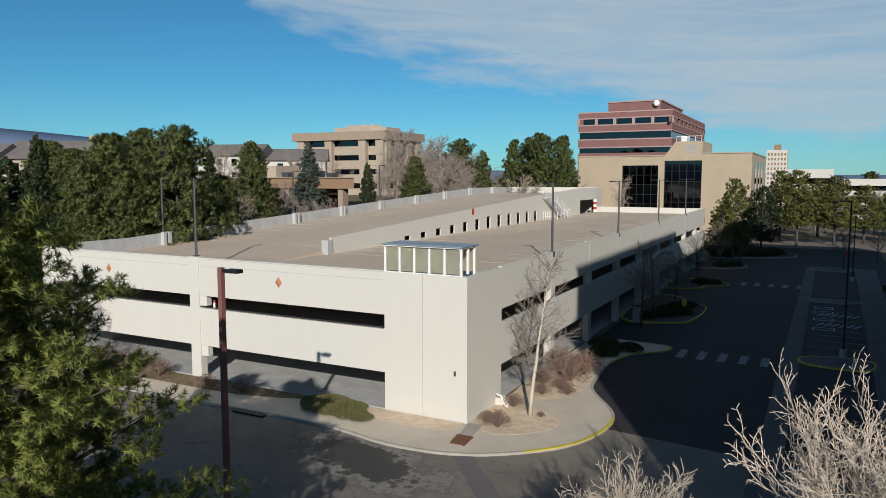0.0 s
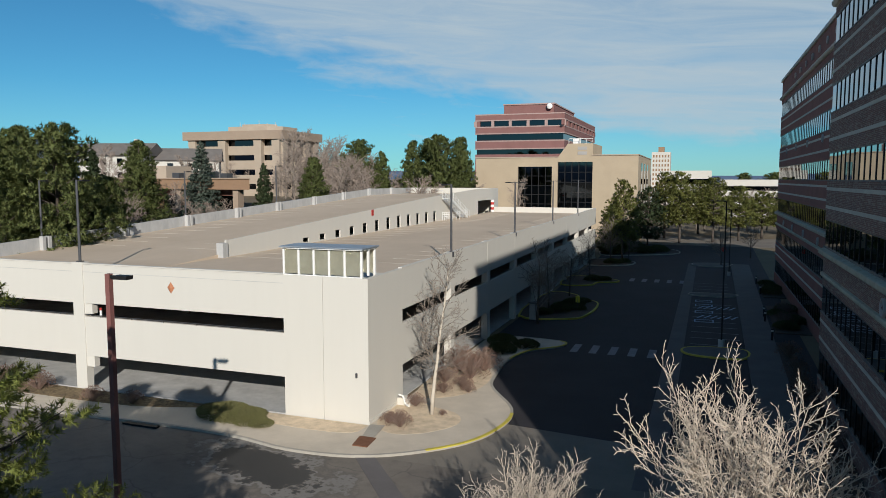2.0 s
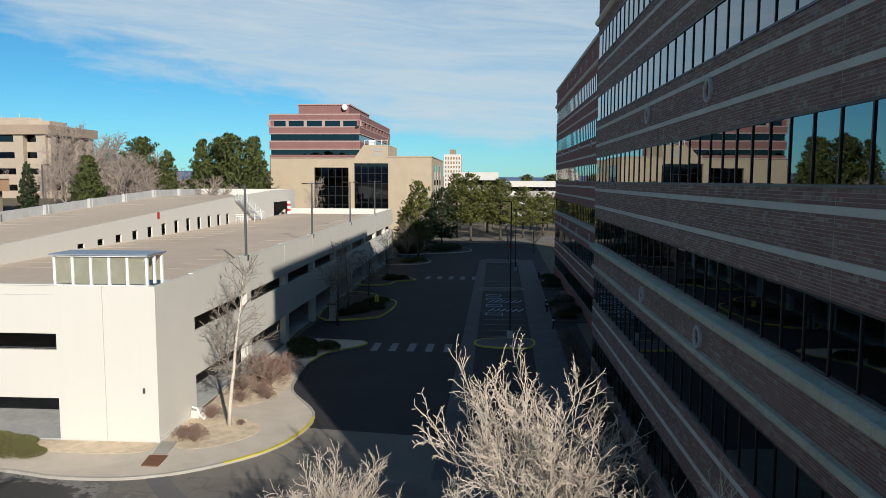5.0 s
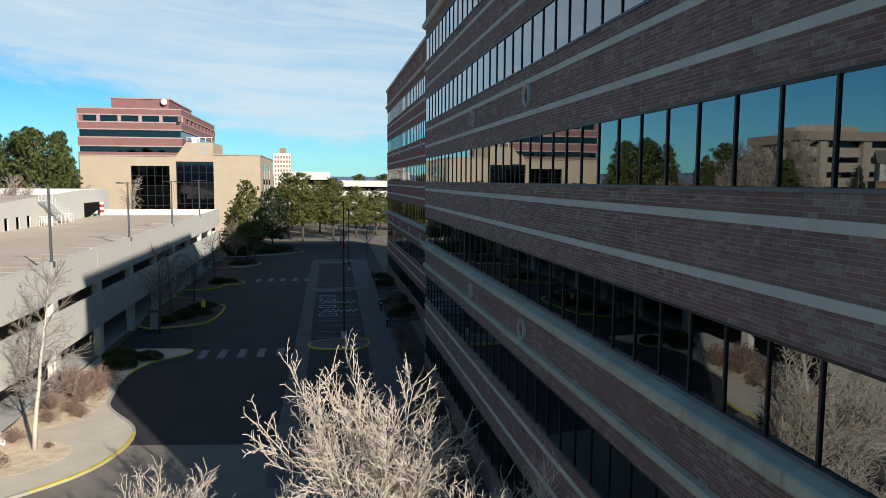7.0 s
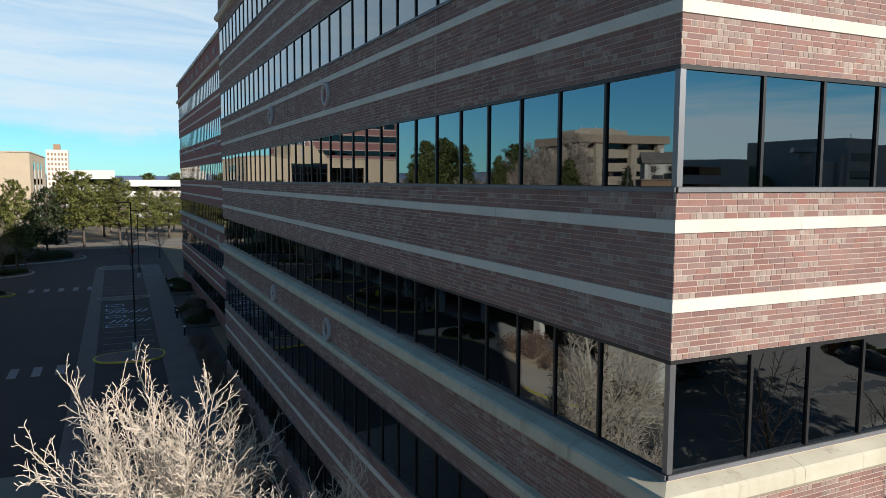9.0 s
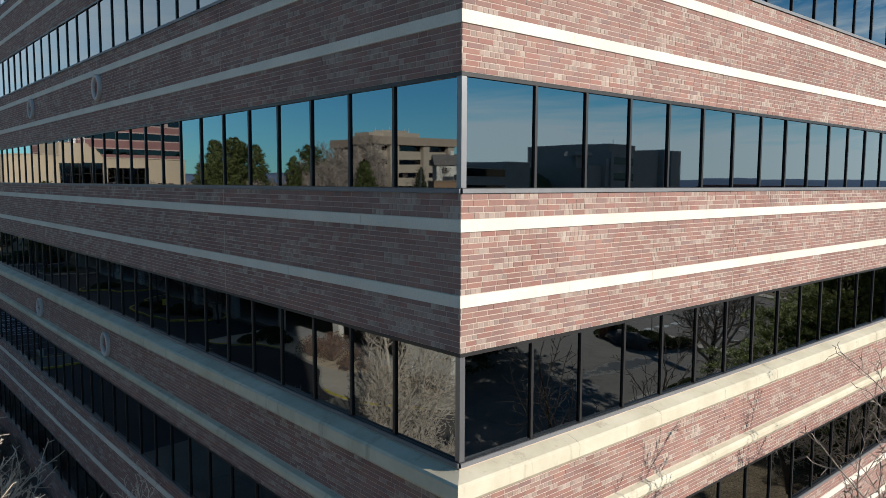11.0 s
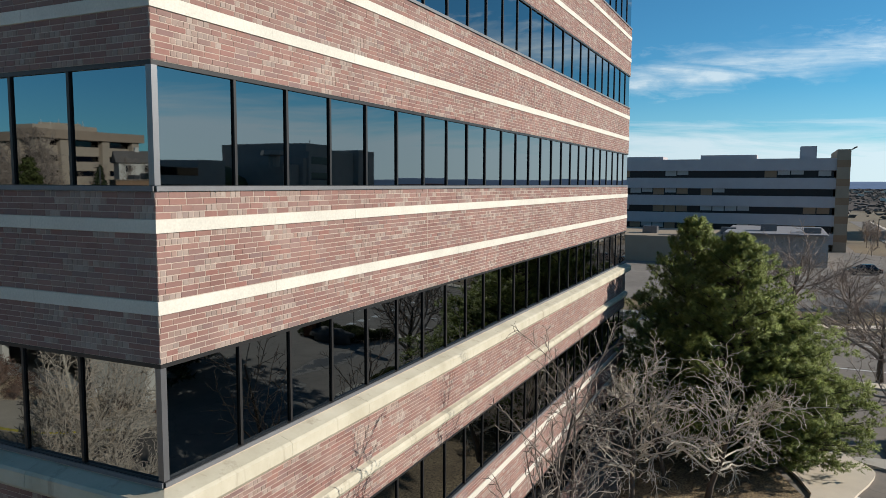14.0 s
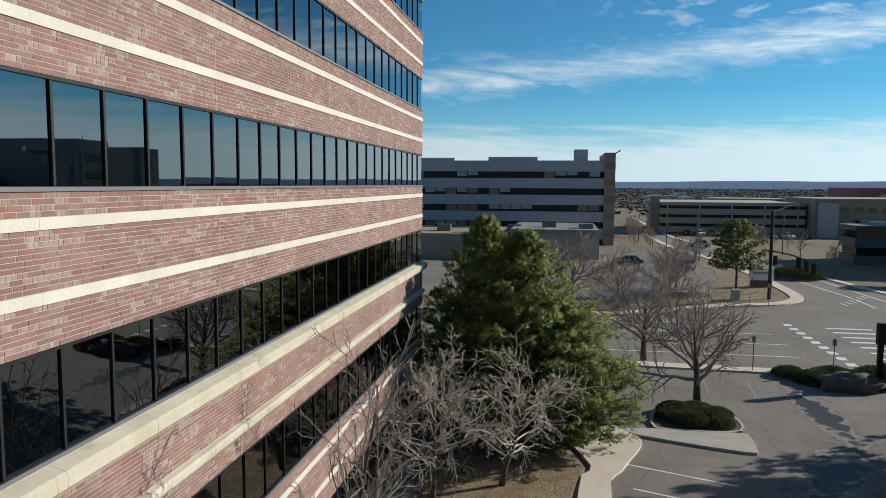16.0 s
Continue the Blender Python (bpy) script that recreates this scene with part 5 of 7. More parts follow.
# the black core stands in for shade inside the open decks
far_garage, fgh = strip_building("parking_garage", "long pale multi-storey garage beyond the crossing", 205, -64.6, 240, -27.5, 0.3, 3, 2.45, 0.85, "tan_light", "black_steel", 0.9)
part("stair_tower", Build().box(209, -27.49, 0, 213, -25.2, 10.0), "brown_panel", far_garage)
part("tower_roof", Build().box(208.6, -28.0, 10.0, 213.4, -24.6, 10.3), "pale_wall", far_garage)
for k in range(5):
    part("column", Build().box(205.2, -63 + 8.4 * k, 0.3, 205.399, -62.6 + 8.4 * k, 8.2), "taupe_panel", far_garage)
clinic = thing("clinic_building", "brown two-storey building with small square windows", "building")
part("wall", Build().box(200, -112, 0, 226, -65.4, 9.6), "brown_panel", clinic)
part("corner_mass", Build().box(197, -70, 0, 199.99, -66.0, 8.6), "taupe_panel", clinic)
part("canopy", Build().box(193, -96, 3.6, 199.99, -76, 4.4), "taupe_panel", clinic)
part("roof_edge", Build().box(199.8, -112.2, 9.601, 226, -65.2, 9.9), "pink_band", clinic)
for k in range(11):
    for z in (3.0, 6.3):
        part("window", Build().box(199.9, -73.5 - 3.3 * k, z, 200.05, -71.7 - 3.3 * k, z + 1.4), "dark_glass", clinic)
red_far = thing("red_building", "plain dark red block on the skyline", "building")
part("wall", Build().box(243, -125, 0, 270, -92, 12.6), "mauve_brick", red_far)
part("front_mass", Build().box(240, -125, 0, 242.9, -97, 10.6), "pink_band", red_far)
teal, _ = strip_building("teal_building", "long low building with teal glass", 255, -74, 275, -52, 0, 2, 4.2, 3.0, "grey_wall", "teal_glass", 0.4)
dark_low, _ = strip_building("low_building", "dark low office with a flat roof at the road corner", 130, -92, 137, -49.0, 0, 2, 2.9, 1.4, "grey_steel", "dark_glass", 0.6)
part("roof_edge", Build().box(129.6, -92.4, 6.401, 137.4, -48.6, 6.6), "roof_grey", dark_low)

# south of the offices: blocks that only show in the windows
south = thing("office_building", "stepped office block seen mirrored in the windows", "building")
for x0, x1, y0, y1, h in ((80, 99, -110, -80, 15.6), (99.2, 106, -110, -81, 16.9), (123.5, 128.2, -100, -80, 16.7), (128.3, 129.5, -100, -79, 18.2), (129.6, 130.6, -100, -78.5, 19.6),
                          (130.7, 141.3, -104, -80, 21.5), (141.4, 151.5, -104, -80.5, 20.3), (151.6, 155.8, -104, -79, 21.0)):
    part("wing", Build().box(x0, y0, 0, x1, y1, h), "grey_wall", south)
for k in range(5):
    part("window_band", Build().box(81, -79.999, 2 + 3 * k, 98, -79.9, 3.4 + 3 * k), "dark_glass", south)
    part("window_band", Build().box(131.5, -79.999, 3 + 3.5 * k, 140.5, -79.9, 4.6 + 3.5 * k), "dark_glass", south)
part("roof_mast", Build().tube([(120, -79.5, 16), (120, -79.5, 18.3), (120, -79.5, 18.4), (120, -79.5, 19.3)], [1.0, 1.2, 2.7, 2.5], 10), "grey_wall", south)
part("antenna", Build().tube([(135, -82, 21.5), (135, -82, 22.6)], [0.1, 0.06], 5), "grey_wall", south)
mound = Build()
mound.blob((113, -92, 4), (13, 10, 13.2), 8, 16, 0.05, random.Random(4))
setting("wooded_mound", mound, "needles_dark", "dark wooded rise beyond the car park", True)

# ---------------------------------------------------------------- distance
def ridge(name, radius, heights, mat, label):
    """A far ring of hills: heights by compass angle, in metres."""
    b = Build()
    n = 180
    for k in range(n):
        a = 2 * math.pi * k / n
        deg = 360 * k / n
        i = int(deg // 30)
        t = ease((deg - 30 * i) / 30)
        h = heights[i % 12] * (1 - t) + heights[(i + 1) % 12] * t
        h *= 1 + 0.22 * noise.noise((math.cos(a) * 6, math.sin(a) * 6, 0.3)) + 0.08 * noise.noise((math.cos(a) * 25, math.sin(a) * 25, 1.3))
        for r, z in ((radius, 0.0), (radius * 1.06, h * 0.7), (radius * 1.12, h), (radius * 1.2, 0.0)):
            b.v.append((math.cos(a) * r, math.sin(a) * r, z))
    for k in range(n):
        for j in range(3):
            p, q = 4 * k + j, 4 * ((k + 1) % n) + j
            b.f.append((p, q, q + 1, p + 1))
    tagged(part(name, b, mat, None, "", True), label, "", "", "structure")


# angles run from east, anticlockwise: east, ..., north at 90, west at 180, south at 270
ridge("backdrop_hills", 2900, [30, 26, 24, 30, 60, 190, 215, 190, 120, 60, 40, 34], "haze_hill", "hills along the horizon with blue haze in their colour")
b = Build()
b.slab([(420, -1600), (2850, -2200), (2850, 2200), (420, 1600)], -0.4, 0.3)
setting("plain", b, "haze_plain", "hazy plain reaching to the horizon")
b = Build()
r2 = random.Random(3)
for k in range(13000):
    d = 300 + 2200 * r2.random() ** 1.15
    a = radians(r2.uniform(-42, 30)) if k % 5 else radians(r2.uniform(30, 200))
    x, y = d * math.cos(a), d * math.sin(a)
    if (a > radians(30) and d < 430) or (-75 < y < -15 and d < 330):
        continue
    s = r2.uniform(0.35, 0.95) * (0.8 + d / 1100)
    b.blob((x, y, ground_z(x, y) + s * 0.6), (s * r2.uniform(1.0, 2.4), s * r2.uniform(1.0, 2.4), s * 0.75), 4, 5, 0.5, r2)
tagged(part("distant_woods", b, "far_wood"), "distant bare woods on the plain", "trees", "", "stuff")
b = Build()
for k in range(170):
    d, a = 620 + 1500 * r2.random(), radians(r2.uniform(-34, 22))
    x, y = d * math.cos(a), d * math.sin(a)
    w, l, h = r2.uniform(4, 8), r2.uniform(5, 16), r2.uniform(2.0, 3.6)
    b.box(x, y, 0.2, x + w, y + l, h)
    b.slab([(x - 0.5, y - 0.5), (x + w + 0.5, y - 0.5), (x + w + 0.5, y + l + 0.5), (x - 0.5, y + l + 0.5)], h + 0.01, h + 0.5)
tagged(part("distant_roofs", b, "pale_wall"), "small pale roofs scattered over the distant plain", "roofs", "", "stuff")

# ---------------------------------------------------------------- trees
def tuft(v, f, c, d, n, length, width, r):
    """A spray of needles round a twig's end."""
    d = d.normalized()
    for _ in range(n):
        q = (d * r.uniform(0.25, 1.0) + Vector((r.gauss(0, 0.55), r.gauss(0, 0.55), r.gauss(0.12, 0.5)))).normalized()
        side = q.cross(Vector((r.random() - 0.5, r.random() - 0.5, r.random() - 0.5))).normalized() * width * 0.5
        l = length * r.uniform(0.65, 1.1)
        s = len(v)
        v += [tuple(c - side), tuple(c + side), tuple(c + q * l)]
        f.append((s, s + 1, s + 2))


def needle_mesh(name, shoots, n, reach, length, width, seed, mat):
    """Needles set round many shoots, given as base, direction and the middle of the clump that each belongs to."""
    g = np.random.default_rng(seed)
    base, way, mid_p = (np.repeat(np.array([list(sh[k]) for sh in shoots]), n, axis=0) for k in range(3))
    m = len(base)

    def unit(a):
        return a / np.maximum(np.linalg.norm(a, axis=1, keepdims=True), 1e-9)

    way = unit(way)
    u = unit(np.cross(way, np.array([0.21, 0.37, 0.9])))
    w = np.cross(way, u)
    turn, s = g.random((m, 1)) * 6.2832, g.random((m, 1))
    rad = u * np.cos(turn) + w * np.sin(turn)
    q = unit(way * (g.uniform(-0.15, 0.55, (m, 1)) + 0.55 * s) + rad * g.uniform(0.55, 1.0, (m, 1)))
    foot = base + way * reach * s
    side = unit(np.cross(q, g.normal(size=(m, 3)))) * width * 0.5
    tip = foot + q * length * g.uniform(0.7, 1.1, (m, 1))
    out = unit(foot - mid_p)
    nrm = unit(0.55 * rad + 0.3 * way + 0.75 * out + 0.25 * g.normal(size=(m, 3)) + np.array([0, 0, 0.12]))
    side *= np.where(np.sum(np.cross(side, q) * nrm, axis=1, keepdims=True) < 0, -1.0, 1.0)
    co = np.stack((foot - side, foot + side, tip), axis=1).reshape(-1, 3)
    me = bpy.data.meshes.new(name)
    me.vertices.add(3 * m)
    me.loops.add(3 * m)
    me.polygons.add(m)
    me.vertices.foreach_set("co", co.astype(np.float32).ravel())
    me.loops.foreach_set("vertex_index", np.arange(3 * m, dtype=np.int32))
    me.polygons.foreach_set("loop_start", np.arange(0, 3 * m, 3, dtype=np.int32))
    me.polygons.foreach_set("use_smooth", np.ones(m, dtype=bool))
    me.update(calc_edges=True)
    me.normals_split_custom_set_from_vertices(np.repeat(nrm, 3, axis=0).tolist())
    me.materials.append(M[mat])
    return me


def conifer(name, label, height, radius, seed, leaf, shape="pine", start=0.12, whorls=16, per=7, clumps=4, shoots=8, needles=14, length=0.3, width=0.08, reach=0.3, puff=0.55, lean=0.0, droop=0.0, taper=0.72):
    """Trunk, limbs and a ragged crown of needle clumps with gaps between them."""
    r = random.Random(seed)
    ob = thing(name, label, "tree")
    t = Build()
    trunk = [Vector((lean * k / 8 + r.uniform(-0.04, 0.04) * height * 0.06, r.uniform(-0.04, 0.04) * height * 0.06, height * 0.97 * k / 8)) for k in range(9)]
    t.tube(trunk, [height * 0.019 * (1 - 0.92 * k / 8) + 0.015 for k in range(9)], 8)
    limbs = Build()
    sprays = []

    def clump(c, out, size):
        for _ in range(shoots):
            v = Vector((r.gauss(0, 1), r.gauss(0, 1), r.gauss(0.25, 0.8))).normalized()
            v = (v + out * 0.55).normalized()
            off = Vector((v.x, v.y, v.z * 0.62)) * size * r.uniform(0.25, 1.0)
            d = (v * 0.7 + out * 0.5 + Vector((0, 0, 0.35 - droop))).normalized()
            sprays.append((c + off - d * reach * 0.5, d, c - Vector((0, 0, size * 0.35))))

    for w in range(whorls):
        u = (w + 0.5) / whorls
        z = height * (start + (0.96 - start) * u)
        k8 = min(7.99, z / (height * 0.97) * 8)
        base = trunk[int(k8)].lerp(trunk[int(k8) + 1], k8 % 1)
        low = min(1.0, 0.62 + u * 2.2)
        if shape == "cone":
            span = radius * (1.0 - u) ** taper * low + 0.06 * radius
        elif shape == "spruce":
            span = radius * (1.0 - u) ** 0.95 + 0.05 * radius
        else:
            span = radius * (math.sin(math.pi * min(1.0, 0.20 + 0.80 * u) ** 0.85) ** 0.75 * 0.92 + 0.08)
        m = max(4, int(per * (0.5 + 0.7 * (1 - u))))
        a0 = r.random() * 6.28
        for k in range(m):
            if r.random() < 0.10:
                continue
            a = a0 + 6.283 * (k + r.uniform(-0.32, 0.32)) / m
            l = span * r.uniform(0.62, 1.12)
            rise = (-0.22 + 0.3 * u if shape == "spruce" else 0.0 + 0.55 * u) + r.uniform(-0.12, 0.12)
            d = Vector((math.cos(a), math.sin(a), rise)).normalized()
            tip = base + d * l + Vector((0, 0, l * 0.10))
            half = base + d * l * 0.5
            limbs.tube([base, half, tip], [0.006 * height * (1 - u * 0.7) + 0.008, 0.003 * height + 0.005, 0.006], 4, False)
            n = max(1, round(clumps * (0.25 + 0.75 * l / radius)))
            for i in range(n):
                s = 1.0 - 0.68 * i / max(1, n - 0.5) if i else 1.0
                p = base.lerp(half, s * 2) if s < 0.5 else half.lerp(tip, s * 2 - 1)
                across = Vector((-d.y, d.x, 0)) * r.gauss(0, 0.34 * l * (1.1 - s) + 0.1) + Vector((0, 0, r.gauss(0.0, 0.12 * puff)))
                c = p + across
                if i:
                    limbs.tube([base.lerp(p, 0.82), c], [0.014, 0.006], 3, False)
                clump(c, d, puff * r.uniform(0.65, 1.2) * (0.55 + 0.45 * min(1.0, l / (0.5 * radius))))
    for i in range(4):
        clump(trunk[-1] + Vector((r.gauss(0, 0.06), r.gauss(0, 0.06), -0.05 * height * i / 4)), Vector((0, 0, 1)), puff * (0.25 + 0.12 * i))
    part("trunk", t, "bark_dark", ob, smooth=True)
    part("branchwork", limbs, "bark_dark", ob)
    part("crown", needle_mesh("crown", sprays, needles, reach, length, width, seed, leaf), None, ob)
    return ob


def bare_tree(name, label, height, seed, bark, twig, trunk_r=0.13, clear=0.25, limbs=10, reach=3.5, tilts=(0.5, 0.95), up=0.3, stub=0.009,
              gaps=(0.42, 0.24, 0.10), ratio=0.5, spur=0.11, crook=0.13, stem=0.8, limb=0.5, lean=(0, 0)):
    """A leafless tree: trunk, limbs, branches, twigs and the short knobbly spurs along them."""
    r = random.Random(seed)
    ob = thing(name, label, "tree")
    wood, fine_b = Build(), Build()

    def branch(p, d, l, rad, level):
        n = max(2, min(8, round(l / (0.9, 0.5, 0.3, 0.16, 0.2)[level])))
        if level == 4:
            n = 1
        pts, q, dd = [p], p.copy(), d.copy()
        for _ in range(n):
            c = crook * (0.3, 1.0, 1.3, 1.5, 0.0)[level]
            dd = (dd + Vector((r.gauss(0, c), r.gauss(0, c), r.gauss(0, c) + up * (0.0, 0.55, 0.7, 0.5, 0.0)[level] / n))).normalized()
            q = q + dd * (l / n)
            pts.append(q.copy())
        end = max(stub, rad * (0.22 if level < 2 else 0.4))
        radii = [rad + (end - rad) * k / n for k in range(n + 1)]
        (wood if level < 1 else fine_b).tube(pts, radii, (8, 6, 4, 3, 3)[level], level < 1)
        if level == 4:
            return
        if level == 0:
            stops = [clear + (1.0 - clear) * (k + r.uniform(0.1, 0.9)) / limbs for k in range(limbs)]
        else:
            stops, at = [], l * (0.22 if level == 1 else 0.12) + r.random() * gaps[level - 1]
            while at < l:
                stops.append(at / l)
                at += gaps[level - 1] * r.uniform(0.7, 1.3)
            stops.append(0.999)
        turn = r.random() * 6.283
        for k, s in enumerate(stops):
            i = min(n - 1, int(s * n))
            p0 = pts[i].lerp(pts[i + 1], s * n - i)
            axis = (pts[i + 1] - pts[i]).normalized()
            a = turn + (2.4 if level == 0 else math.pi) * k + r.uniform(-0.8, 0.8)
            u = axis.cross(Vector((0.3, 0.2, 0.9))).normalized()
            w = axis.cross(u)
            tilt = r.uniform(*tilts) * (1.15 - 0.45 * s) if level == 0 else r.uniform(0.5, 1.0)
            nd = (axis * math.cos(tilt) + (u * math.cos(a) + w * math.sin(a)) * math.sin(tilt)).normalized()
            r_at = radii[i] + (radii[i + 1] - radii[i]) * (s * n - i)
            if level == 0:
                branch(p0, nd, reach * r.uniform(0.78, 1.12) * (1.1 - 0.45 * s), max(stub * 1.6, r_at * limb), 1)
                continue
            cl = l * ratio * r.uniform(0.6, 1.15) * (1.15 - 0.8 * s) if level < 3 else 0.0
            if cl < spur * 2.2:
                branch(p0, nd, spur * r.uniform(0.5, 1.35), max(stub * 0.85, min(r_at * 0.6, stub * 1.3)), 4)
            else:
                branch(p0, nd, cl, max(stub, r_at * 0.6), level + 1)

    branch(Vector((0, 0, 0)), Vector((lean[0], lean[1], 1)).normalized(), height * stem, trunk_r, 0)
    k = height / max(z for _, _, z in fine_b.v)
    for b in (wood, fine_b):
        b.v = [(x, y, z * k) for x, y, z in b.v]
    part("trunk", wood, bark, ob, smooth=True)
    part("crown", fine_b, twig, ob)
    return ob


def put(ob, x, y, z=0.0, turn=0.0, s=1.0, sz=None):
    k = ob.scale
    return copy_thing(ob, pose(x, y, z, 0, 0, turn) @ Matrix.Diagonal((s / k.x, s / k.y, (sz or s) / k.z, 1)))


def move(ob, x, y, z=0.0, turn=0.0, s=1.0, sz=None):
    ob.matrix_basis = pose(x, y, z, 0, 0, turn) @ Matrix.Diagonal((s, s, sz or s, 1))
    return ob


# the near pine beside the drive
near_pine = conifer("pine_tree", "large green pine with long needle tufts close to the garage drive", 13.4, 6.0, 11, "needles_near", "cone", 0.04, 25, 12, 10, 14, 40, 0.16, 0.020, 0.20, 0.60)
move(near_pine, -14.2, 7.3, 0, 20)
put(near_pine, -18.8, 7.2, 0, 170, 0.95, 0.98)
# pines and spruces behind the garage
p1 = conifer("pine_tree", "dense dark green pine behind the garage", 12, 4.0, 21, "needles_pine", "cone", 0.03, 20, 11, 8, 9, 15, 0.25, 0.062, 0.22, 0.66)
p2 = conifer("pine_tree", "dense dark green pine with an uneven crown", 12, 4.2, 22, "needles_pine", "pine", 0.03, 19, 11, 8, 9, 15, 0.25, 0.062, 0.22, 0.70)
p3 = conifer("pine_tree", "yellow-green pine at the street end, sunlit tone in its needles", 12, 3.4, 23, "needles_lit", "pine", 0.24, 12, 8, 6, 8, 15, 0.28, 0.08, 0.25, 0.66)
sp1 = conifer("spruce_tree", "dark conical spruce behind the garage", 12, 3.3, 31, "needles_dark", "spruce", 0.03, 26, 11, 9, 6, 9, 0.22, 0.10, 0.25, 0.40, droop=0.35)
sp2 = conifer("spruce_tree", "blue-green conical spruce on the rise", 12, 3.4, 32, "needles_blue", "spruce", 0.03, 26, 11, 9, 6, 9, 0.22, 0.10, 0.25, 0.40, droop=0.35)
dk = conifer("pine_tree", "pine at the street's end, shade in its near-black needles", 12, 4.4, 33, "needles_dark", "pine", 0.10, 14, 8, 4, 7, 12, 0.34, 0.13, 0.3, 0.7)


def stand(kind, x, y, top, width, first=[]):
    """A tree whose crown reaches a given height above the datum."""
    base = ground_z(x, y)
    h = top - base
    put(kind, x, y, base - 0.05, (x * 37 + y * 53) % 360, width / 6.6, h / 12.0)


move(sp1, -58.7, 38.2, ground_z(-58.7, 38.2), 0, 0.95, (16.9 - ground_z(-58.7, 38.2)) / 12)
move(p1, -57.1, 43.8, ground_z(-57.1, 43.8), 40, 1.3, (17.2 - ground_z(-57.1, 43.8)) / 12)
move(p2, -52.6, 47.4, 0, 0, 1.25, 17.9 / 12)
for kind, x, y, top, w in ((p2, -61.7, 51.0, 18.2, 8), (p1, -55.5, 50.5, 15.5, 7.5), (p1, -56.0, 40.5, 14.5, 7), (p2, -60.5, 46.0, 16.0, 7.5), (p1, -64, 45, 16, 8), (sp1, -66, 40, 15.2, 7),
                           (p1, -54.0, 54.5, 13.5, 6.5), (p2, -53.6, 42.3, 13.0, 6), (sp1, -62, 35, 15, 7), (p1, -70, 47, 17, 8),
                           (sp1, -67.9, 66.5, 16.8, 5), (p1, -67.6, 73.7, 18.1, 6.5), (sp1, -59.9, 89.9, 15.6, 5.4), (p1, -62.3, 108.4, 17.0, 6.2),
                           (p2, -66.6, 134.4, 21.3, 8), (p1, -58.2, 127.3, 18.6, 5.5), (p1, -54.6, 134.3, 21.0, 7.2), (p2, -47.7, 131.6, 21.8, 9), (p1, -44.0, 132.7, 21.4, 7.5), (p2, -50.9, 134.5, 21.2, 8)):
    stand(kind, x, y, top, w)
move(sp2, -69.3, 88.0, ground_z(-69.3, 88), 15, 1.0, (18.8 - ground_z(-69.3, 88)) / 12)
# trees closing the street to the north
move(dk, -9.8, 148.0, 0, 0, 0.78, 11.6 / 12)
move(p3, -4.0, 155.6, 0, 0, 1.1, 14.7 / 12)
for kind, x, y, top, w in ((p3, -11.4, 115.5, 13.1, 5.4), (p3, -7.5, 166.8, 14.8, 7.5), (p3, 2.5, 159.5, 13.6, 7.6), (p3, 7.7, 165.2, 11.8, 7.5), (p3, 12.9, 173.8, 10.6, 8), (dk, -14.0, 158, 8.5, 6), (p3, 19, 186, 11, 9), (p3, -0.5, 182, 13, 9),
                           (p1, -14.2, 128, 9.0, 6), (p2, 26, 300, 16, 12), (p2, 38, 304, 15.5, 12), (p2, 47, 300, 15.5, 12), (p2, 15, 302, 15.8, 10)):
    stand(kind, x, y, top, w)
# big pines at the south-east corner of the offices
ep = conifer("pine_tree", "broad green pine at the corner of the brick offices", 10.8, 6.4, 51, "needles_east", "cone", 0.06, 22, 12, 10, 10, 27, 0.18, 0.025, 0.2, 0.56, taper=0.92)
move(ep, 37.2, 1.5, 0.1, 0)
put(ep, 38.9, 3.7, 0.1, 130, 0.78, 1.06)
put(ep, 36.6, -0.6, 0.1, 250, 0.70, 0.66)
op = conifer("pine_tree", "open-crowned green pine with a bare lower trunk", 9.0, 3.4, 77, "needles_pine", "pine", 0.30, 11, 7, 5, 8, 12, 0.26, 0.09, 0.22, 0.62)
move(op, 93.0, -21.8, 0, 10)

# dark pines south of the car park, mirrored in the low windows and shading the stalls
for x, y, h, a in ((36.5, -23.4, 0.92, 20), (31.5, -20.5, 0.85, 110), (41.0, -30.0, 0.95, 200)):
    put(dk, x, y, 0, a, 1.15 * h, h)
# bare trees
nb = bare_tree("bare_tree", "leafless pale-barked tree with sunlit knobbly twigs", 9.45, 5, "bark_twig", "bark_twig", 0.12, 0.34, 26, 4.9, (0.6, 1.2), 0.55, 0.0085, (0.20, 0.14, 0.075), 0.47, 0.115, 0.12, 0.62, 0.45)
move(nb, 1.6, 16.6, 0, 10)
put(nb, -4.2, 17.3, 0, 140, 0.72, 0.68)
put(nb, 3.9, 13.0, 0, 255, 0.8, 0.80)

ct = bare_tree("bare_tree", "young bare tree with white trunk at the garage corner", 9.3, 8, "bark_pale", "bark_grey", 0.12, 0.25, 30, 2.7, (0.7, 1.25), 0.4, 0.010, (0.2, 0.15, 0.11), 0.5, 0.15, 0.15, 0.88, 0.35)
move(ct, -13.5, 35.9, 0.15, 0)
mid = bare_tree("bare_tree", "dark leafless tree along the garage side", 7.6, 9, "bark_dark", "bark_grey", 0.12, 0.22, 20, 3.4, (0.55, 1.1), 0.3, 0.014, (0.28, 0.2, 0.16), 0.5, 0.22, 0.15, 0.8, 0.42)
move(mid, -13.4, 62.6, 0.1, 0)
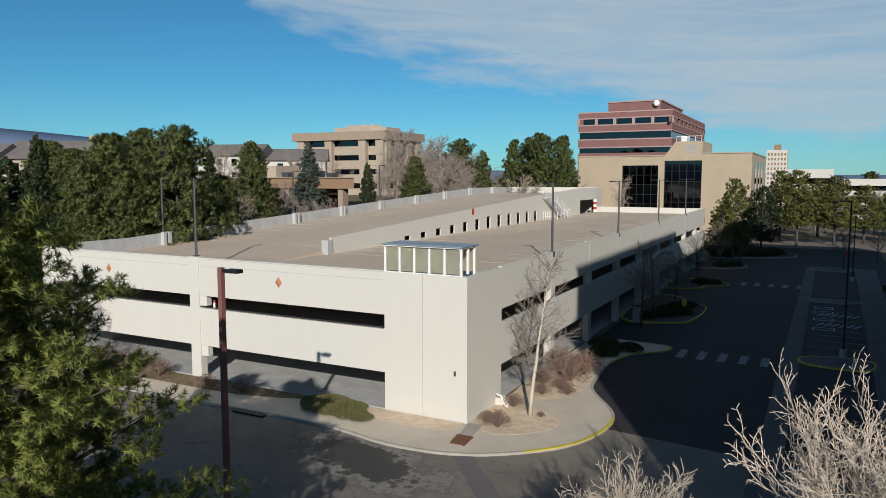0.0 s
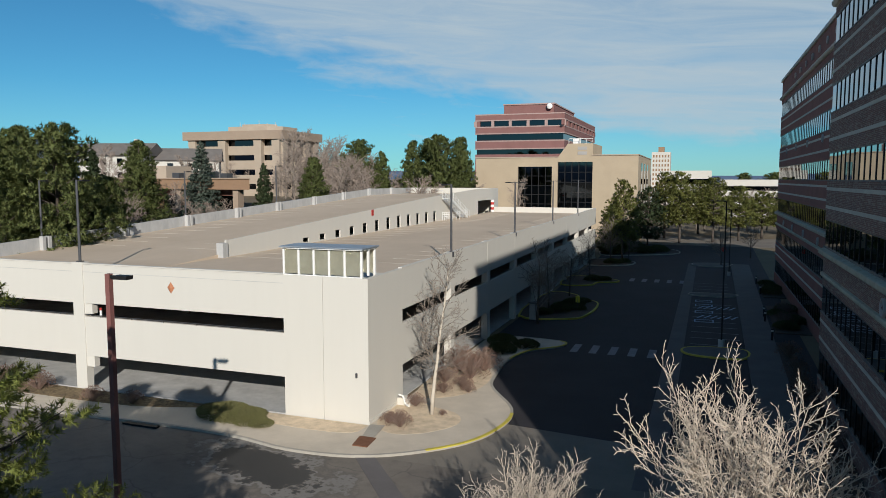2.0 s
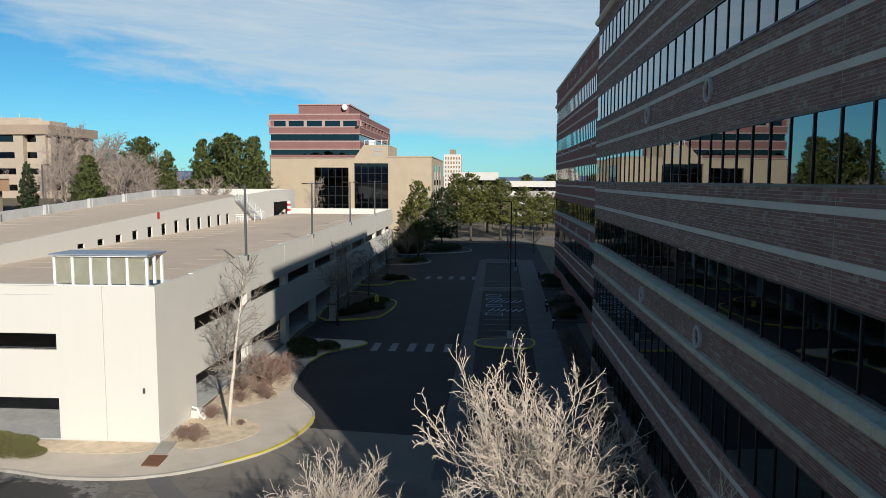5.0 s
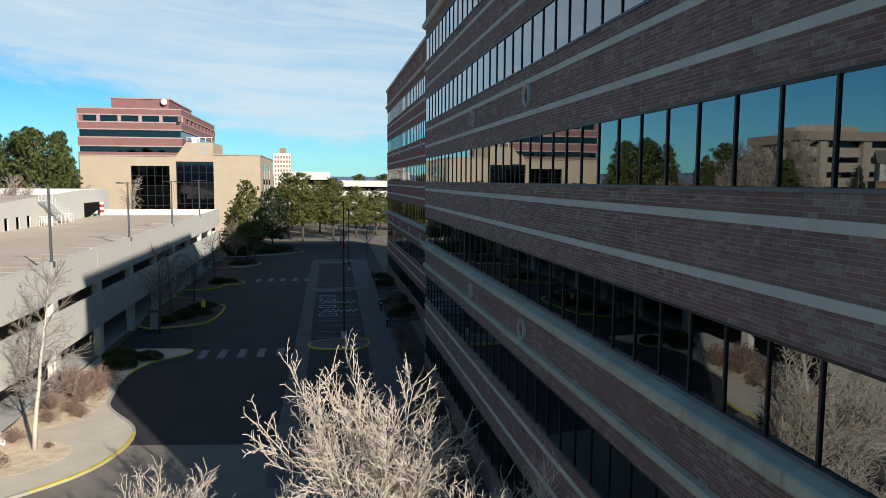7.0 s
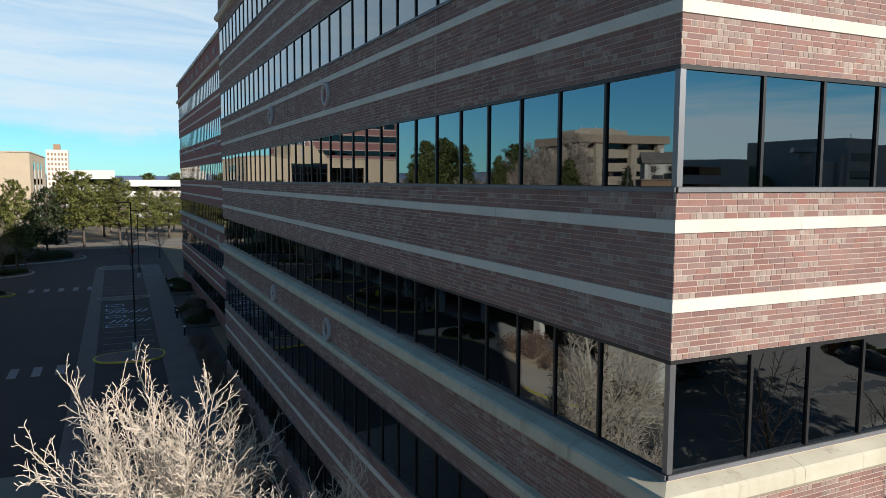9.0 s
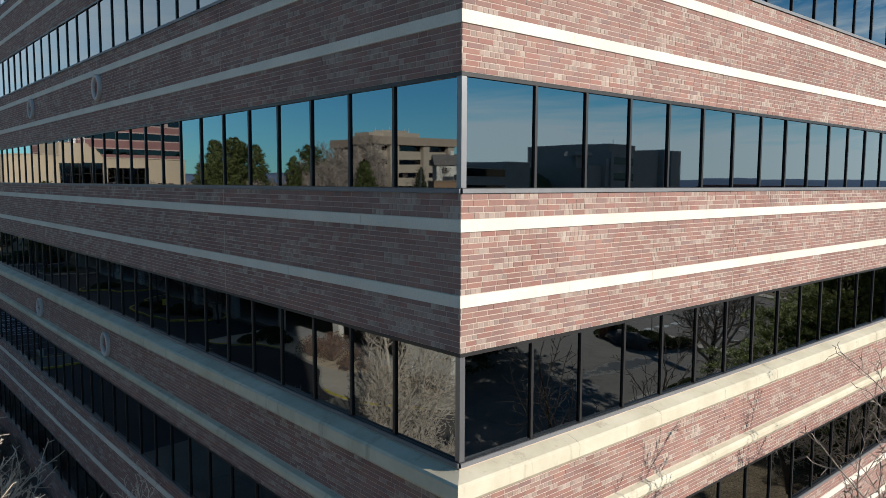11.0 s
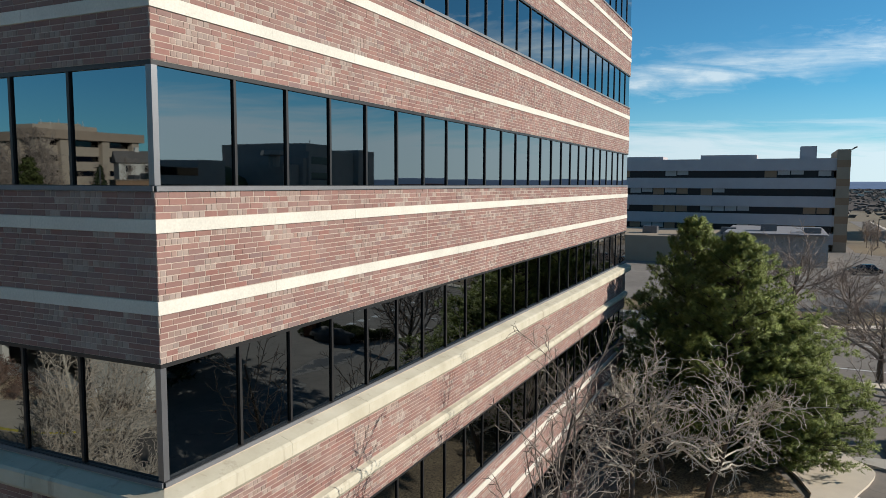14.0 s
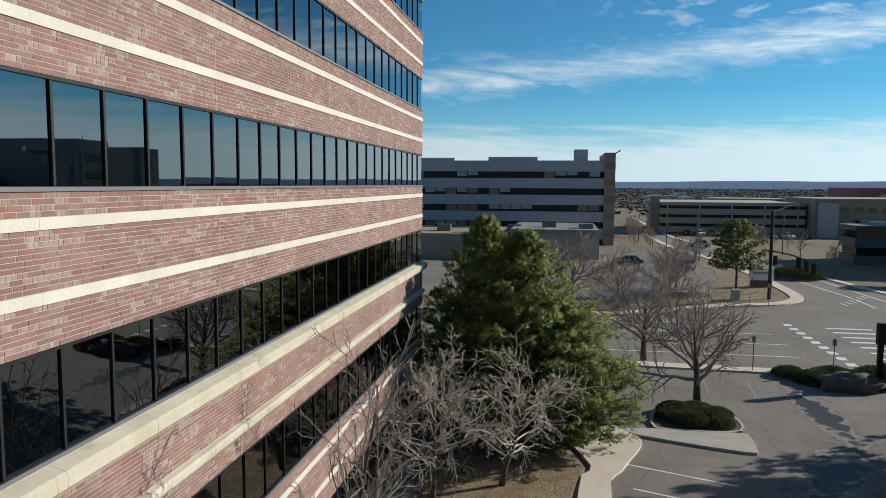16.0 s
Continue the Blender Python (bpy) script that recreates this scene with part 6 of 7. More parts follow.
for x, y, s, a in ((-14.0, 70.5, 0.95, 70), (-13.2, 93.0, 0.9, 140), (-13.0, 113.5, 1.0, 200), (-13.4, 79.0, 0.8, 250), (-12.6, 131.5, 0.85, 20), (-10.5, 116.0, 0.75, 310), (3.2, 116.5, 0.85, 100), (8.0, 128, 0.9, 33)):
    put(mid, x, y, 0.1, a, s)
put(mid, -45.0, 31.0, 0.1, 80, 0.9)
put(mid, -41.0, 27.0, 0.0, 180, 0.8)
brn = bare_tree("bare_tree", "bare grey-brown tree with a broad twiggy crown", 10, 14, "bark_grey", "bark_rust", 0.17, 0.2, 20, 4.2, (0.4, 0.95), 0.3, 0.026, (0.34, 0.22, 0.2), 0.5, 0.42, 0.16, 0.8, 0.45)
move(brn, -62, 62, ground_z(-62, 62), 0, 0.75)
for k in range(84):
    q = random.Random(100 + k)
    if k < 28:
        x, y = -56 - 14 * q.random(), 62 + 30 * q.random()
        s = q.uniform(0.55, 0.8)
    else:
        x, y = -78 + 34 * q.random(), 112 + 34 * q.random()
        s = q.uniform(0.95, 1.5)
    put(brn, x, y, ground_z(x, y), q.random() * 360, s)
for k in range(26):
    q = random.Random(300 + k)
    x, y = -140 + 60 * q.random(), 95 + 95 * q.random()
    put(brn, x, y, ground_z(x, y), q.random() * 360, q.uniform(0.8, 1.15))
put(brn, -32.2, 130.8, 0, 40, 1.0, 1.38)
for k in range(16):
    q = random.Random(400 + k)
    put(brn, -14 + 60 * q.random(), 186 + 30 * q.random(), 0, q.random() * 360, q.uniform(0.8, 1.2))
# south front of the offices
slim = bare_tree("bare_tree", "slender dark bare tree close to the brick facade", 10.4, 17, "bark_dark", "bark_grey", 0.11, 0.55, 13, 3.1, (0.6, 1.25), 0.35, 0.008, (0.27, 0.2, 0.11), 0.48, 0.14, 0.18, 0.84, 0.5)
move(slim, 14.1, 4.2, 0.1, 30)
put(slim, 16.1, 4.2, 0.1, 150, 0.9, 0.92)
gm = bare_tree("bare_tree", "grey many-branched bare tree in the dry grass", 7.3, 19, "bark_dark", "bark_pale", 0.15, 0.30, 17, 4.7, (0.85, 1.4), 0.2, 0.0108, (0.34, 0.24, 0.13), 0.48, 0.17, 0.28, 0.62, 0.45)
move(gm, 30.6, 2.0, 0.1, 0)
put(gm, 28.6, 4.7, 0.1, 110, 0.9, 1.0)
put(gm, 31.6, 3.8, 0.1, 200, 0.8, 0.9)
isl = bare_tree("bare_tree", "spreading bare tree in a shrub island of the car park", 9.0, 28, "bark_dark", "bark_rust", 0.26, 0.26, 17, 7.0, (0.75, 1.3), 0.32, 0.0105, (0.36, 0.26, 0.15), 0.46, 0.2, 0.17, 0.5, 0.6)
move(isl, 43.5, -8.4, 0.2, 0)
for x, y, a, s in ((55.0, -6.6, 100, 0.95), (80.5, -1.6, 200, 1.1), (77.5, -6.5, 20, 0.8), (76, 4.5, 300, 0.9), (84, -12.5, 130, 0.75), (95, -15, 50, 0.7), (104, -16, 70, 0.7)):
    put(isl, x, y, 0.1, a, s)


for k in range(34):
    q = random.Random(900 + k)
    x, y = 112 + 92 * q.random(), -24.5 + 5.5 * q.random() if k % 2 else -48 + 8.0 * q.random()
    if k % 2 and x > 150:
        y += 4.0
    put(brn, x, y, 0, q.random() * 360, q.uniform(0.32, 0.55))


# ---------------------------------------------------------------- shrubs
def shrub(name, label, r, h, seed, leaf, stems="bark_red", leaves=900, size=0.07, twigs=70):
    q = random.Random(seed)
    ob = thing(name, label, "shrub")
    s = Build()
    v, f = [], []
    for _ in range(twigs):
        a, t = q.random() * 6.283, q.random() ** 0.6
        tip = Vector((math.cos(a) * r * t, math.sin(a) * r * t, h * (1.05 - 0.55 * t * t) * q.uniform(0.75, 1.1)))
        m = tip * 0.5 + Vector((q.gauss(0, 0.05), q.gauss(0, 0.05), 0.08))
        s.tube([(0, 0, -0.05), m, tip], [0.018, 0.011, 0.004], 3, False)
        s.tube([m, m + Vector((q.gauss(0, 0.2), q.gauss(0, 0.2), 0.25)) * h], [0.009, 0.003], 3, False)
    part("branchwork", s, stems, ob)
    if leaves:
        for _ in range(leaves):
            a, t = q.random() * 6.283, q.random() ** 0.5
            hh = h * math.sqrt(max(0.0, 1 - t * t * 0.9)) * (q.random() ** 0.4)
            c = Vector((math.cos(a) * r * t, math.sin(a) * r * t, hh))
            tuft(v, f, c, Vector((c.x, c.y, hh * 1.2 + 0.1)), 3, size * 1.8, size, q)
        c = Build()
        c.v, c.f = v, f
        part("foliage", c, leaf, ob)
    return ob


low_j = shrub("juniper_shrub", "low spreading olive juniper by the garage wall", 1.5, 0.75, 61, "shrub_leaf", "bark_dark", 2600, 0.06)
move(low_j, -24.3, 32.1, 0.15, 0, 0.95, 0.75)
for x, y, s in ((-25.3, 32.4, 0.6), (-23.1, 31.9, 0.85), (-22.2, 31.5, 0.6), (-21.4, 31.3, 0.45), (-23.7, 31.5, 0.5), (-22.8, 32.4, 0.6)):
    put(low_j, x, y, 0.15, x * 90, s, s * 0.8)
red_s = shrub("red_shrub", "bare red-brown shrub in the gravel", 0.75, 0.9, 62, "dead_leaf", "bark_red", 420, 0.035, 90)
move(red_s, -14.4, 33.5, 0.16, 0)
for x, y, s in ((-14.9, 37.0, 0.85), (-14.3, 40.0, 0.8), (-13.5, 41.4, 0.95), (-15.0, 42.2, 1.15), (-13.7, 43.6, 1.8), (-14.9, 45.2, 1.9), (-13.4, 45.8, 1.7), (-12.9, 40.6, 0.7), (-15.2, 33.9, 0.7),
                (-30.5, 31.9, 0.9), (-33.0, 31.5, 1.0), (-38, 32.2, 1.3), (-40.5, 32.0, 1.5), (-43, 32.3, 1.4), (-12.9, 36.0, 0.35),
                (6.0, 29.5, 1.2), (6.1, 34.5, 1.0), (6.2, 38, 1.3), (6.2, 41, 1.1), (6.1, 46, 1.3), (6.4, 49, 1.0), (6.4, 52, 1.2), (6.5, 57, 1.3), (7.3, 70, 1.3), (7.9, 75, 1.4)):
    put(red_s, x, y, 0.15, x * 70 + y * 31, s)
dark_j = shrub("dark_shrub", "dark evergreen shrub in a planted bed", 1.0, 1.0, 63, "juniper_dark", "bark_dark", 1500, 0.07)
move(dark_j, -12.6, 69.0, 0.15, 0)
for x, y, s in ((-11.2, 71.0, 0.9), (-12.0, 73.6, 1.2), (-11.3, 75.6, 0.8), (-14.0, 67.6, 1.0), (-13.7, 51.5, 1.1), (-12.3, 53.6, 1.0), (-14.4, 54.2, 1.2), (-12.6, 92.6, 1.2), (-11.3, 93.2, 0.9), (-12.6, 112.6, 1.3),
                (-11.0, 114.4, 1.1), (-9.5, 131, 2.2), (-7.0, 134, 2.0), (-11.5, 136, 2.4), (7.4, 68, 1.1), (8.2, 71, 1.2), (7.3, 74.5, 1.0), (8.3, 77.5, 1.1), (7.8, 88.5, 1.2), (8.3, 92, 1.1), (7.9, 96, 1.0)):
    put(dark_j, x, y, 0.12, x * 70 + y * 31, s, s * 0.62)
for x, y, sc in ((42.2, -7.0, 1.1), (42.6, -8.2, 1.0), (41.4, -8.6, 1.15), (40.6, -7.6, 1.1), (41.2, -6.6, 0.9), (42.0, -9.2, 0.9), (40.4, -9.0, 0.85)):
    put(dark_j, x, y, 0.12, x * 70 + y * 31, sc, sc * 0.6)
for k in range(14):
    q = random.Random(700 + k)
    x, y = 50.6 + 2.2 * q.random(), -16.0 - 7.0 * q.random()
    put(dark_j, x, y, 0.03, q.random() * 360, q.uniform(0.9, 1.5), q.uniform(0.6, 1.0))
isl_j = shrub("island_shrub", "rounded dark green shrub beside the road", 2.5, 1.35, 64, "juniper_dark", "bark_dark", 5000, 0.08)
move(isl_j, 109, -33.5, 0.05, 40, 1.5, 1.2)

# ---------------------------------------------------------------- patches and markings
setting("gutter_valley", Build().slab([(-14.9, 29.3), (-14.0, 29.6), (-8.6, 23.2), (-9.6, 22.8)], 0, 0.034), "walk_shade_grey", "worn concrete valley gutter across the drive")
# car park east of the offices
setting("parking_island", Build().slab(smooth_line([(41.9, -5.6), (43.6, -6.5), (44.2, -8.4), (43.0, -10.0), (39.6, -10.0), (39.2, -6.2), (39.8, -5.4)], True, 4), -0.1, 0.14), "mulch", "mulched island with shrubs in the car park")
line = smooth_line([(41.9, -5.6), (43.6, -6.5), (44.2, -8.4), (43.0, -10.0), (39.6, -10.0), (39.2, -6.2), (39.8, -5.4)], True, 4)
setting("kerb_12", strip(line + line[:1], 0.16, -0.1, 0.16, -1), "kerb", "concrete kerb round the parking island")
setting("island_walk", Build().slab(smooth_line([(38.2, -4.3), (36.5, -9.4), (37.0, -10.1), (38.9, -10.2), (39.3, -9.6), (39.2, -4.6)], True, 3), -0.1, 0.145), "kerb", "ribbed pale concrete strip beside the island")
for k in range(5):
    a = (34.1 - 2.75 * k, -3.6 - 0.02 * k)
    line_on("stall_line", [a, (a[0] - 1.7, a[1] - 4.6), (a[0] - 1.58, a[1] - 4.6), (a[0] + 0.12, a[1])], "line_white", 0.027, "white stall line on asphalt")
line_on("stall_line", [(43.7, -3.5), (40.2, -3.2), (40.2, -3.05), (43.7, -3.3)], "line_white", 0.027, "white stall line on asphalt")
for k in range(4):
    line_on("stall_line", [(46.5 + 0.0 * k, -4.0 - 2.8 * k), (50.8, -4.4 - 2.8 * k), (50.8, -4.52 - 2.8 * k), (46.5, -4.12 - 2.8 * k)], "line_faded", 0.027, "faded stall line on asphalt")
setting("kerb_13", strip([(52.9, 60), (52.9, 4), (53.2, -3.3), (52.9, -9.6), (52.6, -16.3), (53.4, -19.0), (53.8, -24.0), (53.8, -60)], 1.3, -0.1, 0.14, 1), "pavement", "kerbed concrete verge along the road")
for x, dash in ((58.2, 0), (62.6, 1), (66.9, 1), (71.4, 0)):
    if dash:
        for k in range(22):
            y = -19.0 + 9.0 * k
            line_on("lane_line", [(x, y), (x + 0.14, y), (x + 0.14, y + 3.4), (x, y + 3.4)], "line_white", 0.029, "white dashed lane line")
    else:
        line_on("lane_line", [(x, -18.5), (x + 0.16, -18.5), (x + 0.16, 200), (x, 200)], "line_white", 0.029, "white lane line")
for k in range(9):
    x = 56.0 + 1.9 * k
    line_on("crossing_bar", [(x, -21.2), (x + 1.0, -21.3), (x + 1.0, -22.0), (x, -21.9)], "line_white", 0.029, "white crosswalk block")
for k in range(8):
    x = 56.5 + 2.0 * k
    line_on("crossing_bar", [(x, -24.6), (x + 0.5, -24.6), (x + 0.5, -28.6), (x, -28.6)], "line_white", 0.029, "white crosswalk bar")
for pts in ([(140, -30.2), (112.2, -31.9), (91, -34.0), (83.4, -33.9)], [(150, -33.0), (120.8, -35.0), (100, -36.2), (87.6, -36.9)]):
    for (x0, y0), (x1, y1) in zip(pts, pts[1:]):
        line_on("lane_line", [(x0, y0), (x1, y1), (x1, y1 - 0.22), (x0, y0 - 0.22)], "line_white", 0.031, "white lane line on the far road")
for k in range(6):
    x = 84.6 + 1.3 * k
    line_on("lane_line", [(x, -31.5 - 0.9 * k), (x + 1.6, -31.3 - 0.9 * k), (x + 1.6, -31.5 - 0.9 * k), (x, -31.7 - 0.9 * k)], "line_white", 0.031, "short white stop marking at the crossing")
corner = smooth_line([(73.6, 60), (73.6, 2), (75.0, -8), (79.0, -14.6), (81.5, -18.5), (83.2, -23.8), (86.5, -27.3), (91.0, -28.8), (101.5, -29.2), (118, -29.0), (134.6, -27.7), (152.7, -24.5), (173.6, -23.6), (201, -23)], False, 3)
setting("kerb_14", strip(corner, 1.5, -0.1, 0.14, 1), "pavement", "kerbed pale pavement at the crossing")
setting("kerb_15", strip(FAR_R[4:], 1.2, -0.1, 0.14, -1), "pavement", "kerbed pale pavement along the far road")
setting("verge_east", Build().slab([(75.4, 60), (75.4, 1), (77, -7), (82, -14), (84.5, -22), (88, -26.5), (92, -27.6), (102, -27.6), (116, -27.4), (134, -26.0), (152, -23.0), (162, -22.2), (162, -21), (140, -20.8), (128.7, -21.2), (117, -23.8), (108, -22.8), (95, -19.5), (88, -13), (83, -4), (82, 60)], -0.2, 0.05), "dry_grass", "brown winter verge beside the road")
setting("car_park_east", Build().slab([(82, 60), (83, -4), (88, -13), (95, -19.4), (108, -22.7), (117, -23.7), (128.7, -21.1), (151, -19.8), (160, -13.4), (180, -13.0), (180, 60)], -0.2, 0.045), "asphalt", "grey car park and side street in front of the office block")


# ---------------------------------------------------------------- small things
def post_with(name, label, category, x, y, h, mat, r=0.06, z=0.0):
    ob = thing(name, label, category)
    part("post", Build().tube([(x, y, z), (x, y, z + h)], [r, r * 0.85], 8), mat, ob)
    return ob


# traffic signals at the crossing
sig = post_with("traffic_signal", "dark signal pole with a long mast arm at the crossing", "traffic light", 87.6, -24.2, 10.2, "black_steel", 0.2)
part("mast_arm", Build().tube([(87.6, -24.2, 5.7), (79.0, -23.9, 6.0), (71.0, -23.5, 6.0)], [0.10, 0.08, 0.05], 8), "black_steel", sig)
for x, y, z in ((76.6, -23.8, 4.9), (74.0, -23.7, 4.9), (71.4, -23.5, 4.9), (87.3, -24.6, 4.1)):
    head = part("signal_head", Build().box(x - 0.17, y - 0.17, z, x + 0.17, y + 0.17, z + 1.05), "black_steel", sig)
    for k in range(3):
        part("visor", Build().tube([(x - 0.17, y, z + 0.18 + 0.34 * k), (x - 0.38, y, z + 0.18 + 0.34 * k)], [0.13, 0.14], 10), "black_steel", head)
part("lamp_arm", Build().tube([(87.6, -24.2, 10.1), (89.5, -26.5, 10.8), (91, -28.2, 10.9)], [0.08, 0.06, 0.05], 6), "black_steel", sig)
part("lamp_head", Build().box(90.8, -28.9, 10.8, 91.3, -28.0, 10.95), "grey_steel", sig)
for x, y, h in ((144.5, -41.8, 9.3), (148.9, -21.2, 5.2), (177.6, -18.8, 6.0), (170, -47, 7.0), (183.0, -33, 6.4), (183.5, -40, 6.4), (150, -55, 6.5)):
    ob = post_with("street_lamp", "thin grey street lamp post along the far road", "street lamp", x, y, h, "grey_steel", 0.11)
    part("head", Build().box(x - 0.25, y - 1.2, h - 0.1, x + 0.25, y + 0.05, h + 0.05), "grey_steel", ob)
sign = thing("monument_sign", "low white sign on a brick base by the corner pavement", "sign")
part("board", Build().box(98.3, -27.6, 0.9, 98.6, -24.6, 2.6), "white_paint", sign)
part("base", Build().box(98.2, -27.4, 0, 98.7, -24.8, 0.899), "rose_brick", sign)
part("lettering", Build().box(98.27, -27.2, 1.7, 98.299, -25.0, 2.0), "grey_wall", sign)
cabinet = thing("utility_cabinet", "grey steel utility cabinet on a concrete pad", "cabinet")
part("body", Build().box(57.0 - 3.6, -0.7, 0.14, 57.9 - 3.6, 0.5, 1.6), "grey_wall", cabinet)
part("pad", Build().box(52.95, -1.0, 0.0, 54.15, 0.8, 0.15), "kerb", cabinet)
box2 = thing("utility_cabinet", "small grey utility box at the corner", "cabinet")
part("body", Build().box(86.0, -20.6, 0.1, 86.8, -19.8, 1.3), "grey_wall", box2)
for x, y in ((60.2 - 7.0, -13.9), (53.2, -19.2), (82.5, -22.8)):
    ob = post_with("sign_post", "thin sign post with a small dark plate", "sign", x, y, 2.5, "grey_steel", 0.035, 0.1)
    part("plate", Build().box(x - 0.02, y - 0.13, 2.1, x + 0.02, y + 0.13, 2.55), "grey_wall", ob)
# dark bus stop post and litter bin by the road
kiosk = thing("bus_shelter", "dark steel shelter post and bin beside the road", "shelter")
part("post", Build().box(50.2, -21.1, 0.05, 50.45, -20.8, 4.1), "black_steel", kiosk)
part("sign_panel", Build().box(50.1, -21.5, 2.9, 50.5, -20.7, 4.3), "black_steel", kiosk)
part("bin", Build().box(49.6, -22.0, 0.05, 50.5, -21.2, 1.7), "rust", kiosk)
rock = thing("boulder", "large dark landscaping boulder at the car park edge", "rock")
b = Build()
b.blob((49.4, -18.9, 0.35), (1.05, 2.0, 0.80), 8, 14, 0.2, random.Random(5))
part("stone", b, "boulder", rock, smooth=True)
snow = thing("snow_bank", "thin remnant of snow behind the boulder", "snow")
b = Build()
b.blob((50.6, -19.6, 0.05), (0.6, 2.3, 0.22), 6, 14, 0.25, random.Random(6))
part("heap", b, "white_paint", snow, smooth=True)


def car(name, label, x, y, turn, paint):
    """A parked car: shaped body, glasshouse, wheels and lamps."""
    ob = thing(name, label, "car", at=(x, y, 0.03))
    ob.rotation_euler[2] = radians(turn)
    b = Build()
    prof = [(-2.25, 0.35), (-2.28, 0.75), (-1.9, 0.95), (-1.0, 1.02), (1.3, 1.02), (2.1, 0.92), (2.28, 0.7), (2.25, 0.35)]
    b.extrude([(o, z) for o, z in prof], -0.88, 0.88, "y")
    part("body", b, paint, ob, smooth=False)
    g = Build()
    for z, hw, f0, f1 in ((1.02, 0.80, -1.7, 1.05), (1.48, 0.62, -1.25, 0.35)):
        g.v += [(f0, -hw, z), (f1, -hw, z), (f1, hw, z), (f0, hw, z)]
    g.f = [(0, 1, 5, 4), (1, 2, 6, 5), (2, 3, 7, 6), (3, 0, 4, 7), (4, 5, 6, 7)]
    part("glasshouse", g, "dark_glass", ob)
    part("roof", Build().slab([(-1.22, -0.61), (0.33, -0.61), (0.33, 0.61), (-1.22, 0.61)], 1.481, 1.53), paint, ob)
    for wx in (-1.4, 1.4):
        for wy in (-0.82, 0.82):
            t = part("wheel", Build().tube([(wx, wy - 0.1, 0.33), (wx, wy + 0.1, 0.33)], [0.33, 0.33], 14), "rubber", ob)
            part("rim", Build().tube([(wx, wy - 0.105, 0.33), (wx, wy + 0.105, 0.33)], [0.19, 0.19], 12), "aluminium", t)
    for wy in (-0.65, 0.65):
        part("headlight", Build().box(2.2, wy - 0.18, 0.65, 2.29, wy + 0.18, 0.8), "white_paint", ob)
        part("tail_light", Build().box(-2.3, wy - 0.16, 0.72, -2.24, wy + 0.16, 0.9), "sign_red", ob)


car("parked_car", "black car parked on the side street", 121.5, -11.4, 100, "car_black")
car("parked_car", "silver car on the side street", 117.0, -20.2, 165, "car_silver")
for k, (x, y, p) in enumerate(((160, -29.5, "car_silver"), (196, -33, "car_black"), (196, -36.5, "car_white"), (196, -40, "car_silver"), (196, -43, "car_black"), (196, -47, "car_white"), (190, -52, "car_silver"), (190, -56, "car_white"), (190, -60, "car_black"), (128, 12.5, "car_silver"), (128, 16, "car_white"), (20, 165, "car_black"), (26, 160, "car_silver"))):
    car("parked_car", {"car_silver": "silver car parked in the far lot", "car_black": "black car parked in the far lot", "car_white": "white car parked in the far lot"}[p], x, y, 176 + 2 * k if x > 180 else 85 + 7 * k, p)

# street side details
for x, y in ((-11.1, 70.4),):
    ob = post_with("sign_post", "short post with a small yellow plate in the bed", "sign", x, y, 1.3, "grey_steel", 0.03, 0.15)
    part("plate", Build().box(x - 0.2, y - 0.02, 0.95, x + 0.2, y + 0.02, 1.55), "sign_yellow", ob)
for x, y in ((5.9, 70.8), (6.0, 73.4), (6.7, 88.0), (6.8, 96.4), (5.8, 62.5)):
    ob = post_with("bollard_lamp", "short dark bollard lamp by the walkway", "lamp", x, y, 0.95, "black_steel", 0.09, 0.12)
    part("lens", Build().tube([(x, y, 0.86), (x, y, 1.0)], [0.1, 0.1], 10), "white_paint", ob)
    part("cap", Build().tube([(x, y, 1.0), (x, y, 1.1)], [0.11, 0.08], 10), "black_steel", ob)
hut = thing("pay_station", "grey ticket machine at the garage entrance", "machine")
part("body", Build().box(-14.6, 64.5, 0.1, -14.0, 65.1, 1.6), "grey_wall", hut)
part("hood", Build().box(-14.75, 64.4, 1.601, -13.9, 65.2, 1.75), "grey_steel", hut)
stopsign = post_with("stop_sign", "red stop sign on a thin post at the street's end", "sign", 3.6, 121.0, 2.3, "grey_steel", 0.035)
b = Build()
b.slab([(3.6 + 0.38 * math.cos(radians(22.5 + 45 * k)), 0.38 * math.sin(radians(22.5 + 45 * k))) for k in range(8)], -0.015, 0.015)
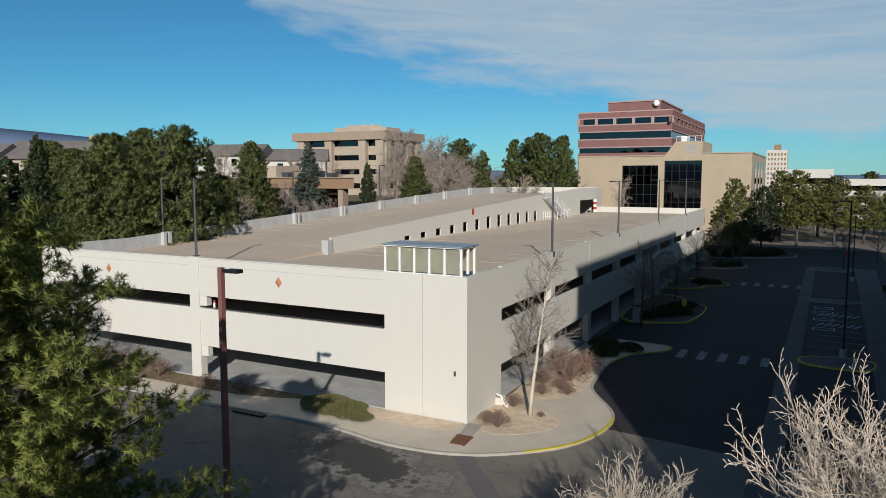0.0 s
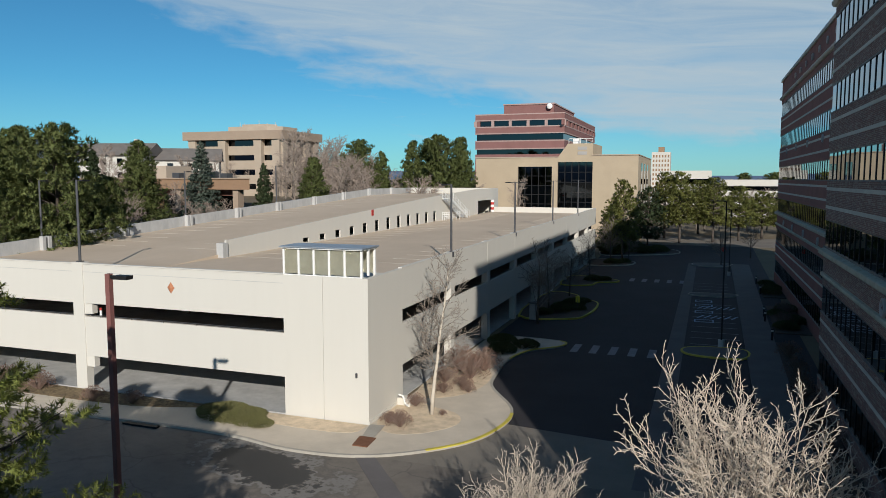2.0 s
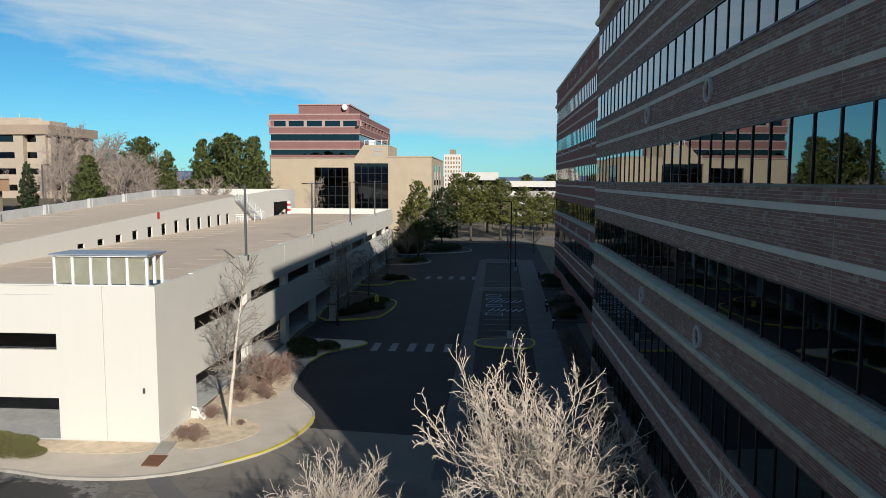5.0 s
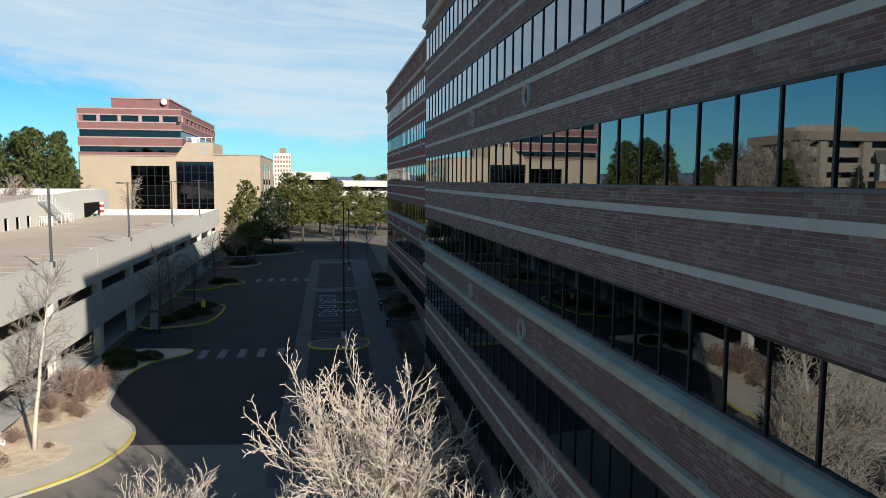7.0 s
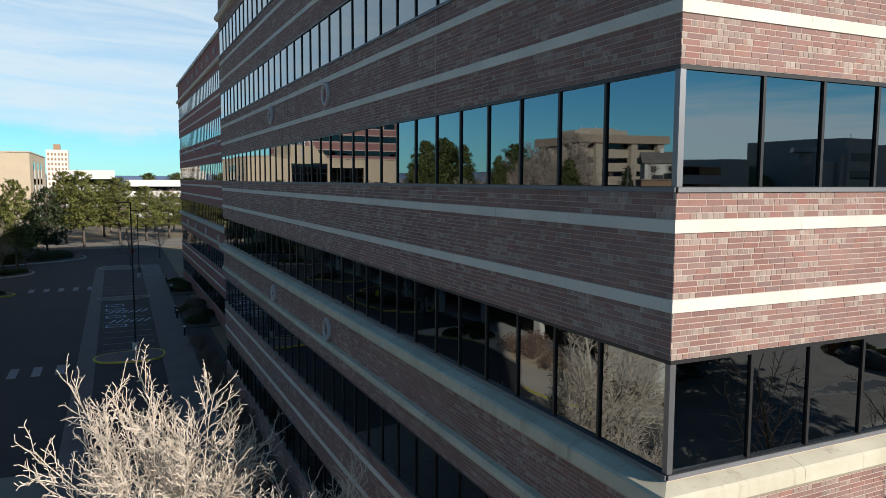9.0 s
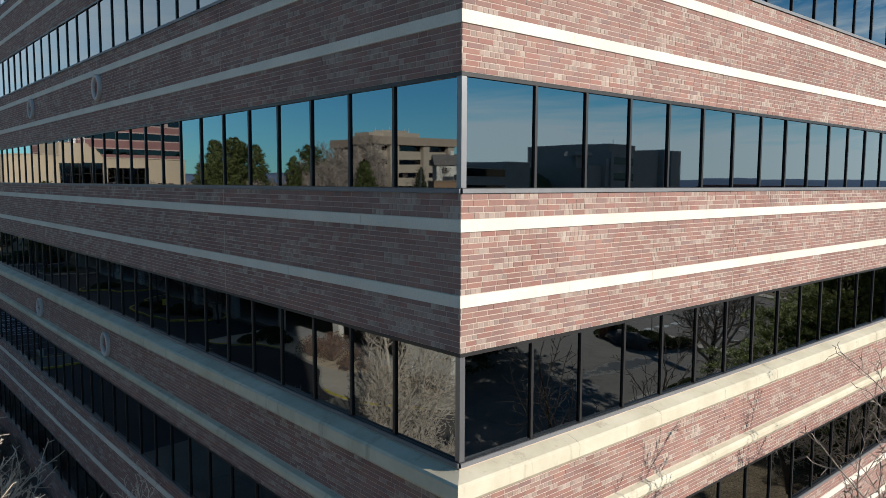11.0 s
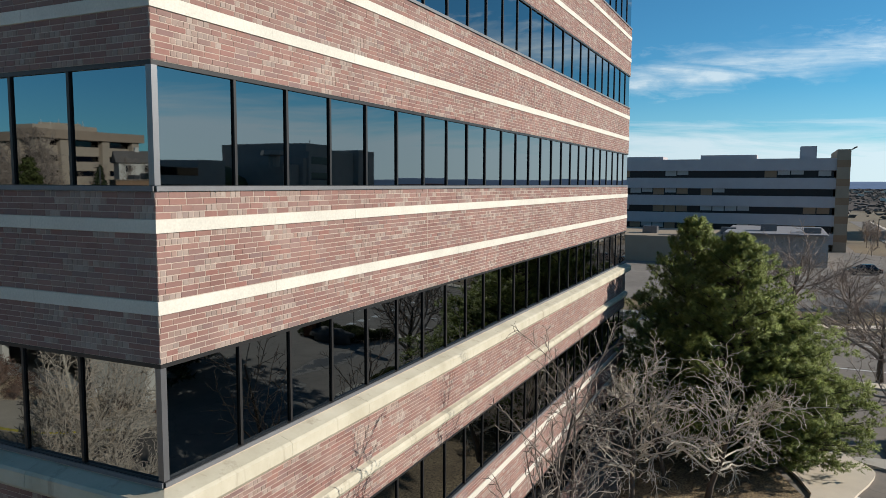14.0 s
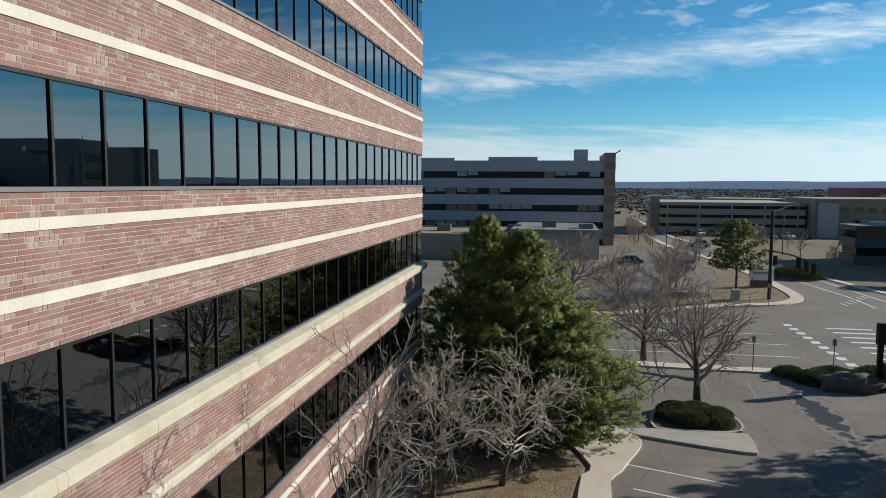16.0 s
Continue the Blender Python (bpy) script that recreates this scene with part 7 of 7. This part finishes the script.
b.v = [(x, 120.95 + z, 2.1 + y) for x, y, z in b.v]
part("plate", b, "sign_red", stopsign)
outlet = thing("downspout", "white pipe outlet over a concrete splash block at the wall", "pipe")
part("pipe", Build().tube([(-15.9, 36.9, 0.75), (-15.6, 36.8, 0.72), (-15.4, 36.7, 0.3), (-15.1, 36.5, 0.25)], [0.06] * 4, 8), "white_paint", outlet)
part("block", Build().box(-16.0, 36.9, 0.1, -15.2, 37.5, 0.55), "garage_paint", outlet)
ext = thing("wall_sign", "small red sign on the ramp wall", "sign")
part("plate", Build().box(-33.649, 70.8, 9.1, -33.6, 71.3, 9.75), "sign_red", ext)
bollard = thing("striped_bollard", "red and white striped bollard at the upper level opening", "bollard")
for k in range(5):
    part("stripe", Build().tube([(-33.3, 117.6 + 0.0 * k, 7.5 + 0.42 * k), (-33.3, 117.6, 7.92 + 0.42 * k)], [0.3, 0.3], 10), "sign_red" if k % 2 else "white_paint", bollard)
cone = thing("ledge_bollard", "small red and white post on the garage ledge", "bollard")
part("post", Build().tube([(-34.1, 33.45, 4.7), (-34.1, 33.45, 5.1)], [0.07, 0.07], 8), "white_paint", cone)
part("band", Build().tube([(-34.1, 33.45, 5.1), (-34.1, 33.45, 5.25)], [0.075, 0.075], 8), "sign_red", cone)
outl = thing("kerb_inlet", "dark storm drain slot in the kerb", "drain")
part("slot", Build().box(-28.6, 29.15, 0.03, -26.4, 29.45, 0.12), "black_steel", outl)
fix = thing("wall_fixture", "tiny wall fixture on the stair tower", "fixture")
part("box", Build().box(-16.8, 33.2, 2.6, -16.7, 33.269, 2.85), "grey_steel", fix)

# ---------------------------------------------------------------- single bricks nearest the camera
units = {}
for u, z, w, h in singles:
    key = (round(w, 2), round(h, 3))
    if key not in units:
        m = brick_mesh(face_b, [(0.0, 0.0, key[0], key[1])])
        m.v = [(x, y - YB, zz) for x, y, zz in m.v]
        units[key] = m.mesh("brick", M["brick" if w > 0.1 else "brick_pale"])
    ob = part("brick", units[key], None, offices)
    ob.location = (u, YB, z)
